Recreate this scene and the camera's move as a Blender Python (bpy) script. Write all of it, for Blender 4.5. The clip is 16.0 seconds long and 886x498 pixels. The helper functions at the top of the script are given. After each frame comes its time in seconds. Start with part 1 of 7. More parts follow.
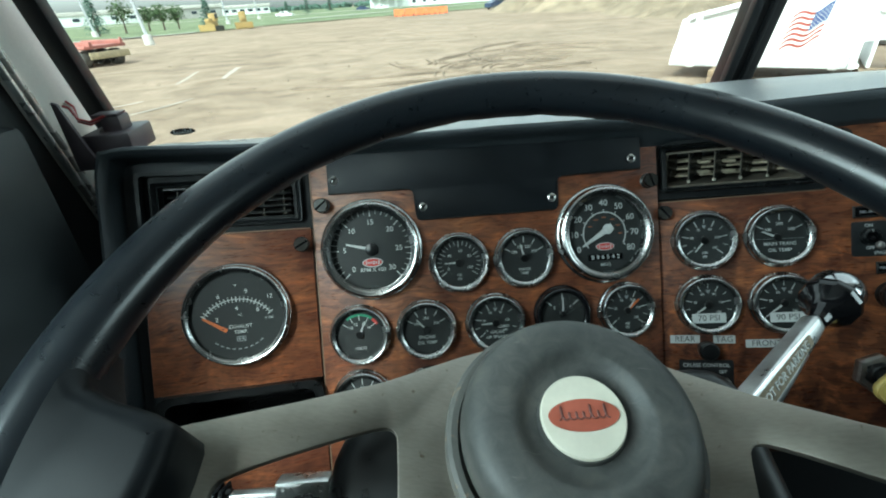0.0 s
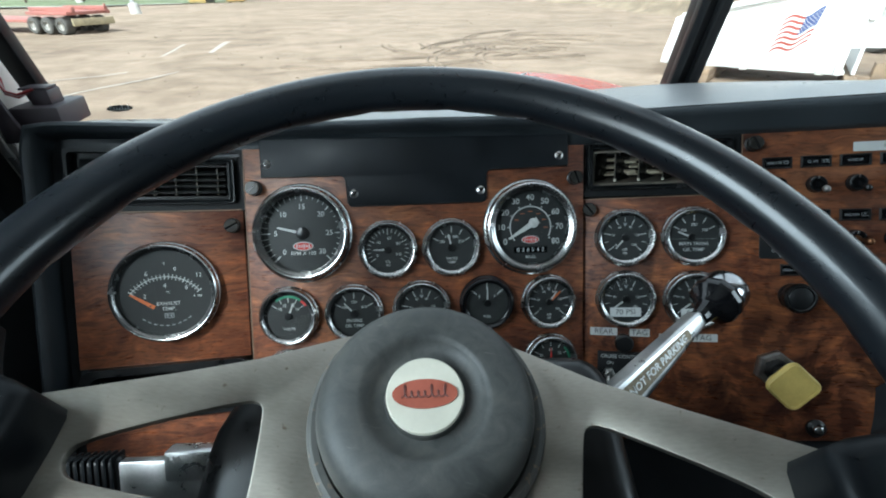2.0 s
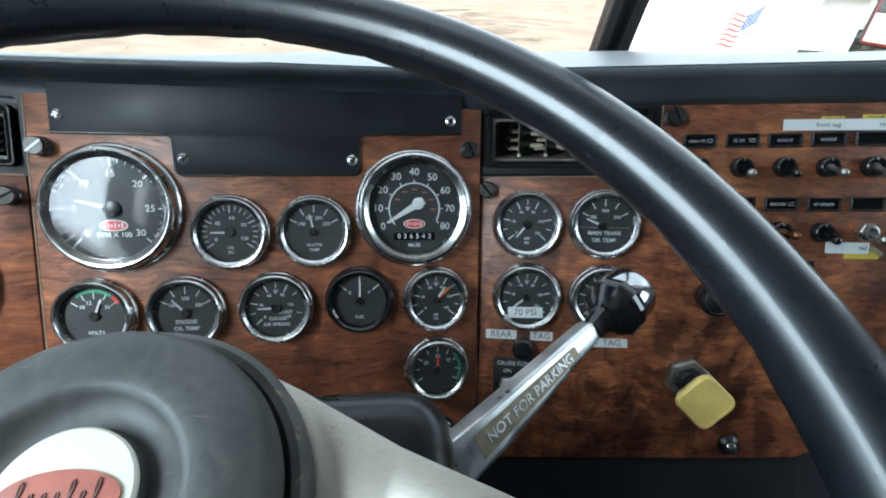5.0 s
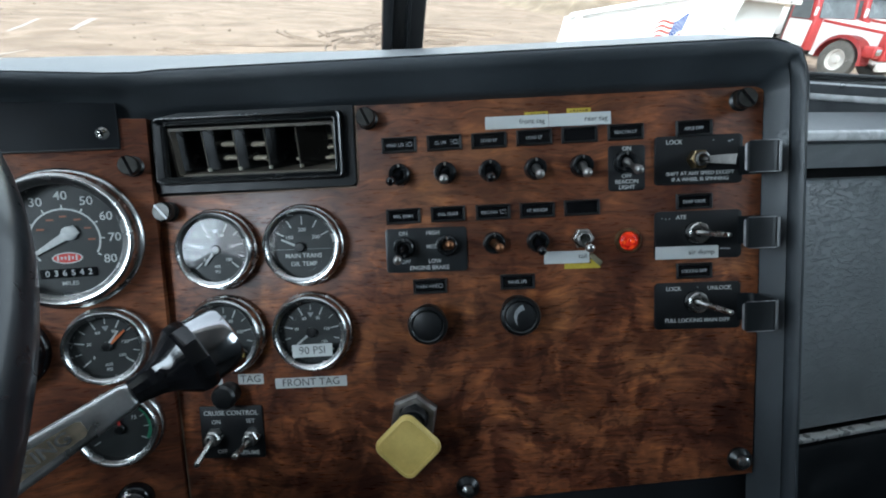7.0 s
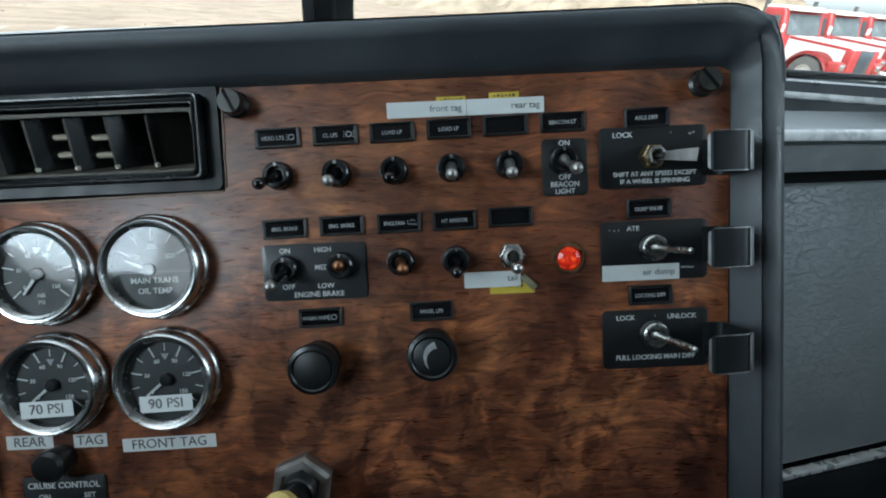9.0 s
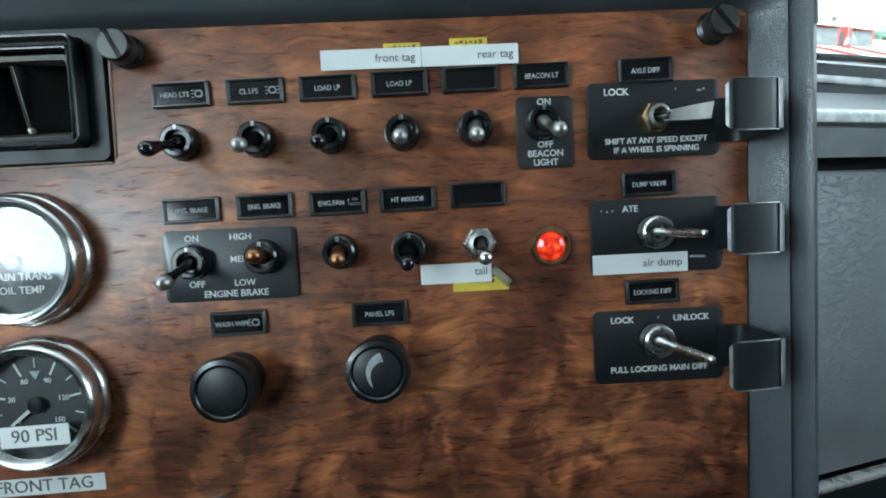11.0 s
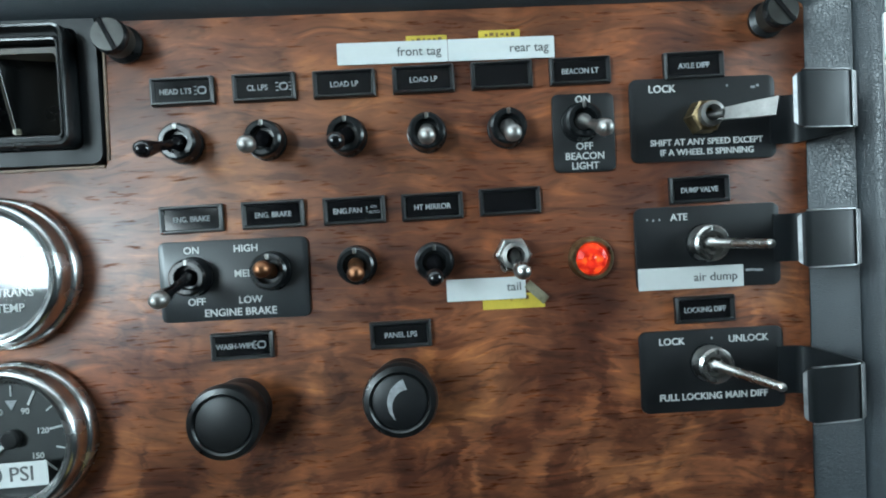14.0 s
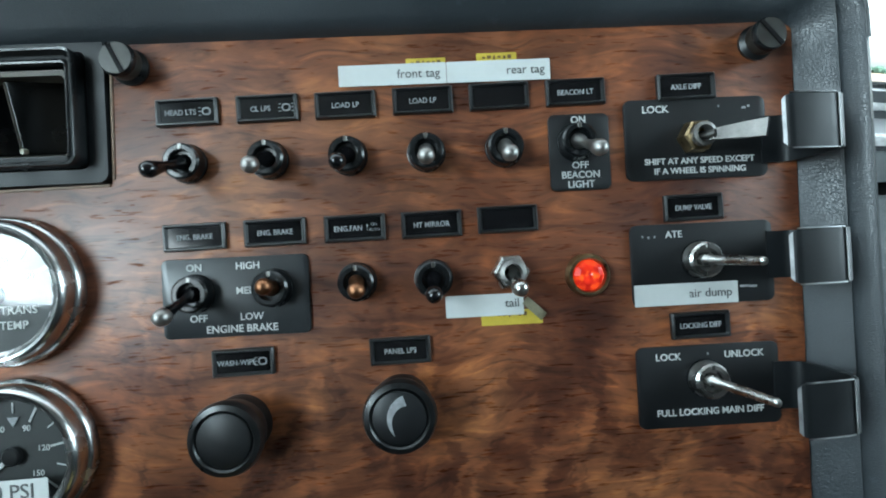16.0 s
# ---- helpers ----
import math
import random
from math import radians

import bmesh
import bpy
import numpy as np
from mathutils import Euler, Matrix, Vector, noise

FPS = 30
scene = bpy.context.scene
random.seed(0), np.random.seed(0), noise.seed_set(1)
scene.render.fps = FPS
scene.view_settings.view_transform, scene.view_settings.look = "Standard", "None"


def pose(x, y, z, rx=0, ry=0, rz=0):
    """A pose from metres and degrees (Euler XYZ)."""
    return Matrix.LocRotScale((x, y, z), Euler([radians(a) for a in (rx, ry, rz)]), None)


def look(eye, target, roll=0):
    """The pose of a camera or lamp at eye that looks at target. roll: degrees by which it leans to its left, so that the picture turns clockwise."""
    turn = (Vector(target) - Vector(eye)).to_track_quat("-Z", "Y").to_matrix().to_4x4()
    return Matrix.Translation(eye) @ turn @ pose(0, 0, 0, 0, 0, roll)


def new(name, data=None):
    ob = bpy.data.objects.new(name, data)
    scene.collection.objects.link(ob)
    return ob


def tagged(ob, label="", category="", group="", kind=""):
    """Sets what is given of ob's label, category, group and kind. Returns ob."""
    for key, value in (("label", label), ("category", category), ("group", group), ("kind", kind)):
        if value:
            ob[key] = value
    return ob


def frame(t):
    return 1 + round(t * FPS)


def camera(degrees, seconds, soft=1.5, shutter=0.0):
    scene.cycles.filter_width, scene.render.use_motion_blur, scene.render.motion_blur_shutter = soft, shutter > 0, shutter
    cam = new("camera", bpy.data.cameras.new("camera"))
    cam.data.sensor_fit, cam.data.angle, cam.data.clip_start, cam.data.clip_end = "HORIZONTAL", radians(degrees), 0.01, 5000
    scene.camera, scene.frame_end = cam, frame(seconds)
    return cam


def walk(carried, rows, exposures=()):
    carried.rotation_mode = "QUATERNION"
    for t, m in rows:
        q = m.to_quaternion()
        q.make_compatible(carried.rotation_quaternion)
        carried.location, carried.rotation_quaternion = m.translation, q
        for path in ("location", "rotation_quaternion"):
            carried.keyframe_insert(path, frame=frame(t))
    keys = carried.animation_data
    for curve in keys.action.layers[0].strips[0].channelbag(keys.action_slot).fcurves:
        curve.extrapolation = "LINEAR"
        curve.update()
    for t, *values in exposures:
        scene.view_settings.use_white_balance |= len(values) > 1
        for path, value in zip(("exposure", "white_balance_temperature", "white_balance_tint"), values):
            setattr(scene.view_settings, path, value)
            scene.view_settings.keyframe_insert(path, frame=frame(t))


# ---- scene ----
cam = camera(87.6, 16.0, 1.95)
METRES, EYE, TILT = 0.62, 2.2, -25.2
ROWS = [
    (0.0, 0.0, 0.0, 0.0, -0.21, -3.25, 3.68),
    (0.5, 0.063, 0.0014, 0.0052, -0.6, -3.63, 3.1),
    (1.0, 0.0806, -0.017, -0.0025, -1.02, -4.04, 2.49),
    (1.5, 0.093, -0.0272, 0.0005, -1.36, -4.54, 1.84),
    (2.0, 0.0909, -0.0224, -0.0016, -1.63, -4.87, 1.29),
    (2.5, 0.0868, -0.0074, 0.005, -2.21, -5.63, 0.29),
    (3.0, 0.0774, 0.0056, 0.004, -2.86, -6.54, -0.64),
    (3.2, 0.0892, 0.0453, -0.0083, -2.95, -6.78, -0.91),
    (5.3, 0.2802, 0.1079, -0.0088, -7.87, -7.25, 0.09),
    (5.5, 0.3534, 0.104, -0.0077, -8.25, -6.68, 0.6),
    (6.0, 0.49, 0.1175, -0.0006, -9.98, -6.37, 1.39),
    (6.5, 0.5393, 0.1303, -0.0079, -11.28, -6.18, 1.98),
    (7.0, 0.5498, 0.1397, -0.0066, -12.18, -6.04, 2.34),
    (7.5, 0.5593, 0.1427, -0.0026, -12.93, -5.8, 2.47),
    (8.0, 0.5659, 0.154, 0.0001, -13.66, -5.41, 2.37),
    (8.5, 0.6001, 0.1899, -0.0057, -14.15, -5.05, 2.4),
    (9.0, 0.6512, 0.2306, -0.0126, -14.4, -4.81, 2.52),
    (9.2, 0.674, 0.2502, -0.0249, -14.95, -5.0, 2.61),
    (11.5, 0.6998, 0.3075, -0.0406, -15.78, -3.63, 2.81),
    (12.0, 0.7021, 0.3102, -0.0495, -15.9, -3.26, 2.86),
    (12.5, 0.6987, 0.3121, -0.0506, -15.99, -3.09, 2.69),
    (13.0, 0.6776, 0.3181, -0.0335, -15.92, -2.74, 2.73),
    (13.5, 0.6811, 0.3359, -0.0427, -15.88, -2.42, 2.73),
    (14.0, 0.6885, 0.3421, -0.0389, -15.84, -2.08, 2.76),
    (14.5, 0.6902, 0.3428, -0.0406, -15.8, -1.72, 2.82),
    (15.0, 0.6859, 0.3379, -0.0337, -15.83, -1.36, 2.9),
    (15.5, 0.6851, 0.3411, -0.0393, -15.85, -0.96, 2.98),
    (16.0, 0.6874, 0.3375, -0.0355, -15.96, -0.6, 2.84),
]
EXPO = [(0.0, 1.86, 5850, -12), (1.0, 1.67, 5900, -3), (2.0, 1.90, 5780, 0), (3.0, 1.95, 5700, 0), (5.5, 2.55, 5700, 2), (6.0, 2.24, 5710, 3), (6.5, 2.06, 5715, 4), (7.0, 2.08, 5720, 4), (8.0, 2.05, 5720, 4), (9.0, 2.18, 5720, 0), (11.5, 3.05, 5720, -4), (12.5, 3.2, 5720, -4), (14.0, 3.1, 5720, -4), (16.0, 2.98, 5720, -4)]
CAB = pose(0, 0, EYE, TILT, 0, 0)
walk(cam, [(t, CAB @ pose(METRES * x, METRES * y, METRES * z, 90 + pitch, roll, yaw)) for t, x, y, z, yaw, pitch, roll in ROWS],
     exposures=EXPO)

# ---- world and light ----
world = bpy.data.worlds.new("overcast_sky")
scene.world = world
world.use_nodes = True
wn = world.node_tree
wn.nodes.clear()
sky = wn.nodes.new("ShaderNodeTexSky")
sky.sky_type, sky.sun_disc = "NISHITA", False
sky.sun_elevation, sky.sun_rotation = radians(48), radians(-150)
sky.dust_density, sky.air_density = 3.0, 1.0
soft_sky = wn.nodes.new("ShaderNodeHueSaturation")
soft_sky.inputs["Saturation"].default_value = 0.18
backg = wn.nodes.new("ShaderNodeBackground")
backg.inputs["Strength"].default_value = 0.15
wout = wn.nodes.new("ShaderNodeOutputWorld")
wn.links.new(sky.outputs[0], soft_sky.inputs["Color"])
wn.links.new(soft_sky.outputs[0], backg.inputs["Color"])
wn.links.new(backg.outputs[0], wout.inputs["Surface"])
sun_data = bpy.data.lights.new("sun", "SUN")
sun_data.energy, sun_data.angle, sun_data.color = 1.2, radians(14), (1.0, 0.97, 0.93)
sun = new("sun", sun_data)
sun.matrix_world = look((-9, -14, 22), (0, 0, 0))
# skylight coming in through the side windows
def window_light(eye, target, wide, high, energy):
    data = bpy.data.lights.new("window_skylight", "AREA")
    data.shape, data.size, data.size_y = "RECTANGLE", wide, high
    data.energy, data.color = energy, (0.84, 0.95, 1.0)
    new("window_skylight", data).matrix_world = look(eye, target)


window_light((-0.376, -0.08, EYE + 0.185), (1.0, -0.08, EYE + 0.185), 0.34, 0.43, 1.35)
window_light((1.165, -0.02, EYE + 0.185), (0.0, -0.02, EYE + 0.185), 0.30, 0.43, 0.52)

# ---- materials ----
def nodes_of(name):
    m = bpy.data.materials.new(name)
    m.use_nodes = True
    t = m.node_tree
    return m, t, t.nodes["Principled BSDF"]


def mapped(t, scale, rot=(0, 0, 0)):
    tc, mp = t.nodes.new("ShaderNodeTexCoord"), t.nodes.new("ShaderNodeMapping")
    mp.inputs["Scale"].default_value, mp.inputs["Rotation"].default_value = scale, rot
    t.links.new(tc.outputs["Object"], mp.inputs["Vector"])
    return mp.outputs[0]


def noise_tex(t, vec, scale, detail=4.0, distort=0.0, rough=0.5):
    n = t.nodes.new("ShaderNodeTexNoise")
    n.inputs["Scale"].default_value, n.inputs["Detail"].default_value = scale, detail
    n.inputs["Distortion"].default_value, n.inputs["Roughness"].default_value = distort, rough
    t.links.new(vec, n.inputs["Vector"])
    return n.outputs["Fac"]


def ramp(t, fac, stops):
    r = t.nodes.new("ShaderNodeValToRGB")
    e = r.color_ramp.elements
    while len(e) < len(stops):
        e.new(0.5)
    for k, (p, c) in zip(e, stops):
        k.position, k.color = p, (*c, 1) if len(c) == 3 else c
    t.links.new(fac, r.inputs[0])
    return r.outputs[0]


def mixc(t, kind, fac, a, b):
    m = t.nodes.new("ShaderNodeMix")
    m.data_type, m.blend_type = "RGBA", kind
    for sock, v in ((m.inputs[0], fac), (m.inputs[6], a), (m.inputs[7], b)):
        if isinstance(v, (int, float)):
            sock.default_value = v
        elif isinstance(v, tuple):
            sock.default_value = (*v, 1)
        else:
            t.links.new(v, sock)
    return m.outputs[2]


def bump_into(t, b, height, strength, dist):
    n = t.nodes.new("ShaderNodeBump")
    n.inputs["Strength"].default_value, n.inputs["Distance"].default_value = strength, dist
    t.links.new(height, n.inputs["Height"])
    t.links.new(n.outputs[0], b.inputs["Normal"])


def mat(name, col, rough=0.5, metal=0.0, var=0.25, scale=30.0, fine=400.0, bump=0.0, bdist=0.001, rvar=0.12, spec=0.5, coat=0.0):
    """A surface with stains at one scale and grain at another."""
    m, t, b = nodes_of(name)
    v = mapped(t, (1, 1, 1))
    big, small = noise_tex(t, v, scale, 5), noise_tex(t, v, fine, 3)
    lo, hi = tuple(c * (1 - var) for c in col), tuple(min(1, c * (1 + var)) for c in col)
    c1 = ramp(t, big, [(0.3, lo), (0.7, hi)])
    c2 = mixc(t, "MULTIPLY", var, c1, ramp(t, small, [(0.3, (0.6, 0.6, 0.6)), (0.65, (1, 1, 1))]))
    t.links.new(c2, b.inputs["Base Color"])
    t.links.new(ramp(t, big, [(0.25, (max(0.02, rough - rvar),) * 3), (0.75, (min(1, rough + rvar),) * 3)]), b.inputs["Roughness"])
    b.inputs["Metallic"].default_value = metal
    b.inputs["Specular IOR Level"].default_value = spec
    b.inputs["Coat Weight"].default_value = coat
    if bump:
        bump_into(t, b, small, bump, bdist)
    return m


def wood_material(name, figure):
    """Walnut laminate: rippled across, with dark burl blotches whose edges are toothed along the grain."""
    m, t, b = nodes_of(name)
    oi = t.nodes.new("ShaderNodeObjectInfo")
    base = mapped(t, (1, 1, 1))
    comb = t.nodes.new("ShaderNodeCombineXYZ")
    t.links.new(oi.outputs["Random"], comb.inputs[0])
    t.links.new(oi.outputs["Random"], comb.inputs[2])

    def vec(kind, u, v):
        n = t.nodes.new("ShaderNodeVectorMath")
        n.operation = kind
        for sock, w in zip(n.inputs, (u, v)):
            if isinstance(w, tuple):
                sock.default_value = w
            else:
                t.links.new(w, sock)
        return n.outputs[0]

    def stretched(source, sx, sy, slant=0.0):
        mp = t.nodes.new("ShaderNodeMapping")
        mp.vector_type = "TEXTURE"
        mp.inputs["Rotation"].default_value = (0, 0, radians(slant))
        mp.inputs["Scale"].default_value = (1 / sx, 1 / sy, 1)
        t.links.new(source, mp.inputs["Vector"])
        return mp.outputs[0]

    def pulled(source, sx, sy, amount):
        """The place, pulled sideways line by line."""
        n = t.nodes.new("ShaderNodeTexNoise")
        n.inputs["Scale"].default_value, n.inputs["Detail"].default_value = 1.0, 2.0
        t.links.new(stretched(source, sx, sy), n.inputs["Vector"])
        return vec("ADD", source, vec("MULTIPLY", vec("SUBTRACT", n.outputs["Color"], (0.5, 0.5, 0.5)), amount))
    flat = vec("ADD", base, comb.outputs[0])
    bent = pulled(flat, 16, 12, (0.034, 0.024, 0.0))
    toothed = pulled(bent, 45, 560, (0.0085, 0.0, 0.0))
    cloud = noise_tex(t, stretched(bent, 12, 17), 1.0, 3, 0.4, 0.5)
    ripple = noise_tex(t, stretched(bent, 38, 210), 1.0, 3, 0.9, 0.55)
    curl = noise_tex(t, stretched(toothed, 34, 60), 1.0, 4, 0.4, 0.6)
    blot = noise_tex(t, stretched(toothed, 24, 19, -30), 1.0, 3, 0.3, 0.6)
    tongue = noise_tex(t, stretched(toothed, 74, 48, -10), 1.0, 3, 0.6, 0.55)
    pores = noise_tex(t, stretched(flat, 110, 900), 1.0, 2, 0.3, 0.5)
    # the figure is calm along the top of the sheet and blotched lower down
    sep = t.nodes.new("ShaderNodeSeparateXYZ")
    t.links.new(base, sep.inputs[0])
    low = t.nodes.new("ShaderNodeMath")
    low.operation = "MULTIPLY_ADD"
    low.inputs[1].default_value, low.inputs[2].default_value = -5.5, -0.36
    t.links.new(sep.outputs[1], low.inputs[0])
    deep = t.nodes.new("ShaderNodeMath")
    deep.operation = "ADD"
    t.links.new(low.outputs[0], deep.inputs[0])
    t.links.new(blot, deep.inputs[1])
    where = ramp(t, deep.outputs[0], [(0.32, (0.0, 0.0, 0.0)), (0.62, (0.85 * figure,) * 3)])
    paler = t.nodes.new("ShaderNodeMath")
    paler.operation = "MULTIPLY_ADD"
    paler.inputs[1].default_value = 0.30
    t.links.new(sep.outputs[1], paler.inputs[0])
    lifted = t.nodes.new("ShaderNodeMath")
    lifted.operation, lifted.inputs[1].default_value = "ADD", 0.06
    t.links.new(cloud, lifted.inputs[0])
    t.links.new(lifted.outputs[0], paler.inputs[2])
    c = ramp(t, paler.outputs[0], [(0.26, (0.054, 0.0185, 0.0125)), (0.42, (0.100, 0.036, 0.021)), (0.56, (0.148, 0.056, 0.029)), (0.74, (0.192, 0.080, 0.039))])
    c = mixc(t, "MULTIPLY", 0.72, c, ramp(t, curl, [(0.34, (0.58, 0.52, 0.49)), (0.45, (0.92, 0.90, 0.88)), (0.56, (1.16, 1.14, 1.05)), (0.68, (1.72, 1.66, 1.30))]))
    c = mixc(t, "MULTIPLY", 0.78, c, ramp(t, ripple, [(0.34, (0.46, 0.40, 0.38)), (0.44, (0.93, 0.91, 0.89)), (0.57, (1.22, 1.18, 1.07)), (0.68, (1.85, 1.76, 1.40))]))
    c = mixc(t, "MULTIPLY", 0.72 * figure, c, ramp(t, blot, [(0.35, (0.36, 0.31, 0.32)), (0.42, (0.54, 0.48, 0.47)), (0.50, (1.0, 0.98, 0.96)), (0.66, (1.20, 1.17, 1.08))]))
    c = mixc(t, "MULTIPLY", where, c, ramp(t, tongue, [(0.38, (0.44, 0.37, 0.36)), (0.45, (0.62, 0.55, 0.53)), (0.492, (1.0, 0.99, 0.95)), (0.62, (1.42, 1.40, 1.18))]))
    c = mixc(t, "MULTIPLY", 0.30, c, ramp(t, pores, [(0.29, (0.25, 0.22, 0.2)), (0.38, (1, 1, 1))]))
    t.links.new(c, b.inputs["Base Color"])
    t.links.new(ramp(t, cloud, [(0.3, (0.38,) * 3), (0.7, (0.50,) * 3)]), b.inputs["Roughness"])
    # open pores break the sheen
    t.links.new(ramp(t, pores, [(0.30, (0.02, 0.02, 0.02)), (0.40, (0.40, 0.40, 0.40))]), b.inputs["Specular IOR Level"])
    t.links.new(ramp(t, pores, [(0.30, (0.0, 0.0, 0.0)), (0.40, (0.10, 0.10, 0.10))]), b.inputs["Coat Weight"])
    b.inputs["Coat Roughness"].default_value = 0.28
    bump_into(t, b, ripple, 0.12, 0.0004)
    return m


def vinyl_material(name, col, rough, cell, depth):
    m, t, b = nodes_of(name)
    v = mapped(t, (1, 1, 1))
    vo = t.nodes.new("ShaderNodeTexVoronoi")
    vo.feature = "DISTANCE_TO_EDGE"
    vo.inputs["Scale"].default_value = cell
    warp = t.nodes.new("ShaderNodeMix")
    warp.data_type = "VECTOR"
    warp.inputs[0].default_value = 0.004
    nz = t.nodes.new("ShaderNodeTexNoise")
    nz.inputs["Scale"].default_value = 40
    t.links.new(v, nz.inputs["Vector"])
    t.links.new(v, warp.inputs[4])
    t.links.new(nz.outputs["Color"], warp.inputs[5])
    t.links.new(warp.outputs[1], vo.inputs["Vector"])
    dust = noise_tex(t, v, 14, 6, 0.6)
    wear = noise_tex(t, v, 160, 4)
    c = ramp(t, dust, [(0.3, col), (0.75, tuple(k * 1.9 + 0.004 for k in col))])
    c = mixc(t, "MIX", ramp(t, wear, [(0.66, (0, 0, 0)), (0.78, (0.3, 0.3, 0.3))]), c, tuple(k * 3 + 0.01 for k in col))
    t.links.new(c, b.inputs["Base Color"])
    t.links.new(ramp(t, dust, [(0.3, (rough - 0.08,) * 3), (0.7, (rough + 0.12,) * 3)]), b.inputs["Roughness"])
    h = ramp(t, vo.outputs["Distance"], [(0.0, (0, 0, 0)), (0.12, (1, 1, 1))])
    bump_into(t, b, h, 0.3, depth)
    return m


def crinkle_material(name, col):
    """Black glove-box vinyl with creased leather relief."""
    m, t, b = nodes_of(name)
    v = mapped(t, (1, 1, 1))
    n1 = noise_tex(t, mapped(t, (42, 85, 125)), 1.0, 4, 1.3, 0.62)
    crease = ramp(t, n1, [(0.462, (1, 1, 1)), (0.495, (0, 0, 0)), (0.528, (1, 1, 1))])
    patch = noise_tex(t, v, 9, 3)
    lift = mixc(t, "MIX", ramp(t, patch, [(0.38, (0, 0, 0)), (0.54, (1, 1, 1))]), (1.0, 1.0, 1.0), crease)
    t.links.new(ramp(t, patch, [(0.3, col), (0.7, tuple(k * 1.6 for k in col))]), b.inputs["Base Color"])
    b.inputs["Roughness"].default_value = 0.30
    bump_into(t, b, lift, 0.65, 0.0015)
    return m


def thin_glass(name, tint=(1, 1, 1), haze=0.0, least=0.05, power=5.0, gain=0.9):
    """A pane that lets light straight through and mirrors more the flatter one looks along it."""
    m, t, b = nodes_of(name)
    t.nodes.remove(b)
    tr, gl, mx, lw = (t.nodes.new(k) for k in ("ShaderNodeBsdfTransparent", "ShaderNodeBsdfGlossy", "ShaderNodeMixShader", "ShaderNodeLayerWeight"))
    pw, ml = t.nodes.new("ShaderNodeMath"), t.nodes.new("ShaderNodeMath")
    tr.inputs[0].default_value = (*tint, 1)
    gl.inputs["Roughness"].default_value = 0.02 + haze
    lw.inputs["Blend"].default_value = 0.5
    pw.operation, pw.inputs[1].default_value = "POWER", power
    ml.operation, ml.inputs[1].default_value, ml.inputs[2].default_value = "MULTIPLY_ADD", gain, least
    t.links.new(lw.outputs["Facing"], pw.inputs[0])
    t.links.new(pw.outputs[0], ml.inputs[0])
    t.links.new(ml.outputs[0], mx.inputs[0])
    t.links.new(tr.outputs[0], mx.inputs[1])
    t.links.new(gl.outputs[0], mx.inputs[2])
    t.links.new(mx.outputs[0], t.nodes["Material Output"].inputs[0])
    return m


def lamp_lens():
    """Lit red plastic: deep red, with orange sparks where the facets catch the bulb."""
    m, t, b = nodes_of("lit_red_lens")
    v = mapped(t, (1, 1, 1))
    vo = t.nodes.new("ShaderNodeTexVoronoi")
    vo.inputs["Scale"].default_value = 330
    t.links.new(v, vo.inputs["Vector"])
    spark = noise_tex(t, v, 260, 2)
    dist = t.nodes.new("ShaderNodeVectorMath")
    dist.operation = "LENGTH"
    t.links.new(v, dist.inputs[0])
    far = t.nodes.new("ShaderNodeMath")
    far.operation, far.inputs[1].default_value = "MULTIPLY", 100.0
    t.links.new(dist.outputs["Value"], far.inputs[0])
    core = ramp(t, far.outputs[0], [(0.50, (1, 1, 1)), (0.74, (0.0, 0.0, 0.0))])
    c = mixc(t, "MIX", ramp(t, vo.outputs["Distance"], [(0.15, (1, 1, 1)), (0.6, (0.0, 0.0, 0.0))]), (0.09, 0.002, 0.001), (0.24, 0.010, 0.003))
    hot = mixc(t, "MIX", ramp(t, spark, [(0.46, (0, 0, 0)), (0.60, (1, 1, 1))]), c, (0.46, 0.050, 0.005))
    t.links.new(mixc(t, "MIX", core, c, hot), b.inputs["Emission Color"])
    b.inputs["Base Color"].default_value = (0.35, 0.012, 0.006, 1)
    b.inputs["Emission Strength"].default_value = 0.42
    b.inputs["Roughness"].default_value = 0.15
    return m


def brushed_material(name, col):
    """Metal with fine lines along x, dull patches and brown specks of dirt."""
    m, t, b = nodes_of(name)
    v = mapped(t, (1, 1, 1))
    lines = noise_tex(t, mapped(t, (14, 900, 900)), 1.0, 3)
    dull, speck = noise_tex(t, v, 22, 5, 0.8), noise_tex(t, v, 210, 3)
    c = ramp(t, dull, [(0.3, tuple(k * 0.84 for k in col)), (0.7, tuple(k * 1.14 for k in col))])
    c = mixc(t, "MULTIPLY", 0.22, c, ramp(t, lines, [(0.3, (0.66, 0.66, 0.66)), (0.7, (1.22, 1.22, 1.22))]))
    dirt = ramp(t, speck, [(0.68, (0, 0, 0)), (0.76, (0.6, 0.6, 0.6))])
    t.links.new(mixc(t, "MIX", dirt, c, (0.10, 0.062, 0.036)), b.inputs["Base Color"])
    t.links.new(ramp(t, dull, [(0.3, (0.36,) * 3), (0.7, (0.50,) * 3)]), b.inputs["Roughness"])
    b.inputs["Metallic"].default_value = 1.0
    bump_into(t, b, lines, 0.04, 0.0001)
    return m


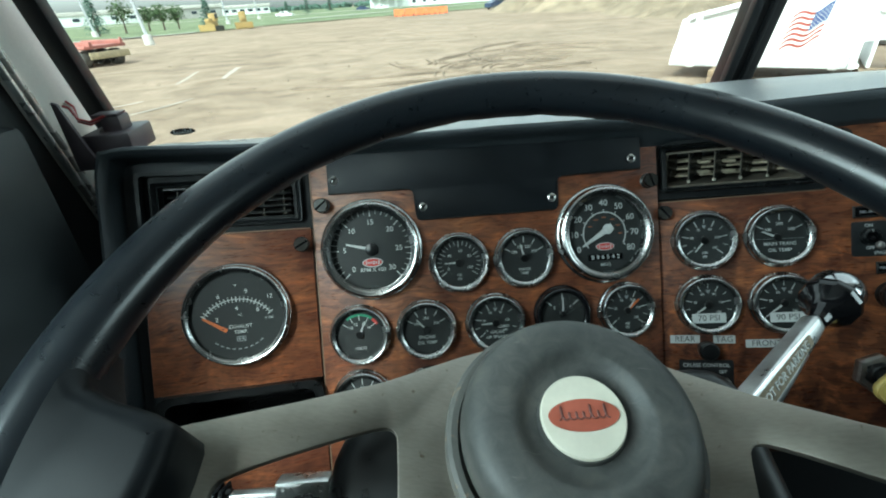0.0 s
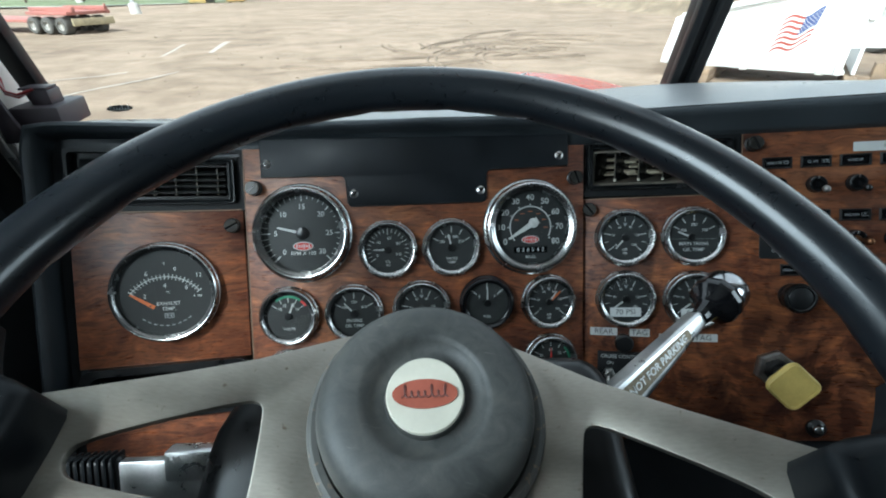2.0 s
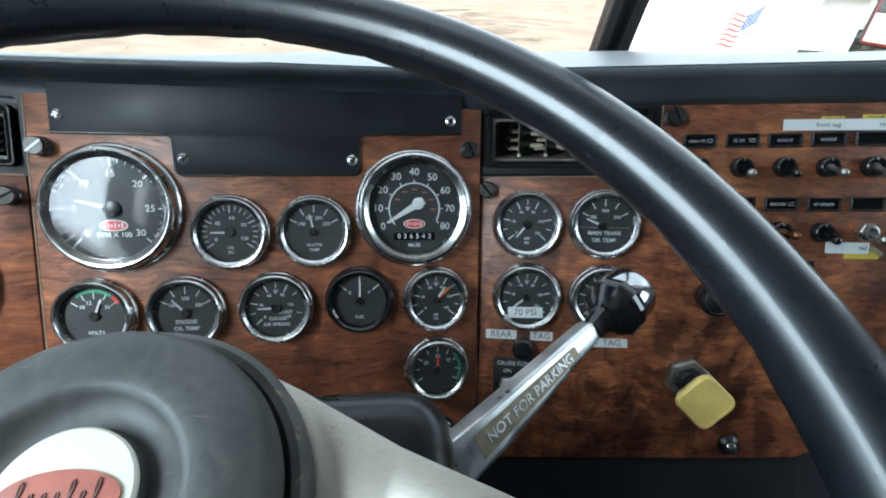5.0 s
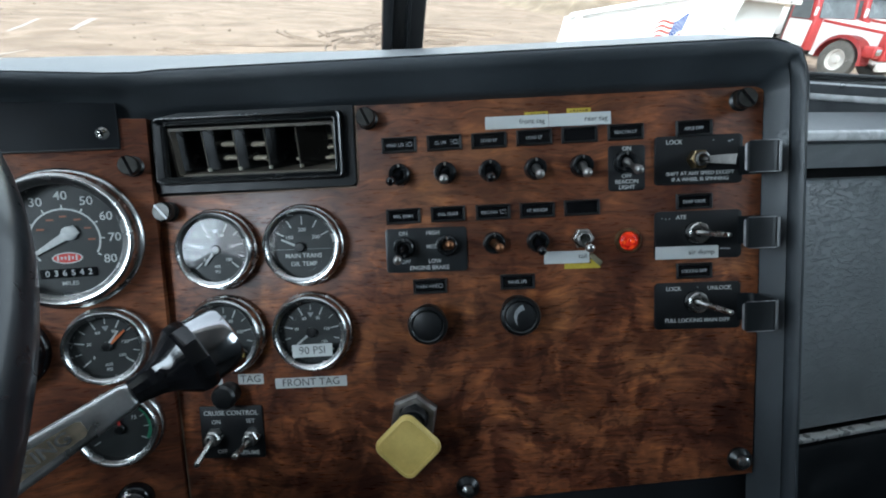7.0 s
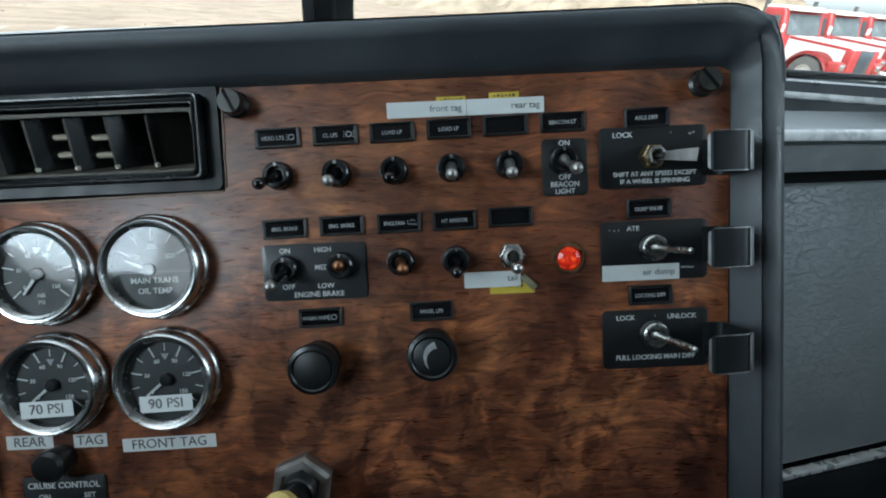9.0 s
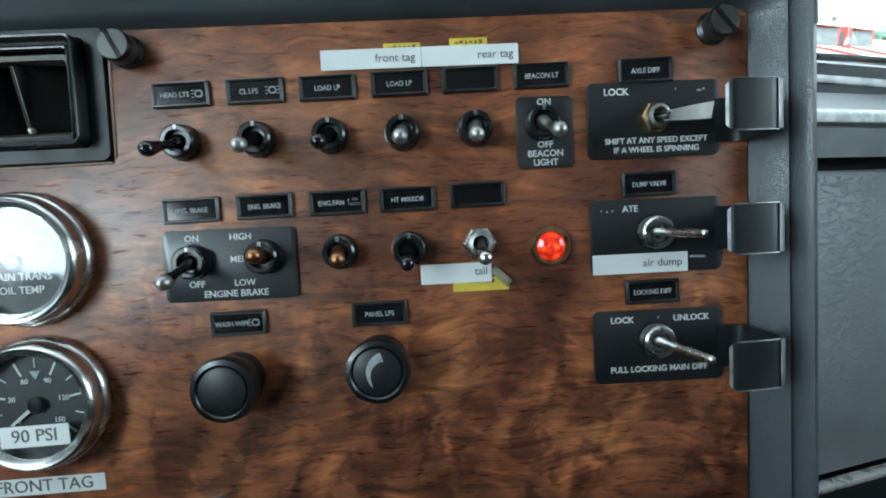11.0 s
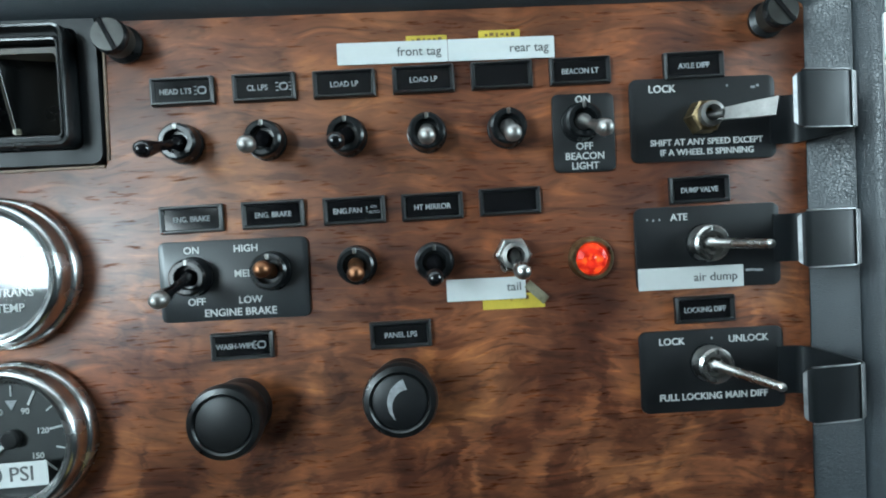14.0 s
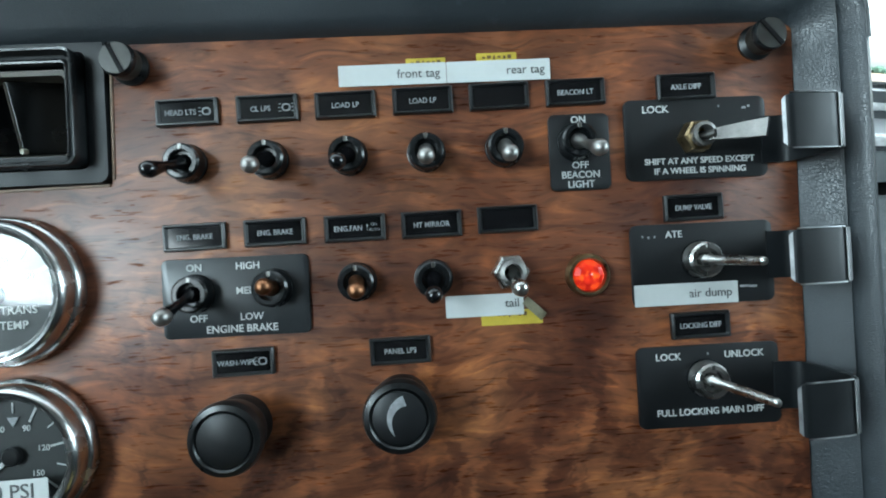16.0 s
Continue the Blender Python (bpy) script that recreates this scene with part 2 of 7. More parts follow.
def worn_rubber():
    """Grey rubber with tan cracks and rubbed spots."""
    m, t, b = nodes_of("cracked_skirt_rubber")
    v = mapped(t, (1, 1, 1))
    big, crack = noise_tex(t, v, 45, 5, 0.8), noise_tex(t, v, 130, 4, 1.5)
    c = ramp(t, big, [(0.3, (0.050, 0.050, 0.047)), (0.7, (0.088, 0.086, 0.079))])
    c = mixc(t, "MIX", ramp(t, crack, [(0.62, (0, 0, 0)), (0.70, (0.75, 0.75, 0.75))]), c, (0.24, 0.165, 0.095))
    t.links.new(c, b.inputs["Base Color"])
    b.inputs["Roughness"].default_value = 0.6
    bump_into(t, b, crack, 0.3, 0.0006)
    return m


def rim_rubber():
    """Blue-black gloss rubber, hand-polished, with fine pale scratches and dull patches."""
    m, t, b = nodes_of("wheel_rubber")
    v = mapped(t, (1, 1, 1))
    big, grit = noise_tex(t, v, 30, 5), noise_tex(t, v, 500, 3)
    scratch = noise_tex(t, mapped(t, (38, 300, 300), (0, 0, radians(-28))), 1.0, 3, 0.6)
    rubs = noise_tex(t, v, 120, 5, 1.0, 0.7)
    c = ramp(t, big, [(0.3, (0.0044, 0.0060, 0.0082)), (0.7, (0.0074, 0.0100, 0.0135))])
    c = mixc(t, "MIX", ramp(t, scratch, [(0.68, (0, 0, 0)), (0.76, (0.16, 0.16, 0.16))]), c, (0.070, 0.080, 0.090))
    c = mixc(t, "MIX", ramp(t, rubs, [(0.68, (0, 0, 0)), (0.80, (0.08, 0.08, 0.08))]), c, (0.070, 0.072, 0.072))
    t.links.new(c, b.inputs["Base Color"])
    t.links.new(ramp(t, rubs, [(0.35, (0.27,) * 3), (0.65, (0.33,) * 3)]), b.inputs["Roughness"])
    b.inputs["Coat Weight"].default_value = 0.22
    b.inputs["Coat Roughness"].default_value = 0.06
    bump_into(t, b, grit, 0.06, 0.0004)
    return m


def scuffed_rubber():
    """Grey-black rubber, mottled by handling, with pale rubs and a few short scratches."""
    m, t, b = nodes_of("horn_rubber")
    v = mapped(t, (1, 1, 1))
    big, mid, grit = noise_tex(t, v, 26, 5, 0.8), noise_tex(t, v, 95, 5, 1.2, 0.65), noise_tex(t, v, 520, 3)
    scratch = noise_tex(t, mapped(t, (60, 420, 60), (0, 0, radians(35))), 1.0, 2, 0.5)
    c = ramp(t, big, [(0.30, (0.038, 0.040, 0.0385)), (0.55, (0.053, 0.054, 0.0515)), (0.75, (0.076, 0.075, 0.069))])
    c = mixc(t, "MULTIPLY", 0.8, c, ramp(t, mid, [(0.30, (0.62, 0.64, 0.65)), (0.50, (1, 1, 1)), (0.72, (1.45, 1.40, 1.30))]))
    c = mixc(t, "MIX", ramp(t, scratch, [(0.70, (0, 0, 0)), (0.78, (0.35, 0.35, 0.35))]), c, (0.20, 0.19, 0.165))
    t.links.new(c, b.inputs["Base Color"])
    t.links.new(ramp(t, mid, [(0.3, (0.44,) * 3), (0.7, (0.62,) * 3)]), b.inputs["Roughness"])
    b.inputs["Specular IOR Level"].default_value = 0.40
    bump_into(t, b, grit, 0.22, 0.0005)
    return m


def ground_material():
    m, t, b = nodes_of("graded_dirt")
    v = mapped(t, (1, 1, 1))
    broad, mid, fine = noise_tex(t, v, 0.07, 4, 0.5), noise_tex(t, v, 0.6, 6, 1.2), noise_tex(t, v, 7, 5)
    drag = noise_tex(t, mapped(t, (0.09, 0.75, 1), (0, 0, 0.2)), 1.0, 5, 0.8)
    c = ramp(t, broad, [(0.3, (0.214, 0.163, 0.122)), (0.7, (0.285, 0.220, 0.168))])
    c = mixc(t, "MULTIPLY", 0.8, c, ramp(t, mid, [(0.3, (0.62, 0.58, 0.54)), (0.62, (1.12, 1.1, 1.08))]))
    c = mixc(t, "MULTIPLY", 0.32, c, ramp(t, drag, [(0.32, (0.62, 0.60, 0.57)), (0.5, (1, 1, 1)), (0.7, (1.2, 1.19, 1.17))]))
    c = mixc(t, "MULTIPLY", 0.4, c, ramp(t, fine, [(0.3, (0.6, 0.6, 0.6)), (0.6, (1, 1, 1))]))
    t.links.new(c, b.inputs["Base Color"])
    b.inputs["Roughness"].default_value = 0.95
    b.inputs["Specular IOR Level"].default_value = 0.15
    bump_into(t, b, mid, 0.6, 0.06)
    return m


WOOD = wood_material("walnut_laminate", 1.0)
CALMWOOD = wood_material("calm_walnut_laminate", 0.4)
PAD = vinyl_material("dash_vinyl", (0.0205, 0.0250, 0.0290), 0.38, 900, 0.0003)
# black vinyl coloured pale: the windscreen's glare on the dash top is in it
GLARETOP = vinyl_material("glare_paled_dash_vinyl", (0.17, 0.175, 0.18), 0.33, 400, 0.0005)
DOORVINYL = vinyl_material("door_vinyl", (0.030, 0.0345, 0.0375), 0.45, 800, 0.0003)
TRIM = vinyl_material("trim_vinyl", (0.0055, 0.0065, 0.008), 0.36, 900, 0.0003)
# painted highlight for the ledge's edge and the windscreen's foot
BEADHIGHLIGHT = mat("pale_highlight_bead", (0.52, 0.53, 0.53), 0.3, var=0.2, scale=60, fine=500, bump=0.05, bdist=0.0003)
FASCIA = vinyl_material("fascia_vinyl", (0.23, 0.245, 0.25), 0.42, 600, 0.0003)
# black vinyl with its colour raised to make up for weak passenger-side light
CRINKLE = crinkle_material("brightened_creased_vinyl", (0.175, 0.19, 0.196))
BLACK = mat("black_plastic", (0.0055, 0.006, 0.0066), 0.34, var=0.3, scale=60, fine=900, bump=0.05, bdist=0.0003)
SATIN = mat("satin_black_plate", (0.007, 0.0078, 0.009), 0.46, var=0.35, scale=25, fine=700, bump=0.04, bdist=0.0002)
COVERBLACK = mat("blue_black_cover_paint", (0.0085, 0.0110, 0.0140), 0.50, var=0.3, scale=25, fine=700, bump=0.04, bdist=0.0002, spec=0.24)
LEGENDBLACK = mat("legend_frame_black", (0.009, 0.010, 0.011), 0.40, var=0.3, scale=80, fine=900, spec=0.65)
FRAMEBLACK = mat("moulded_black", (0.008, 0.009, 0.010), 0.24, var=0.3, scale=60, fine=900, rvar=0.06)
GREYPLATE = mat("dark_grey_plate", (0.020, 0.0225, 0.0245), 0.32, var=0.25, scale=25, fine=700, rvar=0.06)
GUARDBLACK = mat("worn_guard_paint", (0.008, 0.0095, 0.011), 0.46, var=0.4, scale=60, fine=900, spec=0.28)
GUARDWORN = mat("worn_guard_metal", (0.24, 0.24, 0.245), 0.44, 1.0, var=0.4, scale=160, fine=1500)
GLOSSY = mat("gloss_black", (0.006, 0.006, 0.007), 0.12, var=0.3, scale=50, rvar=0.05)
RUBBER = rim_rubber()
HUBRUBBER = scuffed_rubber()
SKIRTRUBBER = worn_rubber()
CHROME = mat("chrome", (0.47, 0.47, 0.465), 0.25, 1.0, var=0.08, scale=90, fine=900, rvar=0.05)
KNOBCHROME = mat("dark_polished_chrome", (0.42, 0.42, 0.43), 0.13, 1.0, var=0.12, scale=90, fine=900, rvar=0.04)
SCREWMETAL = mat("dark_plated_screw", (0.036, 0.035, 0.031), 0.42, 0.35, var=0.35, scale=120, fine=900)
STEEL = mat("worn_steel", (0.50, 0.49, 0.47), 0.3, 1.0, var=0.25, scale=120, fine=1500, rvar=0.12)
LEVERGREY = mat("dull_lever_metal", (0.22, 0.215, 0.205), 0.36, 1.0, var=0.3, scale=160, fine=1500)
NUTSTEEL = mat("dull_zinc", (0.36, 0.35, 0.335), 0.46, 1.0, var=0.3, scale=120, fine=1500)
ALU = brushed_material("brushed_aluminium", (0.355, 0.330, 0.288))
CASTALU = mat("cast_aluminium", (0.74, 0.74, 0.73), 0.33, 1.0, var=0.18, scale=60, fine=700, bump=0.06, bdist=0.0002)
BRONZE = mat("bronzed_tip", (0.30, 0.145, 0.075), 0.42, 1.0, var=0.3, scale=160)
BRASS = mat("brass_nut", (0.36, 0.27, 0.15), 0.35, 1.0, var=0.35, scale=200)
DIAL = mat("dial_face", (0.0158, 0.0180, 0.0177), 0.55, var=0.3, scale=80)
TABGREY = mat("pale_tab_plastic", (0.46, 0.40, 0.30), 0.55, var=0.3, scale=90)
LEDGE = vinyl_material("ledge_vinyl", (0.085, 0.090, 0.094), 0.34, 700, 0.0003)
VANEGREY = mat("dusty_black_vane", (0.022, 0.0225, 0.022), 0.5, var=0.3, scale=90, fine=700)
DUSTY = mat("dusty_plastic", (0.13, 0.113, 0.09), 0.6, var=0.35, scale=90, fine=700)
DULLBRONZE = mat("dull_bronze", (0.26, 0.215, 0.155), 0.45, 0.8, var=0.25, scale=200)
RUSTINK = mat("rust_ink", (0.26, 0.085, 0.04), 0.6, var=0.2)
RUT = mat("darker_earth", (0.185, 0.142, 0.108), 0.95, var=0.3, scale=1.2, fine=8, spec=0.1)
TRAILERRED = mat("faded_trailer_red", (0.29, 0.105, 0.085), 0.55, var=0.2, scale=1.5)
EDGEWOOD = mat("worn_laminate_edge", (0.20, 0.13, 0.085), 0.6, var=0.35, scale=60, fine=500)
INK = mat("white_ink", (0.52, 0.53, 0.52), 0.6, var=0.12, scale=300)
GREYINK = mat("grey_ink", (0.27, 0.28, 0.29), 0.6, var=0.25, scale=500)
BROWNINK = mat("faded_brown_ink", (0.16, 0.095, 0.035), 0.6, var=0.4, scale=900)
DARKINK = mat("dark_ink", (0.09, 0.09, 0.09), 0.6, var=0.15, scale=300)
ORANGEINK = mat("orange_ink", (0.62, 0.15, 0.04), 0.55, var=0.1)
REDINK = mat("red_ink", (0.52, 0.035, 0.03), 0.5, var=0.12)
GREENINK = mat("green_ink", (0.035, 0.22, 0.12), 0.5, var=0.12)
TAPE = mat("label_tape", (0.56, 0.58, 0.57), 0.6, var=0.06, scale=40)
YELLOWTAPE = mat("yellow_tape", (0.55, 0.42, 0.05), 0.5, var=0.2, scale=60)
YELLOW = mat("yellow_plastic", (0.60, 0.455, 0.14), 0.36, var=0.14, scale=45, fine=500, bump=0.03)
CLEARTAPE = mat("yellowed_clear_tape", (0.30, 0.28, 0.20), 0.2, var=0.3, scale=300)
IVORY = mat("ivory_disc", (0.56, 0.535, 0.445), 0.4, var=0.08, scale=60)
FADED = mat("faded_red", (0.30, 0.075, 0.045), 0.45, var=0.15, scale=120)
SEALGREY = mat("pale_door_seal", (0.74, 0.73, 0.70), 0.28, 0.6, var=0.12, scale=60)
REARTRIM = mat("dark_rear_vinyl", (0.045, 0.044, 0.043), 0.6, var=0.2, scale=12, fine=500, bump=0.1)
GREYTRIM = mat("grey_vinyl", (0.74, 0.715, 0.66), 0.55, var=0.12, scale=12, fine=500, bump=0.1)
HEADLINER = mat("grey_headliner", (0.14, 0.135, 0.128), 0.9, var=0.12, scale=10)
FLOORMAT = mat("black_floor_mat", (0.014, 0.014, 0.014), 0.8, var=0.4, scale=20)
GASKET = mat("black_gasket", (0.010, 0.010, 0.011), 0.5, var=0.3, scale=50)
GLASS = thin_glass("windscreen_glass", (0.97, 0.985, 0.975), 0.0, 0.03)
LENS = thin_glass("gauge_lens", (0.95, 0.96, 0.96), 0.045, 0.030, 2.5, 0.70)
REDLENS = lamp_lens()
MOUNTRUBBER = mat("moulded_wheel_rubber", (0.0036, 0.0045, 0.0056), 0.42, var=0.35, scale=40, fine=500, bump=0.06, bdist=0.0003, spec=0.14)
MAUVE = mat("mauve_plastic", (0.060, 0.047, 0.055), 0.5, var=0.2, scale=60)
WIRERED = mat("red_wire", (0.30, 0.03, 0.035), 0.45)
WIREGREY = mat("pale_wire", (0.42, 0.34, 0.32), 0.45)
DIRT = ground_material()
PILE = mat("piled_earth", (0.215, 0.168, 0.122), 0.95, var=0.35, scale=0.5, fine=6, bump=0.6, bdist=0.08, spec=0.1)
GRASS = mat("mown_grass", (0.150, 0.172, 0.100), 0.9, var=0.35, scale=0.25, fine=5, bump=0.4, bdist=0.05, spec=0.1)
ROADGREY = mat("pale_road", (0.33, 0.32, 0.30), 0.9, var=0.15, scale=0.5)
LINEPAINT = mat("worn_line_paint", (0.325, 0.285, 0.24), 0.9, var=0.3, scale=3, fine=30)
WHITEPAINT = mat("white_truck_paint", (0.64, 0.64, 0.63), 0.4, var=0.05, scale=1.5, fine=20)
DUSTYWHITE = mat("dusty_white_paint", (0.52, 0.52, 0.50), 0.5, var=0.1, scale=1.5, fine=20)
REDPAINT = mat("red_truck_paint", (0.28, 0.026, 0.024), 0.4, var=0.15, scale=2)
HOODPAINT = mat("red_hood_paint", (0.50, 0.075, 0.055), 0.25, var=0.12, scale=3)
YELLOWED = mat("faded_marker_yellow", (0.34, 0.28, 0.17), 0.6, var=0.3, scale=3)
TYRE = mat("dusty_tyre", (0.075, 0.070, 0.062), 0.85, var=0.3, scale=6)
CATYELLOW = mat("machine_yellow", (0.32, 0.22, 0.08), 0.5, var=0.15, scale=2)
BARRIER = mat("barrier_orange", (0.62, 0.14, 0.04), 0.5, var=0.12, scale=2)
TIMBER = mat("weathered_timber", (0.20, 0.14, 0.09), 0.85, var=0.35, scale=4, fine=40)
CONCRETE = mat("concrete", (0.42, 0.40, 0.37), 0.9, var=0.15, scale=3)
GALV = mat("galvanised_pole", (0.40, 0.41, 0.42), 0.5, 0.6, var=0.15, scale=3)
SIDING = mat("white_siding", (0.66, 0.68, 0.66), 0.7, var=0.06, scale=0.4)
GREENROOF = mat("green_metal_roof", (0.05, 0.20, 0.14), 0.5, var=0.1, scale=0.6)
DARKGLASS = mat("dark_window", (0.03, 0.04, 0.05), 0.12, var=0.1)
CABGLASS = mat("dusty_cab_glass", (0.075, 0.082, 0.085), 0.22, var=0.45, scale=1.6, fine=14)
BARK = mat("bark", (0.09, 0.065, 0.05), 0.9, var=0.3, scale=6)
SPRUCE = mat("spruce_needles", (0.045, 0.085, 0.060), 0.85, var=0.4, scale=1.2)
LEAF = mat("leaf_green", (0.060, 0.095, 0.035), 0.8, var=0.4, scale=1.2)
BLUECAR = mat("dark_blue_paint", (0.03, 0.045, 0.09), 0.25, var=0.1)
FLAGBLUE = mat("flag_blue", (0.025, 0.05, 0.16), 0.5, var=0.1)
FLAGRED = mat("flag_red", (0.26, 0.05, 0.035), 0.5, var=0.1)


# ---- mesh helpers ----
def mesh_of(name, bm, smooth=35):
    me = bpy.data.meshes.new(name)
    bmesh.ops.recalc_face_normals(bm, faces=bm.faces)
    bm.to_mesh(me)
    bm.free()
    if smooth:
        me.polygons.foreach_set("use_smooth", [True] * len(me.polygons))
        me.set_sharp_from_angle(angle=radians(smooth))
    return me


def thing(name, m, label, category, group="", kind=""):
    ob = new(name)
    ob.empty_display_size = 0.02
    ob.matrix_world = m
    return tagged(ob, label, category, group, kind)


def part(name, bm, material, parent, label="", m=None, smooth=35):
    me = bm if isinstance(bm, bpy.types.Mesh) else mesh_of(name, bm, smooth)
    if not me.materials:
        me.materials.append(material)
    ob = new(name, me)
    ob.parent = parent
    if m is not None:
        ob.matrix_basis = m
    return tagged(ob, label)


def solid(name, bm, material, m, label, category, group="", kind="", smooth=35):
    """A thing that is one mesh."""
    me = mesh_of(name, bm, smooth)
    me.materials.append(material)
    ob = new(name, me)
    ob.matrix_world = m
    return tagged(ob, label, category, group, kind)


def box(size, at=(0, 0, 0), bevel=0.0, seg=2, bm=None, turn=None):
    b = bmesh.new()
    bmesh.ops.create_cube(b, size=1.0)
    bmesh.ops.scale(b, vec=size, verts=b.verts)
    if bevel:
        bmesh.ops.bevel(b, geom=b.edges[:], offset=bevel, segments=seg, affect="EDGES", profile=0.5)
    if turn is not None:
        bmesh.ops.transform(b, matrix=turn, verts=b.verts)
    bmesh.ops.translate(b, vec=at, verts=b.verts)
    return joined(bm, b)


def joined(bm, b):
    if bm is None:
        return b
    me = bpy.data.meshes.new("tmp")
    b.to_mesh(me)
    b.free()
    bm.from_mesh(me)
    bpy.data.meshes.remove(me)
    return bm


def lathe(profile, seg=32, bm=None, m=None):
    """Turns (radius, height) pairs about z; a radius of 0 closes the shape."""
    b = bmesh.new()
    rings = []
    for r, z in profile:
        if r <= 1e-7:
            rings.append([b.verts.new((0, 0, z))])
        else:
            rings.append([b.verts.new((r * math.cos(2 * math.pi * k / seg), r * math.sin(2 * math.pi * k / seg), z)) for k in range(seg)])
    for p, q in zip(rings, rings[1:]):
        for k in range(seg):
            j = (k + 1) % seg
            if len(p) == 1 and len(q) == 1:
                continue
            if len(p) == 1:
                b.faces.new((p[0], q[k], q[j]))
            elif len(q) == 1:
                b.faces.new((p[k], p[j], q[0]))
            else:
                b.faces.new((p[k], p[j], q[j], q[k]))
    if m is not None:
        bmesh.ops.transform(b, matrix=m, verts=b.verts)
    return joined(bm, b)


def slab(points, z0, z1, bevel=0.0, bm=None, seg=2):
    """A flat outline given thickness from z0 to z1."""
    b = bmesh.new()
    vs = [b.verts.new((x, y, z0)) for x, y in points]
    f = b.faces.new(vs)
    r = bmesh.ops.extrude_face_region(b, geom=[f])
    top = [v for v in r["geom"] if isinstance(v, bmesh.types.BMVert)]
    for v in top:
        v.co.z = z1
    if bevel:
        es = [e for e in b.edges if all(abs(v.co.z - z1) < 1e-9 for v in e.verts)]
        bmesh.ops.bevel(b, geom=es, offset=bevel, segments=seg, affect="EDGES", profile=0.5)
    bmesh.ops.triangulate(b, faces=[f for f in b.faces if len(f.verts) > 4])
    return joined(bm, b)


def round_rect(w, h, r, cx=0.0, cy=0.0, n=4):
    out = []
    for qx, qy, a0 in ((1, 1, 0), (-1, 1, 90), (-1, -1, 180), (1, -1, 270)):
        for k in range(n + 1):
            a = radians(a0 + 90 * k / n)
            out.append((cx + qx * (w / 2 - r) + r * math.cos(a), cy + qy * (h / 2 - r) + r * math.sin(a)))
    return out


def frame_ring(outer, inner, z0, z1, zin=None, bm=None):
    """A raised border between two outlines with as many points each."""
    b = bmesh.new()
    n = len(outer)
    zin = z0 if zin is None else zin
    loops = [[b.verts.new((x, y, z)) for x, y in pts] for pts, z in ((outer, z0), (outer, z1), (inner, z1), (inner, zin))]
    for p, q in zip(loops, loops[1:]):
        for k in range(n):
            j = (k + 1) % n
            b.faces.new((p[k], p[j], q[j], q[k]))
    return joined(bm, b)


def tube(points, r, seg=10, bm=None, caps=True, radii=None, closed=False):
    """A round tube along a line of points."""
    b = bmesh.new()
    pts = [Vector(p) for p in points]
    rings = []
    ref = Vector((0.31, 0.2, 0.93))
    for i, p in enumerate(pts):
        if closed:
            d = pts[(i + 1) % len(pts)] - pts[i - 1]
        else:
            d = pts[min(i + 1, len(pts) - 1)] - pts[max(i - 1, 0)]
        d.normalize()
        a = d.cross(ref)
        if a.length < 1e-3:
            a = d.cross(Vector((1, 0, 0)))
        a.normalize()
        c = d.cross(a)
        rr = radii[i] if radii else r
        rings.append([b.verts.new(p + rr * (math.cos(2 * math.pi * k / seg) * a + math.sin(2 * math.pi * k / seg) * c)) for k in range(seg)])
    pairs = list(zip(rings, rings[1:])) + ([(rings[-1], rings[0])] if closed else [])
    for p, q in pairs:
        for k in range(seg):
            j = (k + 1) % seg
            b.faces.new((p[k], p[j], q[j], q[k]))
    if caps and not closed:
        b.faces.new(rings[0])
        b.faces.new(rings[-1])
    return joined(bm, b)


def letters(text, size, x=0.0, y=0.0, z=0.0, turn=0.0, thick=0.00012, bold=0.0, align="CENTER", squeeze=1.0):
    """A text as a mesh, its middle at (x, y)."""
    cu = bpy.data.curves.new("letters", "FONT")
    cu.body, cu.size, cu.align_x, cu.align_y = text, size, align, "CENTER"
    cu.extrude, cu.offset, cu.resolution_u = thick, bold, 3
    ob = bpy.data.objects.new("letters", cu)
    me = bpy.data.meshes.new_from_object(ob)
    bpy.data.objects.remove(ob)
    bpy.data.curves.remove(cu)
    b = bmesh.new()
    b.from_mesh(me)
    bpy.data.meshes.remove(me)
    bmesh.ops.transform(b, matrix=Matrix.Translation((x, y, z)) @ Matrix.Rotation(radians(turn), 4, "Z") @ Matrix.Diagonal((squeeze, 1, 1, 1)), verts=b.verts)
    return b


def write(lines, **kw):
    """Several texts, each (text, size, x, y), as one mesh."""
    bm = bmesh.new()
    for text, size, x, y in lines:
        joined(bm, letters(text, size, x, y, **kw))
    return bm


def frame_matrix(origin, xaxis, yaxis):
    x, y = Vector(xaxis).normalized(), Vector(yaxis).normalized()
    z = x.cross(y).normalized()
    y = z.cross(x)
    m = Matrix.Identity(4)
    for i, a in enumerate((x, y, z)):
        m.col[i][:3] = a
    m.col[3][:3] = origin
    return m


# the panels: x to the right, y up the panel, z towards the driver
RIGHT = CAB @ frame_matrix((0.212, 0.4570, 0), (0.96936, -0.24564, 0), (0.0043, 0.01696, 0.99985))
CENTRE = CAB @ frame_matrix((0, 0.442, 0), (1, 0.035, 0), (0, 0, 1))
LEFT = CAB @ frame_matrix((-0.12, 0.4378, 0), (1, 0.22, 0), (0, 0, 1))


def on(panel, x, y, z=0.0, turn=0.0):
    return panel @ pose(x, y, z, 0, 0, turn)


# ---- the cab shell ----
def at(x, y, z):
    """A place in the cab, from the first eye."""
    return Vector((x, y, z + EYE))


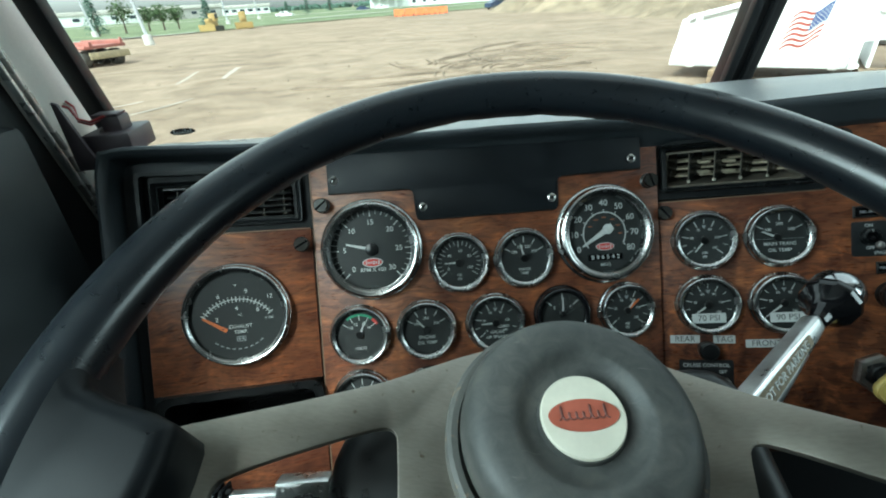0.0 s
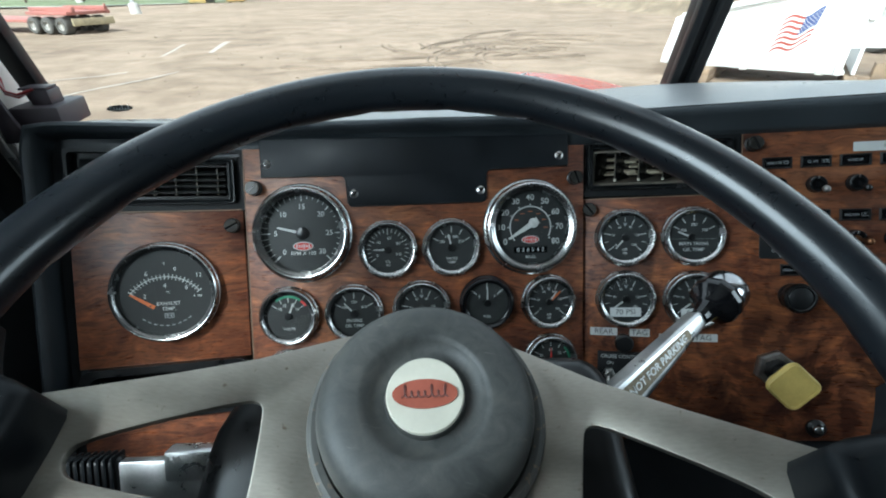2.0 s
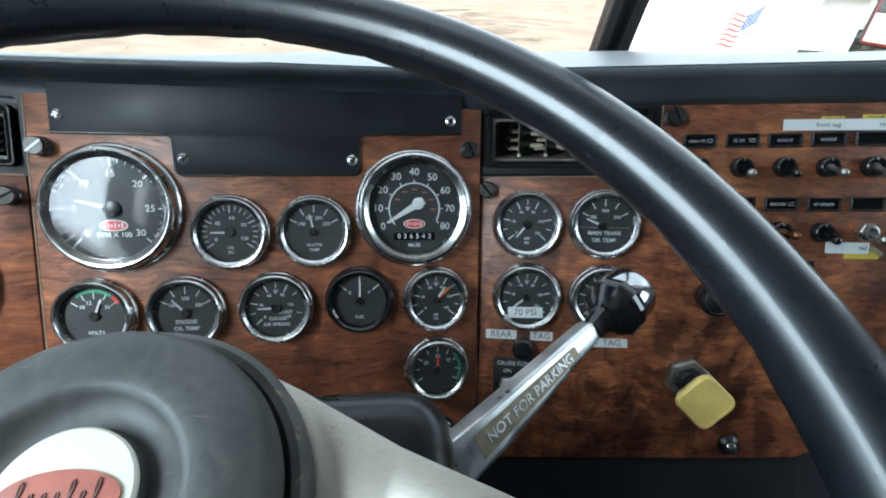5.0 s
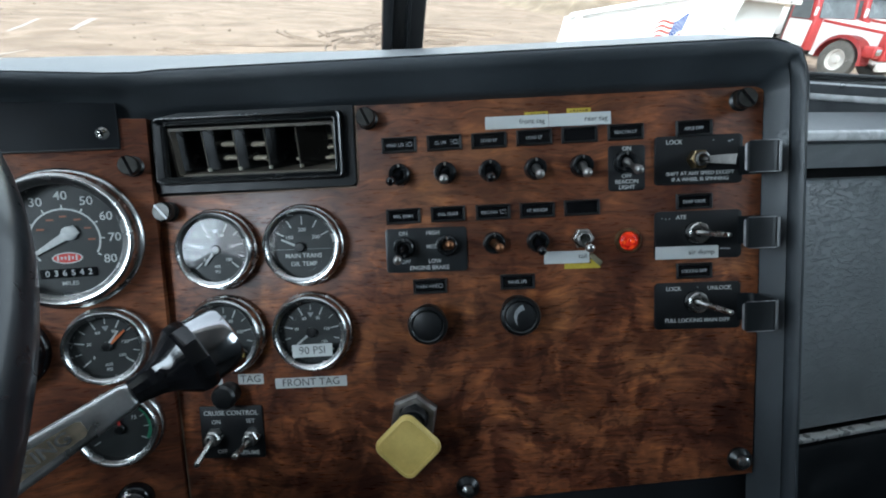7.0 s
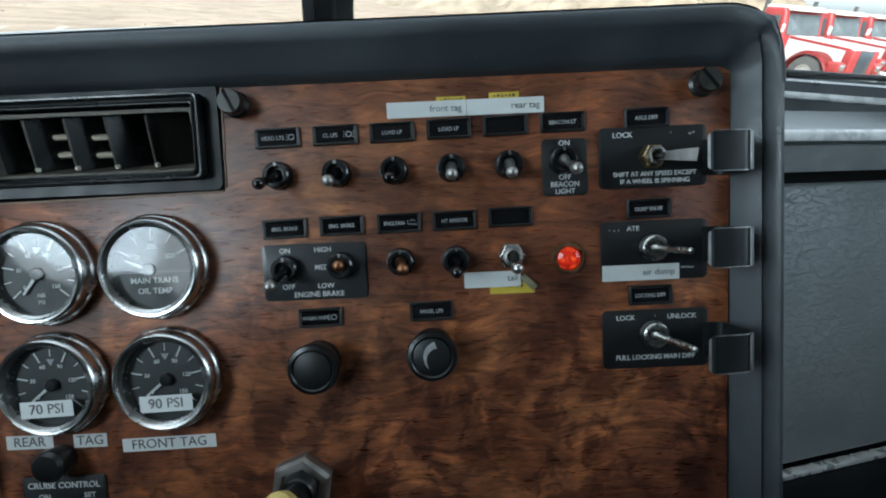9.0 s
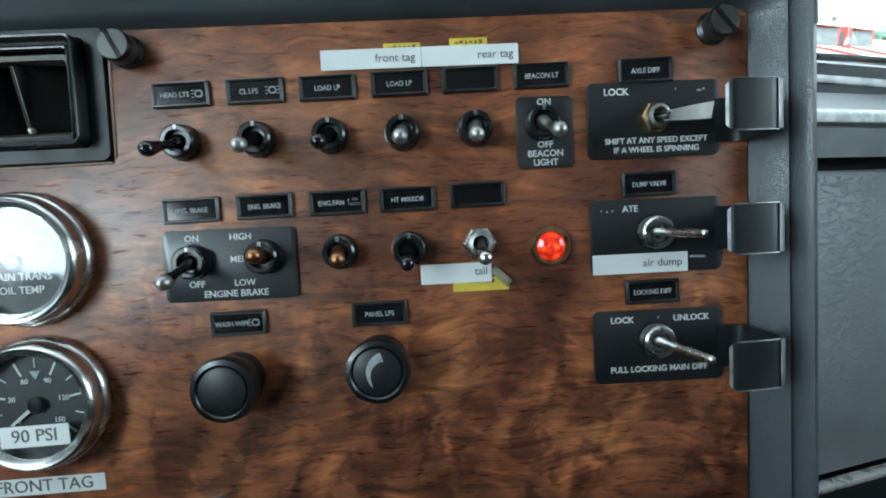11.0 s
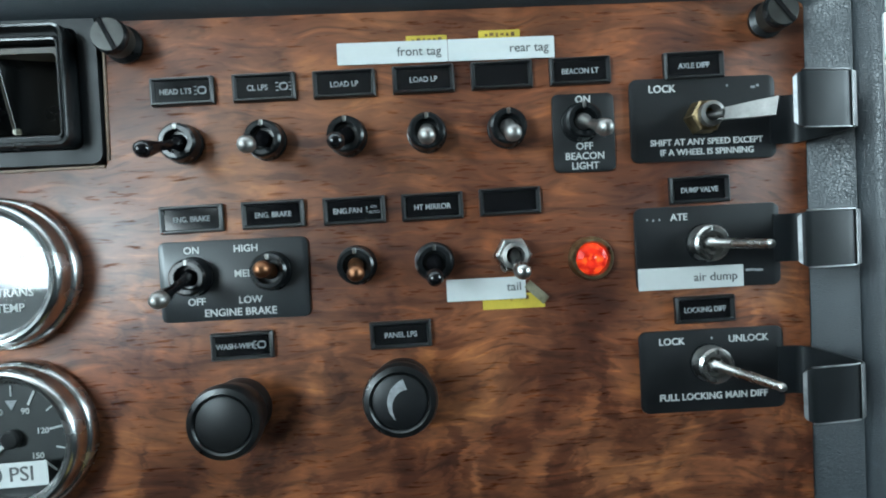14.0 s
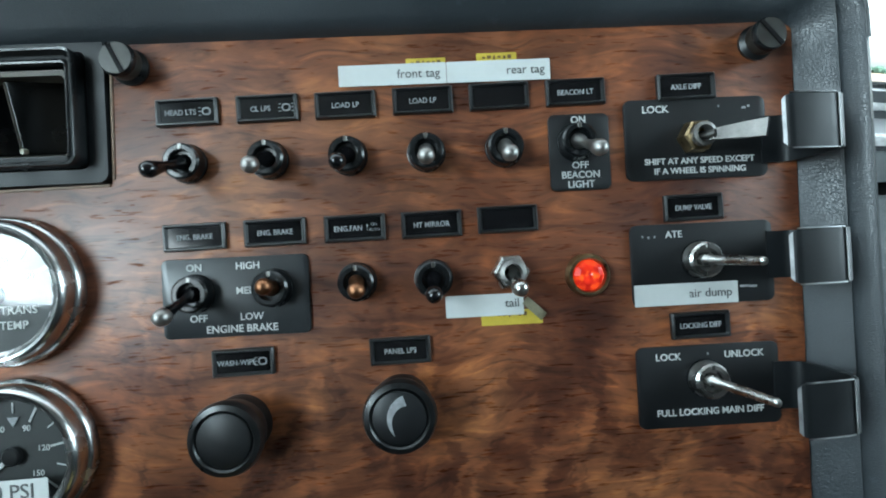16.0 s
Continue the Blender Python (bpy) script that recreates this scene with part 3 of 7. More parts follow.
def sheet(points, thick, name, material, label="", category="wall", kind="structure"):
    """A flat piece through the points, thickened away from the first normal."""
    b = bmesh.new()
    f = b.faces.new([b.verts.new(p) for p in points])
    f.normal_update()
    n = f.normal.copy()
    r = bmesh.ops.extrude_face_region(b, geom=[f])
    for v in r["geom"]:
        if isinstance(v, bmesh.types.BMVert):
            v.co -= n * thick
    return solid(name, b, material, Matrix.Identity(4), label, category, kind=kind, smooth=0)


BASE, TOPZ, RAKE = -0.120, 0.44, math.tan(radians(18))


def screen_point(x, z):
    return at(x, 0.68 - 0.29 * abs(x - 0.425) - (z - BASE) * RAKE, z)


def bar(p, q, w, d, bevel=0.006, up=(0, -1, 0.2)):
    """A bevelled bar from p to q."""
    p, q = Vector(p), Vector(q)
    z = (q - p).normalized()
    x = Vector(up).cross(z).normalized()
    y = z.cross(x)
    m = Matrix.Identity(4)
    for i, a in enumerate((x, y, z)):
        m.col[i][:3] = a
    b = box((w, d, (q - p).length), (0, 0, 0), bevel)
    m.col[3][:3] = (p + q) / 2
    bmesh.ops.transform(b, matrix=m, verts=b.verts)
    return b


for k, (xa, xb) in enumerate(((-0.312, 0.405), (0.445, 1.162))):
    pane = sheet([screen_point(xa, BASE - 0.01), screen_point(xb, BASE - 0.01), screen_point(xb, TOPZ), screen_point(xa, TOPZ)], 0.004,
                 "window_%d" % (k + 1), GLASS, "clear flat windscreen pane set in black rubber", "window")
    pane.visible_shadow = False
pillar = solid("windscreen_post", bar(screen_point(0.425, BASE - 0.03), screen_point(0.425, TOPZ), 0.042, 0.032, 0.005), GASKET, Matrix.Identity(4),
               "black centre post between the windscreen panes", "pillar", kind="structure")
part("rubber_seal", bar(screen_point(0.4015, BASE - 0.03) + Vector((0, -0.018, 0)), screen_point(0.4015, TOPZ) + Vector((0, -0.018, 0)), 0.012, 0.012, 0.003), TRIM, pillar)
part("rubber_seal", bar(screen_point(0.4255, BASE - 0.03) + Vector((0, -0.020, 0)), screen_point(0.4255, TOPZ) + Vector((0, -0.020, 0)), 0.004, 0.010, 0.001), TRIM, pillar)
for x in (-0.3115, 1.1615):
    solid("corner_post", bar(screen_point(x, BASE - 0.06), screen_point(x, TOPZ), 0.019, 0.014, 0.003), GASKET, Matrix.Identity(4),
          "black rubber-edged windscreen corner post", "pillar", kind="structure")
solid("header_trim", bar(at(-0.35, 0.30, TOPZ + 0.01), at(1.2, 0.30, TOPZ + 0.01), 0.06, 0.10), GREYTRIM, Matrix.Identity(4),
      "grey trim over the windscreen", "trim", kind="structure")
# side trim beside the windscreen, doors with window openings
for side, x, s in (("left", -0.345, -1), ("right", 1.195, 1)):
    # grey panel raked like the glass, between the corner post and the door's seal
    xt = x + 0.010 if s < 0 else x - 0.010
    pts = [(0.491, -0.40), (0.556, -0.40), (0.327, 0.44), (0.2825, 0.44)]
    sheet([at(xt, y, z) for y, z in (pts if s < 0 else pts[::-1])], 0.012, "side_trim_" + side, GREYTRIM, "grey vinyl side trim beside the windscreen", "trim")
    pts = [(0.27, -0.40), (0.57, -0.40), (0.36, 0.43), (0.155, 0.43)]
    sheet([at(x + s * 0.006, y, z) for y, z in (pts if s < 0 else pts[::-1])], 0.02, "door_front_post_" + side, DOORVINYL, "black door frame ahead of the window", "door")
    xd = x + s * 0.012
    solid("door_panel_" + side, box((0.05, 1.30, 0.86), at(xd, -0.263, -0.50), 0.008), DOORVINYL, Matrix.Identity(4), "black vinyl door panel below the window", "door", kind="structure")
    solid("door_header_" + side, box((0.05, 1.30, 0.10), at(xd, -0.263, 0.46), 0.008), DOORVINYL, Matrix.Identity(4), "black door frame over the window", "door", kind="structure")
    # depth of the unseen rear post, deeper on the right to cut that window's light
    deep = 0.48 if s < 0 else 0.72
    solid("door_rear_post_" + side, box((0.05, deep, 0.50), at(xd, -0.91 + deep / 2, 0.17), 0.008), DOORVINYL, Matrix.Identity(4), "black door post behind the window, sized to limit its light", "door", kind="structure")
    # added out of view: narrows the driver's window to hold back its light
    if s < 0:
        solid("door_light_block_left", box((0.05, 0.17, 0.50), at(xd, 0.180, 0.17), 0.008), DOORVINYL, Matrix.Identity(4), "unseen black door frame piece added to narrow the window's light", "door", kind="structure")
    for off in (0.0, 0.0085):
        solid("door_seal_" + side, bar(at(x - s * 0.0115, 0.3190 - off, 0.30), at(x - s * 0.0115, 0.4700 - off, -0.309), 0.0036, 0.006, 0.001, up=(s, 0, 0)), SEALGREY,
              Matrix.Identity(4), "thin bright door seal strip", "trim", kind="structure")
solid("ceiling", box((1.62, 1.35, 0.03), at(0.425, -0.31, 0.525)), HEADLINER, Matrix.Identity(4), "grey cab headliner", "ceiling", kind="structure")
solid("wall_rear", box((1.62, 0.03, 1.5), at(0.425, -0.955, -0.22)), REARTRIM, Matrix.Identity(4), "dark vinyl cab rear wall", "wall", kind="structure")
for x in (-0.37, 1.22):
    solid("wall_side", box((0.03, 0.36, 0.62), at(x, 0.56, -0.62)), FLOORMAT, Matrix.Identity(4), "black kick panel under the dashboard", "wall", kind="structure")
solid("wall_side", box((0.03, 0.25, 0.40), at(1.215, 0.60, -0.42)), FLOORMAT, Matrix.Identity(4), "black cowl side at the dashboard's end", "wall", kind="structure")
solid("wall_side", box((0.03, 0.25, 0.40), at(-0.365, 0.60, -0.42)), FLOORMAT, Matrix.Identity(4), "black cowl side at the dashboard's end", "wall", kind="structure")
solid("floor", box((1.62, 1.75, 0.03), at(0.425, -0.12, -0.955)), FLOORMAT, Matrix.Identity(4), "black rubber cab floor", "floor", kind="structure")
solid("wall_front", box((1.62, 0.03, 0.76), at(0.425, 0.735, -0.60)), FLOORMAT, Matrix.Identity(4), "black firewall under the dashboard", "wall", kind="structure")

for xa, xb in ((-0.33, 0.425), (0.425, 1.19)):
    pa, pb = screen_point(xa, BASE - 0.006), screen_point(xb, BASE - 0.006)
    dn = Vector((0, 0.03, -0.16))
    sheet([pa, pb, pb + dn, pa + dn], 0.008, "screen_cowl", LEDGE, "black cowl panel under the windscreen", "wall")

# ---- dashboard: three veneered panels in a padded black surround ----
EDGE = 0.0615


def veneer_panel(panel, outline, thick, label, strips):
    t = thing("instrument_panel", panel.copy(), label, "dashboard panel", "dashboard panels")
    part("board", slab(outline, -thick, 0.0, 0.0012), WOOD if panel is RIGHT else CALMWOOD, t, "walnut-look laminate board")
    for (x0, y0), (x1, y1) in strips:
        l = math.hypot(x1 - x0, y1 - y0)
        part("edge_strip", box((l, 0.0011, 0.0008), (0, 0, 0), 0.0002, 1), EDGEWOOD, t, "pale worn panel edge", pose((x0 + x1) / 2, (y0 + y1) / 2, 0.0002, 0, 0, math.degrees(math.atan2(y1 - y0, x1 - x0))))
    return t


veneer_panel(CENTRE, [(-0.1225, -0.30), (0.2115, -0.30), (0.2115, EDGE - 0.001), (-0.1215, EDGE - 0.001)], 0.012, "dark walnut-look laminate instrument panel full of gauges", [((-0.1215, -0.29), (-0.1208, 0.060))])
veneer_panel(RIGHT, [(0.002, -0.246), (0.2, -0.2305), (0.421, -0.2105), (0.424, EDGE + 0.006), (0.1445, EDGE + 0.006), (0.1435, 0.0085), (-0.004, 0.0065)], 0.006,
             "dark walnut-look laminate switch panel with figured grain", [((0.1450, 0.010), (0.1458, 0.064)), ((0.002, 0.0060), (0.1435, 0.0078)), ((0.0032, -0.244), (-0.0030, 0.004))])
veneer_panel(LEFT, [(-0.150, -0.140), (-0.003, -0.140), (-0.003, 0.004), (-0.148, 0.004)], 0.006, "dark walnut-look laminate side panel under an air vent", [((-0.147, 0.0032), (-0.004, 0.0032))])
veneer_panel(LEFT, [(-0.150, -0.30), (-0.003, -0.30), (-0.003, -0.192), (-0.150, -0.192)], 0.006, "dark walnut-look laminate panel under the pocket", [((-0.147, -0.1928), (-0.004, -0.1928))])

PROFILE = ((-0.003, -0.004), (-0.001, 0.003), (0.003, 0.0075), (0.010, 0.0105), (0.0145, 0.0155), (0.0185, 0.0185), (0.0222, 0.0180), (0.0246, 0.0152), (0.0256, 0.010), (0.0260, -0.03))


DEEP = ((-0.003, -0.014), (0.0095, -0.014), (0.0138, -0.0125), (0.0150, -0.0040), (0.0159, 0.0080), (0.0176, 0.0150), (0.0206, 0.0178), (0.0232, 0.0166), (0.0248, 0.0120), (0.0252, -0.03))
MID = ((-0.003, -0.006), (0.006, -0.005), (0.0120, -0.002), (0.0150, 0.0065), (0.0172, 0.0140), (0.0202, 0.0180), (0.0228, 0.0178), (0.0247, 0.0150), (0.0256, 0.010), (0.0260, -0.03))
SIDE = ((-0.001, -0.006), (0.0025, -0.0022), (0.0060, 0.0022), (0.0112, 0.0082), (0.0131, 0.0097), (0.0145, 0.0050), (0.0164, 0.0132), (0.0192, 0.0154), (0.0224, 0.0132), (0.0236, -0.06))


def pad_sections():
    out = []

    def ring(frames, ox, oy, wide, flat=0.0, shape=PROFILE):
        # frames: the same place in one or two panels; flat: how far the edge is the low one of the end
        row = []
        for (d0, z0), (d1, z1) in zip(shape, SIDE):
            d, z = d0 + (d1 - d0) * flat, z0 + (z1 - z0) * flat
            ps = [f @ Vector((s + ox * d * wide, w + oy * d * wide, z)) for f, s, w in frames]
            row.append(sum(ps, Vector()) / len(ps))
        out.append(row)
    for w in (-0.30, -0.2, -0.1, 0.0, EDGE - 0.014):
        ring([(LEFT, -0.148, w)], -1, 0, 1.0, shape=DEEP)
    for a in (15, 30, 45, 60, 75):
        r = 0.008
        ring([(LEFT, -0.148 + r - r * math.cos(radians(a)), EDGE - 0.005 - r + r * math.sin(radians(a)))], -math.cos(radians(a)), math.sin(radians(a)), 1.0 / max(math.cos(radians(a)), math.sin(radians(a))) ** 0.8, shape=DEEP)
    ring([(LEFT, -0.13, EDGE - 0.005)], 0, 1, 1, shape=DEEP)
    ring([(LEFT, -0.06, EDGE - 0.005)], 0, 1, 1, shape=DEEP)
    ring([(LEFT, -0.001, EDGE - 0.0045), (CENTRE, -0.122, EDGE - 0.0045)], 0, 1, 1, shape=MID)
    for s, low in ((-0.05, 0.003), (0.05, 0.001), (0.15, 0.0)):
        ring([(CENTRE, s, EDGE - low)], 0, 1, 1, shape=MID)
    ring([(CENTRE, 0.195, EDGE)], 0, 1, 1, shape=MID)
    ring([(CENTRE, 0.2125, EDGE), (RIGHT, 0.0, EDGE + 0.004)], 0, 1, 1)
    ring([(RIGHT, 0.02, EDGE + 0.004)], 0, 1, 1)
    for s in (0.1, 0.2, 0.3, 0.39, 0.408):
        ring([(RIGHT, s, EDGE + 0.004)], 0, 1, 1)
    for a in (81, 72, 63, 54, 45, 36, 27, 18, 9):
        r = 0.010
        ring([(RIGHT, 0.421 - r + r * math.cos(radians(a)), EDGE + 0.004 - r + r * math.sin(radians(a)))], math.cos(radians(a)), math.sin(radians(a)), 1.0 / max(math.cos(radians(a)), math.sin(radians(a))) ** 0.6, (1 - math.cos(math.pi * (90 - a) / 90)) / 2)
    for w in (EDGE - 0.012, 0.0, -0.07, -0.14, -0.2105, -0.25):
        ring([(RIGHT, 0.421, w)], 1, 0, 1.0, 1.0)
    return out


sections = pad_sections()
b = bmesh.new()
rows_v = [[b.verts.new(p) for p in row] for row in sections]
for p, q in zip(rows_v, rows_v[1:]):
    for k in range(len(p) - 1):
        b.faces.new((p[k], p[k + 1], q[k + 1], q[k]))
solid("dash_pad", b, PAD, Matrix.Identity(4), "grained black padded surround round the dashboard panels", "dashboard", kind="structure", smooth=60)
# top of the dashboard, from the pad to the windscreen
nose = [row[-3] if 13 < k < 27 else row[-2] + Vector((0, 0, -0.0021)) * (k < 14) for k, row in enumerate(sections)][8:34]
b = bmesh.new()
front, back = [], []
for p in nose:
    q = screen_point(p.x, BASE)
    front.append(b.verts.new(p + Vector((0, -0.0006, 0.0006))))
    back.append(b.verts.new((p.x + (0.03 if p.x > 0.6 else 0), q.y + 0.012, q.z - 0.008)))
flat = []
for f, k in zip(front, back):
    way = Vector((0.12, 1, 0)).normalized()
    flat.append(b.verts.new(f.co + way * 0.06 + Vector((0, 0, -0.0045 + 0.003 * min(1, max(0, (0.45 - f.co.x) / 0.25)) - 0.0105 * min(1, max(0, (0.12 - f.co.x) / 0.16))))))
mids = [b.verts.new((f.co * 0.4 + k.co * 0.6) + Vector((0, 0, 0.003))) for f, k in zip(flat, back)]
for lo, hi in ((front, flat), (flat, mids), (mids, back)):
    for k in range(len(front) - 1):
        b.faces.new((lo[k], lo[k + 1], hi[k + 1], hi[k]))
solid("dash_top", b, GLARETOP, Matrix.Identity(4), "grained black vinyl dashboard top, coloured pale for the windscreen's glare", "dashboard", kind="structure", smooth=60)
# end wall and lower dashboard
solid("dash_end", slab([(-0.19, -0.33), (0.004, -0.33), (0.004, 0.070), (-0.10, 0.095), (-0.19, 0.110)], 0, 0.006, 0.001), TRIM,
      RIGHT @ Matrix.Translation((0.4385, 0, -0.03)) @ frame_matrix((0, 0, 0), (0, 0, 1), (0, 1, 0)), "black end wall of the instrument cluster", "dashboard", kind="structure")
solid("lower_dash", slab([(-0.30, -0.45), (0.20, -0.45), (0.2125, -0.2485), (0.12, -0.2465), (-0.1225, -0.32), (-0.30, -0.32)], -0.10, -0.016, 0.004), TRIM, CENTRE,
      "black vinyl lower dashboard", "dashboard", kind="structure")
solid("lower_dash", slab([(0.0, -0.40), (0.45, -0.36), (0.445, -0.210), (0.2, -0.232), (0.0, -0.2475)], -0.10, -0.010, 0.004), TRIM, RIGHT,
      "black vinyl lower dashboard", "dashboard", kind="structure")
# open pocket under the side panel
pocket = thing("dash_pocket", on(LEFT, -0.076, -0.166), "black plastic open storage pocket in the dashboard", "storage pocket")
part("frame", frame_ring(round_rect(0.146, 0.052, 0.012), round_rect(0.130, 0.038, 0.009), -0.004, 0.006, -0.09), BLACK, pocket)
part("floor", box((0.130, 0.002, 0.09), (0, -0.0185, -0.045)), BLACK, pocket)
part("back", box((0.132, 0.040, 0.003), (0, 0, -0.091)), BLACK, pocket)

# passenger side: ledge, glove-box door, sill strip
solid("passenger_dash_top", slab([(-0.29, -0.02), (0.26, -0.02), (0.26, 0.02), (-0.07, 0.19), (-0.33, 0.20)], -0.02, 0.0, 0.003), LEDGE, pose(0.93, 0.490, EYE - 0.172),
      "black vinyl tray along the passenger dashboard top", "dashboard", kind="structure")
def along(points, x0, x1):
    """A section in y and z drawn out along x."""
    b = bmesh.new()
    ends = [[b.verts.new((x, y, z)) for y, z in points] for x in (x0, x1)]
    for k in range(len(points)):
        n = (k + 1) % len(points)
        b.faces.new((ends[0][k], ends[0][n], ends[1][n], ends[1][k]))
    for e in ends:
        b.faces.new(e)
    return b


solid("passenger_ledge", along([(0.000, -0.166), (0.0015, -0.1605), (0.006, -0.1575), (0.012, -0.1570), (0.055, -0.1510), (0.062, -0.1550), (0.062, -0.170), (0.003, -0.170)], -0.29, 0.27), LEDGE, pose(0.93, 0.447, EYE),
      "padded dusty black ledge over the glove box", "dashboard", kind="structure", smooth=60)
solid("ledge_highlight", along([(-0.0020, -0.165), (-0.0012, -0.1600), (0.0020, -0.1572), (0.0050, -0.1565), (0.0050, -0.160), (0.0020, -0.166)], -0.29, 0.27), BEADHIGHLIGHT, pose(0.93, 0.447, EYE),
      "pale strip painted as the highlight along the ledge's edge", "trim", kind="structure", smooth=60)
solid("passenger_fascia", along([(-0.001, -0.1705), (0.058, -0.1705), (0.058, -0.200), (0.012, -0.200), (0.007, -0.1985)], -0.29, 0.27), FASCIA, pose(0.93, 0.447, EYE),
      "black vinyl strip between the ledge and the glove box", "dashboard", kind="structure", smooth=30)
solid("screen_lip", bar(screen_point(0.66, BASE - 0.022) + Vector((0, -0.010, 0)), screen_point(1.17, BASE - 0.022) + Vector((0, -0.010, 0)), 0.008, 0.006, 0.002), BEADHIGHLIGHT, Matrix.Identity(4),
      "lip along the windscreen's foot, coloured pale as its highlight", "trim", kind="structure")
LID = pose(0.93, 0.462, EYE - 0.203, -23.2, 0, 0)
glove = thing("glove_box", LID, "black creased-vinyl glove box door, closed", "glove box")
part("door", box((0.56, 0.02, 0.30), (0.0, 0.008, -0.160), 0.006, 3), CRINKLE, glove)
part("latch", tube([(-0.186, -0.004, -0.085), (-0.190, -0.010, -0.092), (-0.182, -0.014, -0.098)], 0.004), BLACK, glove)
solid("glove_box_back", box((0.62, 0.03, 0.44), (0, 0.058, -0.20), 0.004), FLOORMAT, LID, "black dashboard behind the glove box door", "dashboard", kind="structure")
solid("kick_trim", box((0.60, 0.012, 0.006), (0, -0.004, -0.318), 0.002), SEALGREY, LID, "thin bright trim strip under the glove box", "trim", kind="structure")
solid("passenger_dash_lower", box((0.62, 0.06, 0.30), (0, 0.04, -0.49), 0.01), TRIM, LID, "black lower dashboard under the glove box", "dashboard", kind="structure")


# ---- steering wheel ----
WHEEL = CAB @ frame_matrix((0.05, 0.169, -0.072), (1, 0, 0), (0, math.sin(radians(43.2)), math.cos(radians(43.2)))) @ pose(0, 0, 0, 0, 0, -6)
wheel = thing("steering_wheel", WHEEL, "large black rubber steering wheel with brushed aluminium spokes", "steering wheel")
RIM, GRIP = 0.2121, 0.0143
b = bmesh.new()
rings = []
for i in range(120):
    a = 2 * math.pi * i / 120
    ring_v = []
    for k in range(20):
        c = 2 * math.pi * k / 20
        rr = GRIP * (1 + 0.02 * math.cos(2 * c))
        if math.sin(c) < -0.5 and i % 5 == 0:
            rr *= 0.94
        r = RIM + rr * math.cos(c)
        ring_v.append(b.verts.new((r * math.cos(a), r * math.sin(a), rr * 1.02 * math.sin(c))))
    rings.append(ring_v)
for i in range(120):
    p, q = rings[i], rings[(i + 1) % 120]
    for k in range(20):
        j = (k + 1) % 20
        b.faces.new((p[k], p[j], q[j], q[k]))
part("rim", b, RUBBER, wheel, "smooth black rubber rim")


def spoke(side):
    outline = [(0.164, -0.009), (0.120, 0.0085), (0.085, 0.0235), (0.049, 0.043), (0.030, 0.052), (0.0, 0.055), (0.0, -0.078), (0.035, -0.074), (0.06, -0.062), (0.164, -0.058)]
    hole = [(0.1445, -0.0315), (0.1400, -0.0245), (0.0870, 0.0010), (0.0775, 0.0020), (0.0755, -0.0070), (0.0720, -0.0380), (0.0730, -0.0445), (0.0850, -0.0440), (0.1340, -0.0410), (0.1420, -0.0385)]
    b = bmesh.new()
    es = []
    for _ in range(2):
        hole = [q for (x0, y0), (x1, y1) in zip(hole, hole[1:] + hole[:1]) for q in ((x0 * 0.75 + x1 * 0.25, y0 * 0.75 + y1 * 0.25), (x0 * 0.25 + x1 * 0.75, y0 * 0.25 + y1 * 0.75))]
    for pts in (outline, hole):
        vs = [b.verts.new((side * x, y, 0)) for x, y in pts]
        es += [b.edges.new((vs[k], vs[(k + 1) % len(vs)])) for k in range(len(vs))]
    bmesh.ops.triangle_fill(b, use_beauty=True, edges=es)
    r = bmesh.ops.extrude_face_region(b, geom=b.faces[:])
    up = {v for v in r["geom"] if isinstance(v, bmesh.types.BMVert)}
    for v in b.verts:
        v.co.z = -0.0032 * (v not in up)
    bmesh.ops.recalc_face_normals(b, faces=b.faces[:])
    rim = [e for e in b.edges if len(e.link_faces) == 2 and all(v in up for v in e.verts) and e.calc_face_angle() > 1.0]
    bmesh.ops.bevel(b, geom=rim, offset=0.0011, segments=2, affect="EDGES", profile=0.5)
    for v in b.verts:
        v.co.z += -0.062 + 0.29 * abs(v.co.x)
    return b


for side in (-1, 1):
    part("spoke", spoke(side), ALU, wheel, "brushed aluminium spoke with a long opening", smooth=30)
    pts = [(0.2125, 0.030), (0.198, 0.004), (0.190, -0.004), (0.152, -0.0125), (0.149, -0.020), (0.150, -0.056), (0.156, -0.064), (0.196, -0.066), (0.206, -0.082)]
    pts = [q for (x0, y0), (x1, y1) in zip(pts, pts[1:] + pts[:1]) for q in ((x0 * 0.75 + x1 * 0.25, y0 * 0.75 + y1 * 0.25), (x0 * 0.25 + x1 * 0.75, y0 * 0.25 + y1 * 0.75))]
    part("spoke_mount", slab([(side * x, y) for x, y in pts], -0.024, 0.0105, 0.0075, seg=5), MOUNTRUBBER, wheel, "moulded black rubber block at the spoke end", smooth=60)
    for k in range(9):
        part("moulded_mark", box((0.0022, 0.0026 + 0.001 * (k % 2), 0.0012), (0, 0, 0), 0.0004, 1), RUBBER, wheel, m=pose(side * (0.158 + 0.0042 * k), -0.050 - 0.0006 * k, 0.0107))
part("hub_skirt", lathe([(0.0570, -0.0750), (0.0575, -0.0520), (0.0570, -0.0420), (0.0560, -0.0392), (0.0540, -0.0380), (0.0512, -0.0384), (0.0492, -0.0430), (0.0470, -0.0520)], 64), SKIRTRUBBER, wheel, "dusty rubber skirt under the horn pad", pose(0.002, 0.0025, 0))
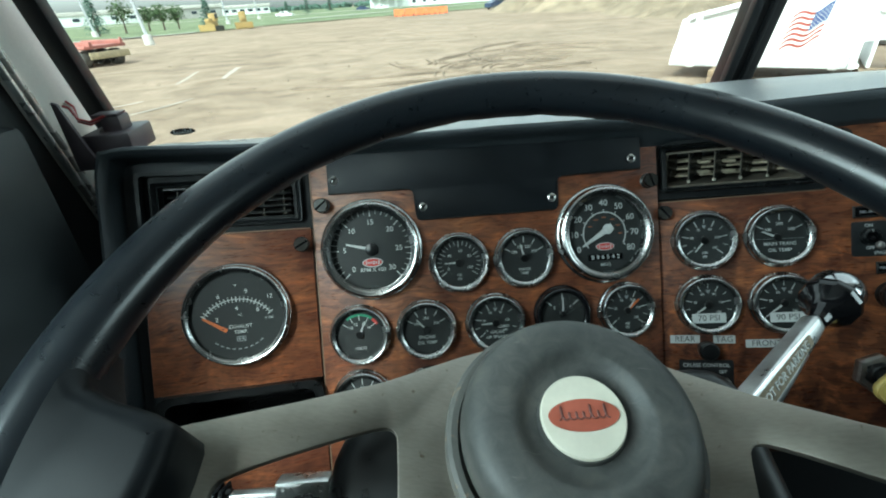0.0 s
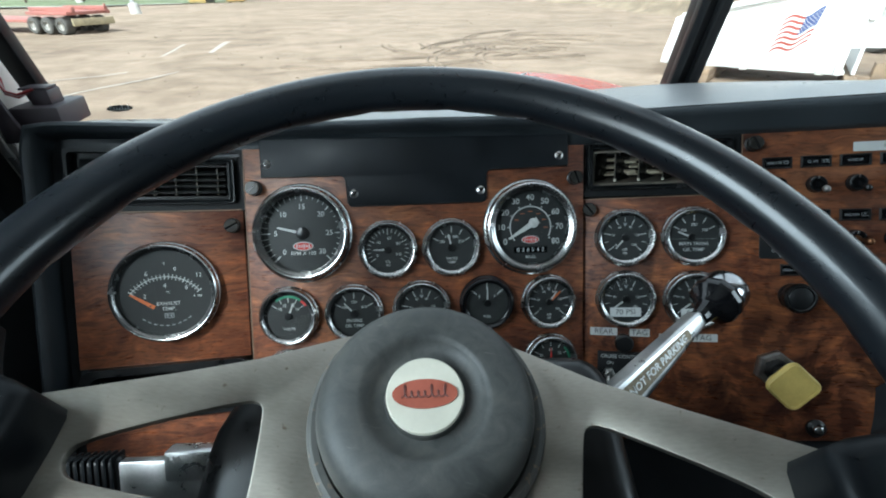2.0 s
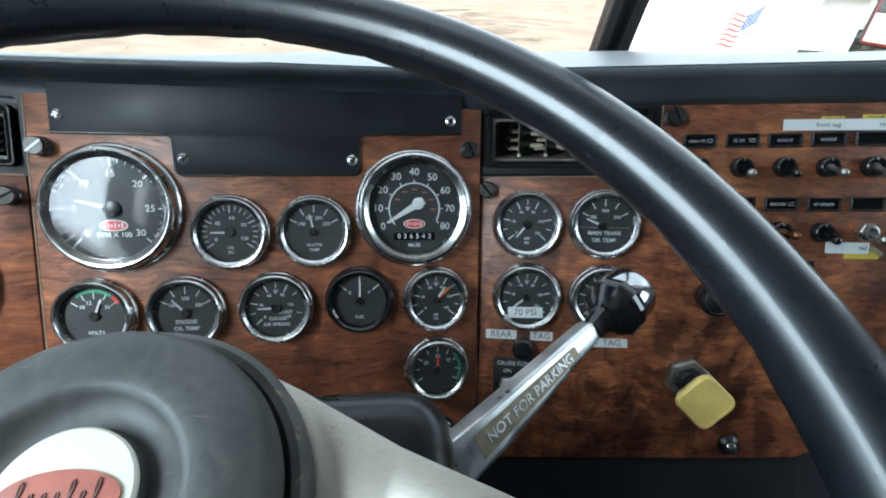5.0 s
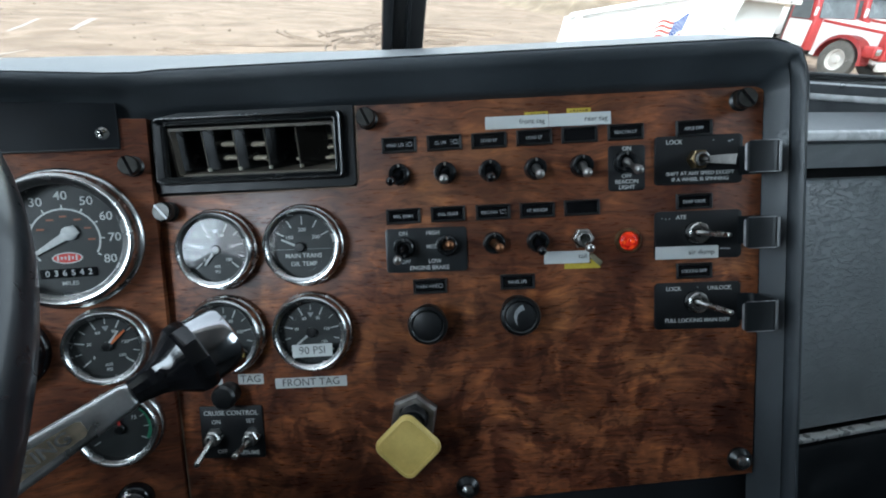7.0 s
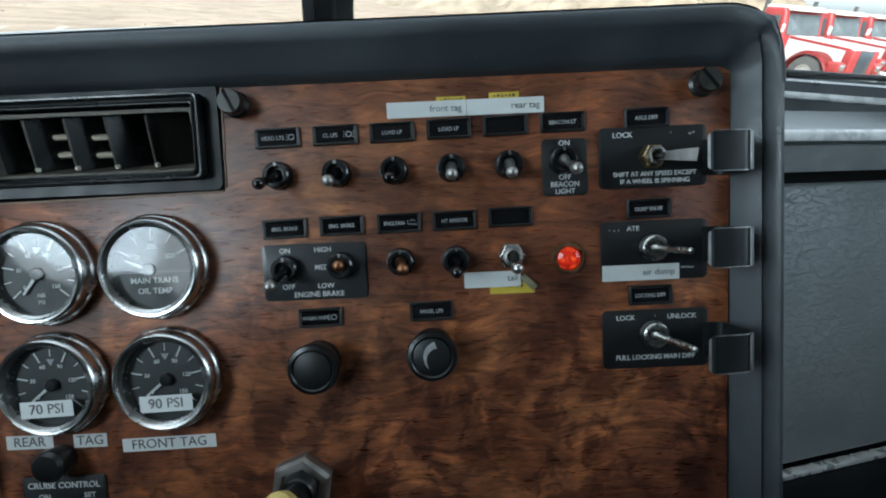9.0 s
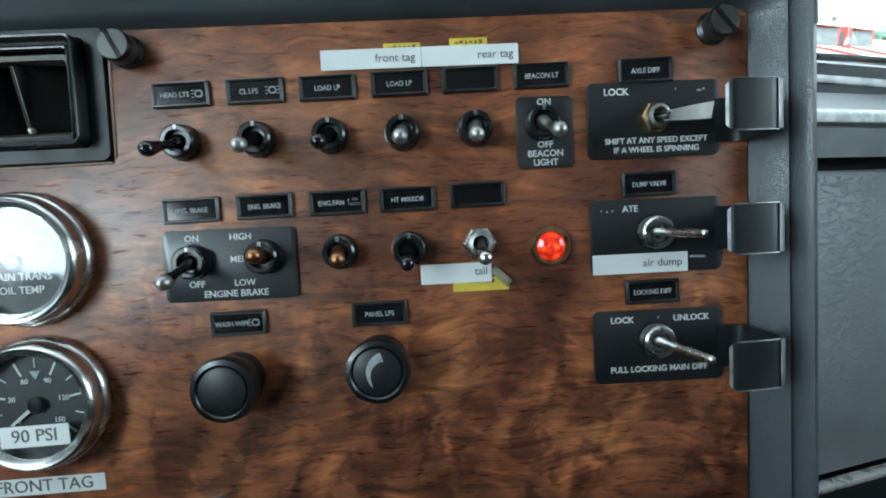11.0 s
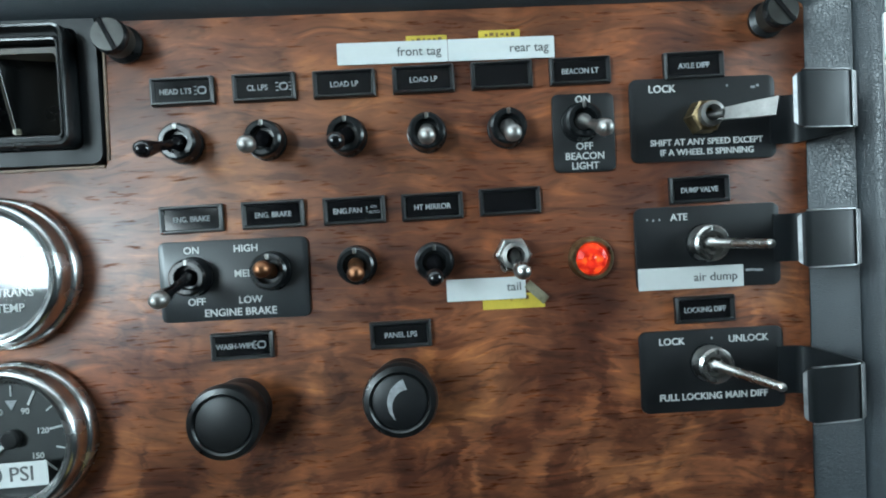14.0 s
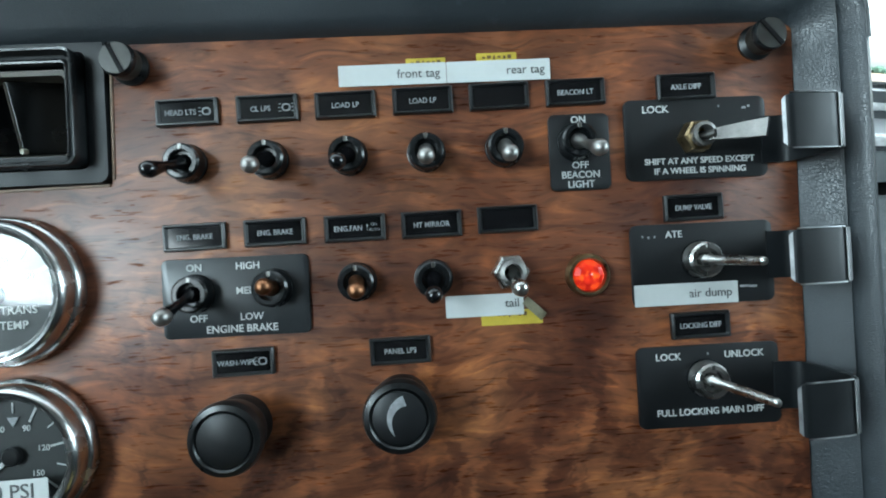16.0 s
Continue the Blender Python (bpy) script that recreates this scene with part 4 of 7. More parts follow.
# horn pad
hub = part("horn_pad", lathe([(0.0440, -0.0660), (0.0440, -0.0430), (0.0478, -0.0392), (0.0494, -0.0366), (0.0500, -0.0325), (0.0495, -0.0272), (0.0483, -0.0226), (0.0460, -0.0190), (0.0425, -0.0167), (0.0385, -0.0155), (0.0340, -0.0150), (0.0300, -0.0150), (0.0281, -0.0155), (0.0264, -0.0174), (0.0243, -0.0196), (0.0210, -0.0207), (0.0182, -0.0208), (0.0176, -0.0175), (0.0000, -0.0175)], 64), HUBRUBBER, wheel, "scuffed grey-black rubber horn pad", pose(0.002, 0.0025, 0))
part("disc", lathe([(0.0172, -0.0175), (0.0172, -0.0162), (0.0166, -0.0155), (0, -0.0152)], 48), IVORY, hub, "ivory centre disc")
b = lathe([(0.0143, -0.0153), (0.0143, -0.0148), (0, -0.0146)], 48)
bmesh.ops.transform(b, matrix=pose(0, 0, 0, 0, 0, 6) @ Matrix.Diagonal((1, 0.46, 1, 1)), verts=b.verts)
part("emblem", b, FADED, hub, "faded red oval emblem")
SCRIPTRED = mat("dark_red", (0.11, 0.030, 0.022), 0.5)


def scribble(w, h, r, loops=7):
    """A looping pen line, as a plain shape."""
    pts = []
    for k in range(loops * 14 + 1):
        u = k / (loops * 14)
        tall = 1.9 if u < 0.13 or 0.56 < u < 0.70 or 0.86 < u < 0.95 else 1.0
        pts.append((w * (u - 0.5) + w * 0.045 * math.sin(2 * math.pi * loops * u), h * tall * (0.5 - 0.5 * math.cos(2 * math.pi * loops * u)) - h * 0.6, 0.0))
    return tube(pts, r, 5)


part("script_line", scribble(0.0205, 0.0030, 0.00036), SCRIPTRED, hub, "dark red looping pen line", pose(0, 0, -0.0146, 0, 0, 6))

# ---- steering column cowl, indicator stalk and trailer brake lever ----
COLUMN = CAB @ frame_matrix((0.05, 0.169, -0.072), (1, 0, 0), (0, math.sin(radians(43.2)), math.cos(radians(43.2))))
cowl = thing("steering_column", COLUMN, "black plastic steering column cowl behind the wheel", "steering column")
outline = []
for cx, cy, r, a0 in ((0.088, 0.026, 0.022, 0), (-0.064, -0.004, 0.052, 90), (-0.094, -0.042, 0.022, 180), (0.088, -0.042, 0.022, 270)):
    outline += [(cx + r * math.cos(radians(a0 + 15 * k)), cy + r * math.sin(radians(a0 + 15 * k))) for k in range(7)]
part("cowl", slab(outline, -0.220, -0.070, 0.016, seg=5), BLACK, cowl, smooth=50)
part("seam", box((0.2270, 0.0016, 0.120), (-0.003, -0.014, -0.150), 0.0004, 1), GLOSSY, cowl)
part("shaft", tube([(0, 0, -0.03), (0, 0, -0.34)], 0.028, 20), BLACK, cowl)
stalk = thing("indicator_stalk", CAB @ pose(-0.0655, 0.250, -0.150), "chromed indicator stalk with a ribbed black grip", "lever")
part("arm", box((0.062, 0.007, 0.026), (-0.034, 0, -0.005), 0.0018), CASTALU, stalk)
b = box((0.038, 0.0090, 0.024), (-0.0790, 0, -0.002), 0.0035, 3)
part("grip", b, BLACK, stalk, "black grip")
for k in range(8):
    part("grip_rib", box((0.0020, 0.0120, 0.0270 - 0.0004 * k), (-0.0640 - 0.0040 * k, 0, -0.002), 0.0009, 2), MOUNTRUBBER, stalk)
tab = part("hazard_tab", box((0.030, 0.012, 0.018), (-0.020, 0.001, 0.0045), 0.0016), CASTALU, stalk, "cast metal hazard switch tab")
part("raised_letters", letters("HAZARD", 0.0064, 0, 0, thick=0.0004), CASTALU, tab, m=pose(-0.020, -0.0050, 0.0090, 90))

A, Bq = Vector((0.1640, 0.2570, -0.1253)), Vector((0.2475, 0.3058, -0.0818))
ax = (Bq - A).normalized()
ln = (Bq - A).length
LEVER = CAB @ frame_matrix(A, ax, Vector((-ax.z, 0.0, ax.x)))
lever = thing("trailer_brake_lever", LEVER, "cast metal trailer brake lever with a black and chrome knob", "lever")
b = slab([(-0.012, -0.0120), (0.02, -0.0104), (ln - 0.004, -0.0060), (ln, -0.0046), (ln, 0.0046), (ln - 0.004, 0.0060), (0.02, 0.0104), (-0.012, 0.0120)], -0.006, 0.004, 0.0026, seg=3)
part("arm", b, CASTALU, lever)
part("name_plate", slab([(0.010, -0.0062), (0.084, -0.0036), (0.0855, -0.0024), (0.0855, 0.0024), (0.084, 0.0036), (0.010, 0.0062)], 0.0039, 0.0043), DULLBRONZE, lever, "recessed bronze-coloured panel")
part("raised_letters", letters("NOT FOR PARKING", 0.0073, 0.048, 0.0, 0.0045, thick=0.0003, bold=0.00008), CASTALU, lever)
knob_dir = (CAB.to_3x3() @ (Vector((0.2825, 0.3290, -0.0650)) - Bq)).normalized()
km = LEVER.inverted() @ Matrix.Translation(CAB @ Bq) @ knob_dir.to_track_quat("Z", "Y").to_matrix().to_4x4()
part("grip", lathe([(0, -0.002), (0.0058, -0.0015), (0.0066, 0.003), (0.0078, 0.008), (0.0105, 0.0130), (0.0148, 0.0175), (0.0176, 0.0205), (0.0184, 0.0235), (0.0184, 0.0266), (0.0176, 0.0284), (0.0164, 0.0290)], 12), GLOSSY, lever, "faceted gloss black grip", km, smooth=26)
part("band", lathe([(0.0164, 0.0280), (0.0168, 0.0292), (0.0169, 0.0405), (0.0163, 0.0424), (0.0136, 0.0434)], 40), KNOBCHROME, lever, "chrome band", km)
part("cap", lathe([(0.0138, 0.0433), (0.0080, 0.0446), (0, 0.0450)], 40), KNOBCHROME, lever, "domed chrome cap", km)


# ---- gauges ----
def rad(a, r):
    """A point on a dial, a degrees clockwise from the top."""
    return r * math.sin(radians(a)), r * math.cos(radians(a))


def ticks(spec, bm=None):
    """Marks (angle, inner radius, outer radius, width) as thin bars."""
    bm = bm or bmesh.new()
    for a, r0, r1, w in spec:
        box((w, r1 - r0, 0.0002), (0, (r0 + r1) / 2, 0), bm=bm) if a == 0 else box((w, r1 - r0, 0.0002), (*rad(a, (r0 + r1) / 2), 0), bm=bm, turn=Matrix.Rotation(radians(-a), 4, "Z"))
    return bm


def arc(a0, a1, r0, r1, z=0.0, n=24):
    b = bmesh.new()
    pts = [(*rad(a0 + (a1 - a0) * k / n, r0), z) for k in range(n + 1)], [(*rad(a0 + (a1 - a0) * k / n, r1), z) for k in range(n + 1)]
    lo, hi = [[b.verts.new(p) for p in q] for q in pts]
    for k in range(n):
        b.faces.new((lo[k], lo[k + 1], hi[k + 1], hi[k]))
    return b


def even(a0, a1, n, r0, r1, w, skip=None):
    return [(a0 + (a1 - a0) * k / n, r0, r1, w) for k in range(n + 1) if not skip or k % skip]


def needle(length, tail, w0, w1, z):
    return slab([(-w0, -tail), (w0, -tail), (w1, length), (-w1, length)], z, z + 0.0005)


def gauge(panel, x, y, R, label, marks, numbers, needle_at, words=(), arcs=(), bezel=CHROME, ink=INK, num_ink=None, needle_mat=None, needle_len=0.62, turn=0.0, hub=(0, 0), extra=None, hub_r=0.16, fat=1.0, hub_mat=None, slim=1.6):
    g = thing("gauge", on(panel, x, y, 0.0002, turn), label, "gauge", "dashboard gauges")
    f = R - 0.0068 * (1 if R < 0.04 else slim)
    k = 1 if R < 0.04 else slim
    face = 0.0045 if k < 1.2 else 0.0022
    rim = 0.0110 if k < 1.2 else 0.0128
    part("bezel", lathe([(R - 0.0006, 0), (R, 0.0006), (R, 0.0032), (R - 0.0007 * k, 0.0046), (R - 0.0014 * k, 0.0051), (R - 0.0017 * k, rim * 0.74), (R - 0.0023 * k, rim * 0.92), (R - 0.0034 * k, rim),
                         (R - 0.0046 * k, rim * 0.97), (R - 0.0053 * k, rim * 0.89), (f, rim * 0.80), (f - 0.0002, face - 0.0002)], 56), bezel, g, "polished chrome bezel" if bezel is CHROME else "black bezel")
    part("dial", lathe([(f + 0.0004, 0.0008), (f + 0.0004, face), (0, face)], 48), DIAL, g, "black dial face")
    z = face + 0.0003
    if marks:
        part("scale_marks", ticks(marks), ink, g, m=pose(0, 0, z))
    for a0, a1, r0, r1, m_ in arcs:
        part("scale_arc", arc(a0, a1, r0, r1), m_, g, m=pose(0, 0, z + 0.0001), smooth=0)
    if numbers:
        b = bmesh.new()
        for a, txt, r, s in numbers:
            joined(b, letters(txt, s, *rad(a, r), bold=s * 0.008))
        part("numerals", b, num_ink or ink, g, m=pose(0, 0, z))
    if words:
        part("lettering", write(words, bold=0.00003), ink, g, m=pose(0, 0, z))
    if extra:
        extra(g, z)
    L = needle_len * f
    nd = part("needle", needle(L, L * 0.18, f * 0.045 * fat, f * 0.022, 0.0), needle_mat or INK, g, m=pose(hub[0], hub[1], z + 0.0009, 0, 0, -needle_at))
    part("hub", lathe([(f * hub_r, -0.0006), (f * hub_r, 0.0008), (f * hub_r * 0.8, 0.0014), (0, 0.0015)], 24), hub_mat or BLACK, nd)
    pane = part("lens", lathe([(f + 0.0006, rim * 0.78), (0, rim * 0.78 + 0.0003)], 40), LENS, g, "clear glass lens")
    pane.visible_shadow = False
    return g


def air_marks(f):
    return even(-130, 130, 10, f * 0.72, f * 0.9, 0.0005, 2) + even(-130, 130, 5, f * 0.62, f * 0.9, 0.0008)


def air_numbers(f):
    s = 0.0032
    return [(-130 + 52 * k, t, f * 0.50, s) for k, t in enumerate(("0", "30", "60", "90", "120", "150"))]


def temp_marks(f):
    return even(-62, 62, 4, f * 0.66, f * 0.92, 0.0008)


def temp_numbers(f, names):
    return [(-58 + 116 * k / (len(names) - 1), t, f * 0.50, 0.0039) for k, t in enumerate(names)]


def white_triangle(g, z):
    part("pointer_mark", slab([(-0.0022, 0.0146), (0.0022, 0.0146), (0, 0.0108)], 0, 0.0002), GREYINK, g, m=pose(0, 0, z))


def logo(y, w, h):
    def put(g, z):
        b = lathe([(0.5, 0), (0.5, 0.0001), (0, 0.0001)], 40)
        bmesh.ops.scale(b, vec=(w, h, 1), verts=b.verts)
        part("badge_border", b, INK, g, m=pose(0, y, z))
        b = lathe([(0.5, 0), (0.5, 0.0001), (0, 0.0001)], 40)
        bmesh.ops.scale(b, vec=(w * 0.9, h * 0.8, 1), verts=b.verts)
        o = part("badge", b, REDINK, g, "small red oval badge", m=pose(0, y, z + 0.0002))
        b = bmesh.new()
        for k in range(6):
            box((w * 0.06, h * (0.25 + 0.18 * (k in (0, 3, 5))), 0.0001), (w * (-0.3 + 0.12 * k), 0, 0.0002), bm=b)
        part("badge_script", b, INK, o)
    return put


SM, F1 = 0.0293, 0.0293 - 0.0068
BG, F2 = 0.0480, 0.0480 - 0.0068 * 1.35
# tachometer
gauge(CENTRE, -0.0674, -0.0208, BG, "chrome-rimmed tachometer with a black dial, reading about 700", even(-135, 135, 30, F2 * 0.86, F2 * 0.95, 0.0005, 5) + even(-135, 135, 6, F2 * 0.80, F2 * 0.95, 0.0009),
      [(-135 + 45 * k, str(5 * k), F2 * 0.66, 0.0070) for k in range(7)], -76, [("RPM X 100", 0.0052, 0, -0.0195)], needle_len=0.66, extra=logo(-0.0125, 0.0195, 0.0088))
# speedometer


def speedo_extra(g, z):
    logo(-0.0125, 0.018, 0.0078)(g, z)
    part("odometer", slab(round_rect(0.034, 0.0062, 0.0006, 0, -0.0228), 0, 0.0002), GLOSSY, g, "black odometer window", pose(0, 0, z))
    part("odometer_digits", write([(c, 0.0056, -0.0125 + 0.005 * k, -0.0228) for k, c in enumerate("036542")], z=0.0004), INK, g, m=pose(0, 0, z))
    part("inner_ring", arc(-130, 118, F2 * 0.515, F2 * 0.545), INK, g, m=pose(0, 0, z), smooth=0)
    b = bmesh.new()
    for a in (-62, -30, 0, 32, 62, 92):
        box((0.0042, 0.0012, 0.0002), (*rad(a, F2 * 0.40), 0), bm=b)
    part("inner_scale", b, RUSTINK, g, m=pose(0, 0, z))


gauge(CENTRE, 0.1562, -0.0202, BG * 0.995, "chrome-rimmed speedometer with a black dial, needle at rest", even(-120, 120, 8, F2 * 0.54, F2 * 0.60, 0.0009),
      [(-120 + 30 * k, str(10 * k), F2 * 0.755, 0.0082) for k in range(9)], -122, [("MILES", 0.0040, 0, -0.0300)], needle_len=0.80, extra=speedo_extra, hub=(0.003, 0.004), needle_mat=INK, hub_r=0.13, fat=2.0, hub_mat=INK)
# small gauges of the centre panel
gauge(CENTRE, 0.0143, -0.0388, SM, "chrome-rimmed oil pressure gauge", even(-125, 125, 20, F1 * 0.74, F1 * 0.92, 0.0005, 5) + even(-125, 125, 4, F1 * 0.66, F1 * 0.92, 0.0008),
      [(-118, "0", F1 * 0.52, 0.004), (-52, "40", F1 * 0.5, 0.004), (8, "60", F1 * 0.5, 0.004), (60, "80", F1 * 0.52, 0.004), (115, "100", F1 * 0.5, 0.004)], -90, [("OIL", 0.0034, 0, -0.0118), ("PSI", 0.0034, 0, -0.0156)])
gauge(CENTRE, 0.0768, -0.0384, SM, "chrome-rimmed water temperature gauge", temp_marks(F1), temp_numbers(F1, ("100", "150", "200", "250")), -14, [("WATER", 0.0034, 0, -0.0108), ("TEMP", 0.0034, 0, -0.0146)])
gauge(CENTRE, -0.0840, -0.1012, SM, "chrome-rimmed voltmeter with a green arc", even(-55, 55, 4, F1 * 0.6, F1 * 0.84, 0.0007), [(-50, "10", F1 * 0.48, 0.004), (-20, "12", F1 * 0.48, 0.004), (22, "14", F1 * 0.48, 0.004), (52, "16", F1 * 0.48, 0.004)],
      22, [("VOLTS", 0.0038, 0, -0.0130)], arcs=((-38, 38, F1 * 0.80, F1 * 0.90, GREENINK), (40, 60, F1 * 0.80, F1 * 0.90, REDINK)))
gauge(CENTRE, -0.0206, -0.1008, SM, "chrome-rimmed engine oil temperature gauge", temp_marks(F1), temp_numbers(F1, ("100", "200", "300")), -42, [("ENGINE", 0.0044, 0, -0.0072), ("OIL TEMP", 0.0044, 0, -0.0125)])
gauge(CENTRE, 0.0460, -0.0990, SM, "chrome-rimmed air spring load gauge", air_marks(F1)[:9], air_numbers(F1), -92, [("LOAD", 0.0040, 0.007, -0.0036), ("GAUGE", 0.0040, 0.001, -0.0088), ("AIR SPRING", 0.0040, 0, -0.0136)], extra=white_triangle)
gauge(CENTRE, 0.1113, -0.0950, SM * 0.95, "black-rimmed fuel gauge, needle upright", even(-50, 50, 2, F1 * 0.6, F1 * 0.9, 0.0011), [(-50, "E", F1 * 0.45, 0.004), (50, "F", F1 * 0.45, 0.004)], 2, [("FUEL", 0.0036, 0, -0.0138)], bezel=GLOSSY, needle_len=0.75)


def red_hand(a):
    def put(g, z):
        white_triangle(g, z)
        part("second_needle", needle(F1 * 0.7, 0.001, 0.0012, 0.0007, 0), ORANGEINK, g, "orange needle", pose(0, 0, z + 0.0007, 0, 0, -a))
    return put


gauge(CENTRE, 0.1742, -0.0960, SM * 0.96, "chrome-rimmed air pressure gauge with two needles", air_marks(F1), air_numbers(F1), 36, [("AIR", 0.0032, 0, -0.0130), ("PSI", 0.0032, 0, -0.0165)], extra=red_hand(48))
gauge(CENTRE, 0.1760, -0.1567, SM * 0.96, "chrome-rimmed gauge with a green arc", even(-120, 120, 8, F1 * 0.66, F1 * 0.86, 0.0007), [(-60, "25", F1 * 0.5, 0.004), (0, "50", F1 * 0.5, 0.004), (52, "75", F1 * 0.52, 0.004)], 0, (), arcs=((45, 120, F1 * 0.80, F1 * 0.90, GREENINK),), needle_mat=REDINK)
gauge(CENTRE, -0.0190, -0.1660, SM, "chrome-rimmed transmission gauge low on the panel", air_marks(F1), air_numbers(F1), 5, extra=white_triangle)
gauge(CENTRE, -0.0855, -0.1640, SM, "chrome-rimmed gauge low on the panel", temp_marks(F1), temp_numbers(F1, ("100", "200", "300")), -30)
# right-hand panel
gauge(RIGHT, 0.0412, -0.0330, SM, "chrome-rimmed air pressure gauge, needle near zero", air_marks(F1), air_numbers(F1), -142, [("AIR", 0.0032, 0, -0.0120), ("PSI", 0.0032, 0, -0.0158)], extra=white_triangle)


def green_line(g, z):
    part("dial_line", box((F1 * 1.75, 0.0003, 0.0001), (0, -0.0025, 0)), GREYINK, g, m=pose(0, 0, z))


gauge(RIGHT, 0.1040, -0.0322, SM, "chrome-rimmed main transmission oil temperature gauge", temp_marks(F1), temp_numbers(F1, ("100", "200", "300")), -66, [("MAIN TRANS", 0.0045, 0, -0.0072), ("OIL TEMP", 0.0045, 0, -0.0130)], hub=(-0.002, -0.001), extra=green_line)
for gx, gy, txt, who in ((0.0425, -0.0952, "70 PSI", "rear"), (0.1062, -0.0948, "90 PSI", "front")):
    gauge(RIGHT, gx, gy, SM, "chrome-rimmed air gauge with a white pressure label stuck on its glass", air_marks(F1), air_numbers(F1), -128, [("PSI", 0.0032, 0, -0.0168)], extra=white_triangle)
    tp = thing("tape_label", on(RIGHT, gx + (-0.0010 if who == "rear" else 0.0010), gy - 0.0122, 0.0091, 1.5), "white tape label reading %s on a gauge glass" % txt, "label", "tape labels")
    part("tape", slab(round_rect(0.0290, 0.0092, 0.0005), 0, 0.0002), TAPE, tp)
    part("printed_letters", letters(txt, 0.0078, 0, 0, 0.0003), DARKINK, tp)
# exhaust pyrometer on the side panel


def pyro_extra(g, z):
    R0, CY = 0.0357, -0.0210
    part("scale_arc", arc(-53, 53, R0 - 0.0004, R0 + 0.0004, n=40), INK, g, m=pose(0, CY, z), smooth=0)
    part("scale_marks", ticks([(-53 + 106 * k / 20, R0 - 0.0026, R0 + 0.0026, 0.0006 if k % 5 else 0.001) for k in range(21)]), INK, g, m=pose(0, CY, z))
    b = bmesh.new()
    for k in range(9):
        box((0.0030, 0.0010, 0.0002), (*rad(142 + 9.5 * k, F2 * 0.80), 0), bm=b, turn=Matrix.Rotation(radians(-(142 + 9.5 * k) + 180), 4, "Z"))
    part("maker_line", b, GREYINK, g, m=pose(0, 0, z))
    part("maker_mark", frame_ring(round_rect(0.0080, 0.0046, 0.0006), round_rect(0.0066, 0.0033, 0.0004), 0, 0.0002), GREYINK, g, m=pose(0.002, -0.0218, z))
    b = box((0.0011, 0.0024, 0.0002), (-0.0018, 0, 0))
    box((0.0011, 0.0024, 0.0002), (0.0018, 0, 0), bm=b)
    box((0.0030, 0.0007, 0.0002), (0, 0, 0), bm=b)
    part("maker_mark", b, GREYINK, g, m=pose(0.002, -0.0218, z))


gauge(LEFT, -0.0735, -0.0718, 0.0475, "large chrome-rimmed exhaust temperature gauge with an orange needle", (), (), -56,
      [("6", 0.0056, -0.0150, 0.0180), ("9", 0.0056, 0.0090, 0.0212), ("12", 0.0056, 0.0288, 0.0150), ("2", 0.0056, -0.0175, -0.0030), ("4", 0.0056, -0.0002, 0.0062), ("6", 0.0056, 0.0178, 0.0038),
       ("°F", 0.0032, 0, 0.0268), ("°C", 0.0032, 0.0022, 0.0), ("EXHAUST", 0.0046, 0.002, -0.0105), ("TEMP.", 0.0046, 0.002, -0.0155), ("X 100", 0.0030, 0.0270, -0.0048)],
      needle_mat=ORANGEINK, needle_len=0.50, hub=(-0.0125, -0.0115), extra=pyro_extra, hub_r=0.02, slim=1.1)


# ---- fasteners ----
def thumb_screw(panel, x, y, turn, label="black slotted plastic panel screw", r=0.0066, h=0.0105):
    s = thing("panel_screw", on(panel, x, y, 0.0001, turn), label, "screw", "panel screws")
    part("collar", lathe([(r * 1.05, 0), (r * 1.1, 0.0015), (r * 0.8, 0.003), (r * 0.78, 0.005)], 20), BLACK, s)
    hd = part("head", lathe([(r * 0.96, 0.004), (r, 0.0055), (r, h - 0.0012), (r * 0.9, h), (0, h + 0.0001)], 28), SCREWMETAL, s)
    part("slot", box((r * 1.9, r * 0.26, 0.0006), (0, 0, h + 0.0001)), GLOSSY, hd, "dark screwdriver slot")
    part("rim", lathe([(r * 1.003, h - 0.0024), (r * 1.003, h - 0.0012), (r * 0.93, h - 0.0002), (r * 0.90, h - 0.0001)], 28), FRAMEBLACK, hd, "worn glossy rim")
    return s


for pn, x, y, a in ((CENTRE, -0.1108, 0.0233, 40), (CENTRE, 0.2008, 0.0279, -70), (RIGHT, 0.0068, -0.0043, -50), (RIGHT, 0.1540, 0.0540, -65), (RIGHT, 0.4070, 0.0545, -50), (LEFT, -0.0128, -0.0115, 30)):
    thumb_screw(pn, x, y, a)


def cross_screw(panel, x, y, z=0.0014, r=0.0042):
    s = thing("cross_head_screw", on(panel, x, y, z, 20), "small bright cross-head screw", "screw", "cover screws")
    part("head", lathe([(r, 0), (r * 0.95, 0.0008), (r * 0.55, 0.0018), (0, 0.0021)], 20), STEEL, s)
    b = box((r * 1.1, r * 0.28, 0.0006), (0, 0, 0.0021))
    box((r * 0.28, r * 1.1, 0.0006), (0, 0, 0.0021), bm=b)
    part("recess", b, GLOSSY, s)


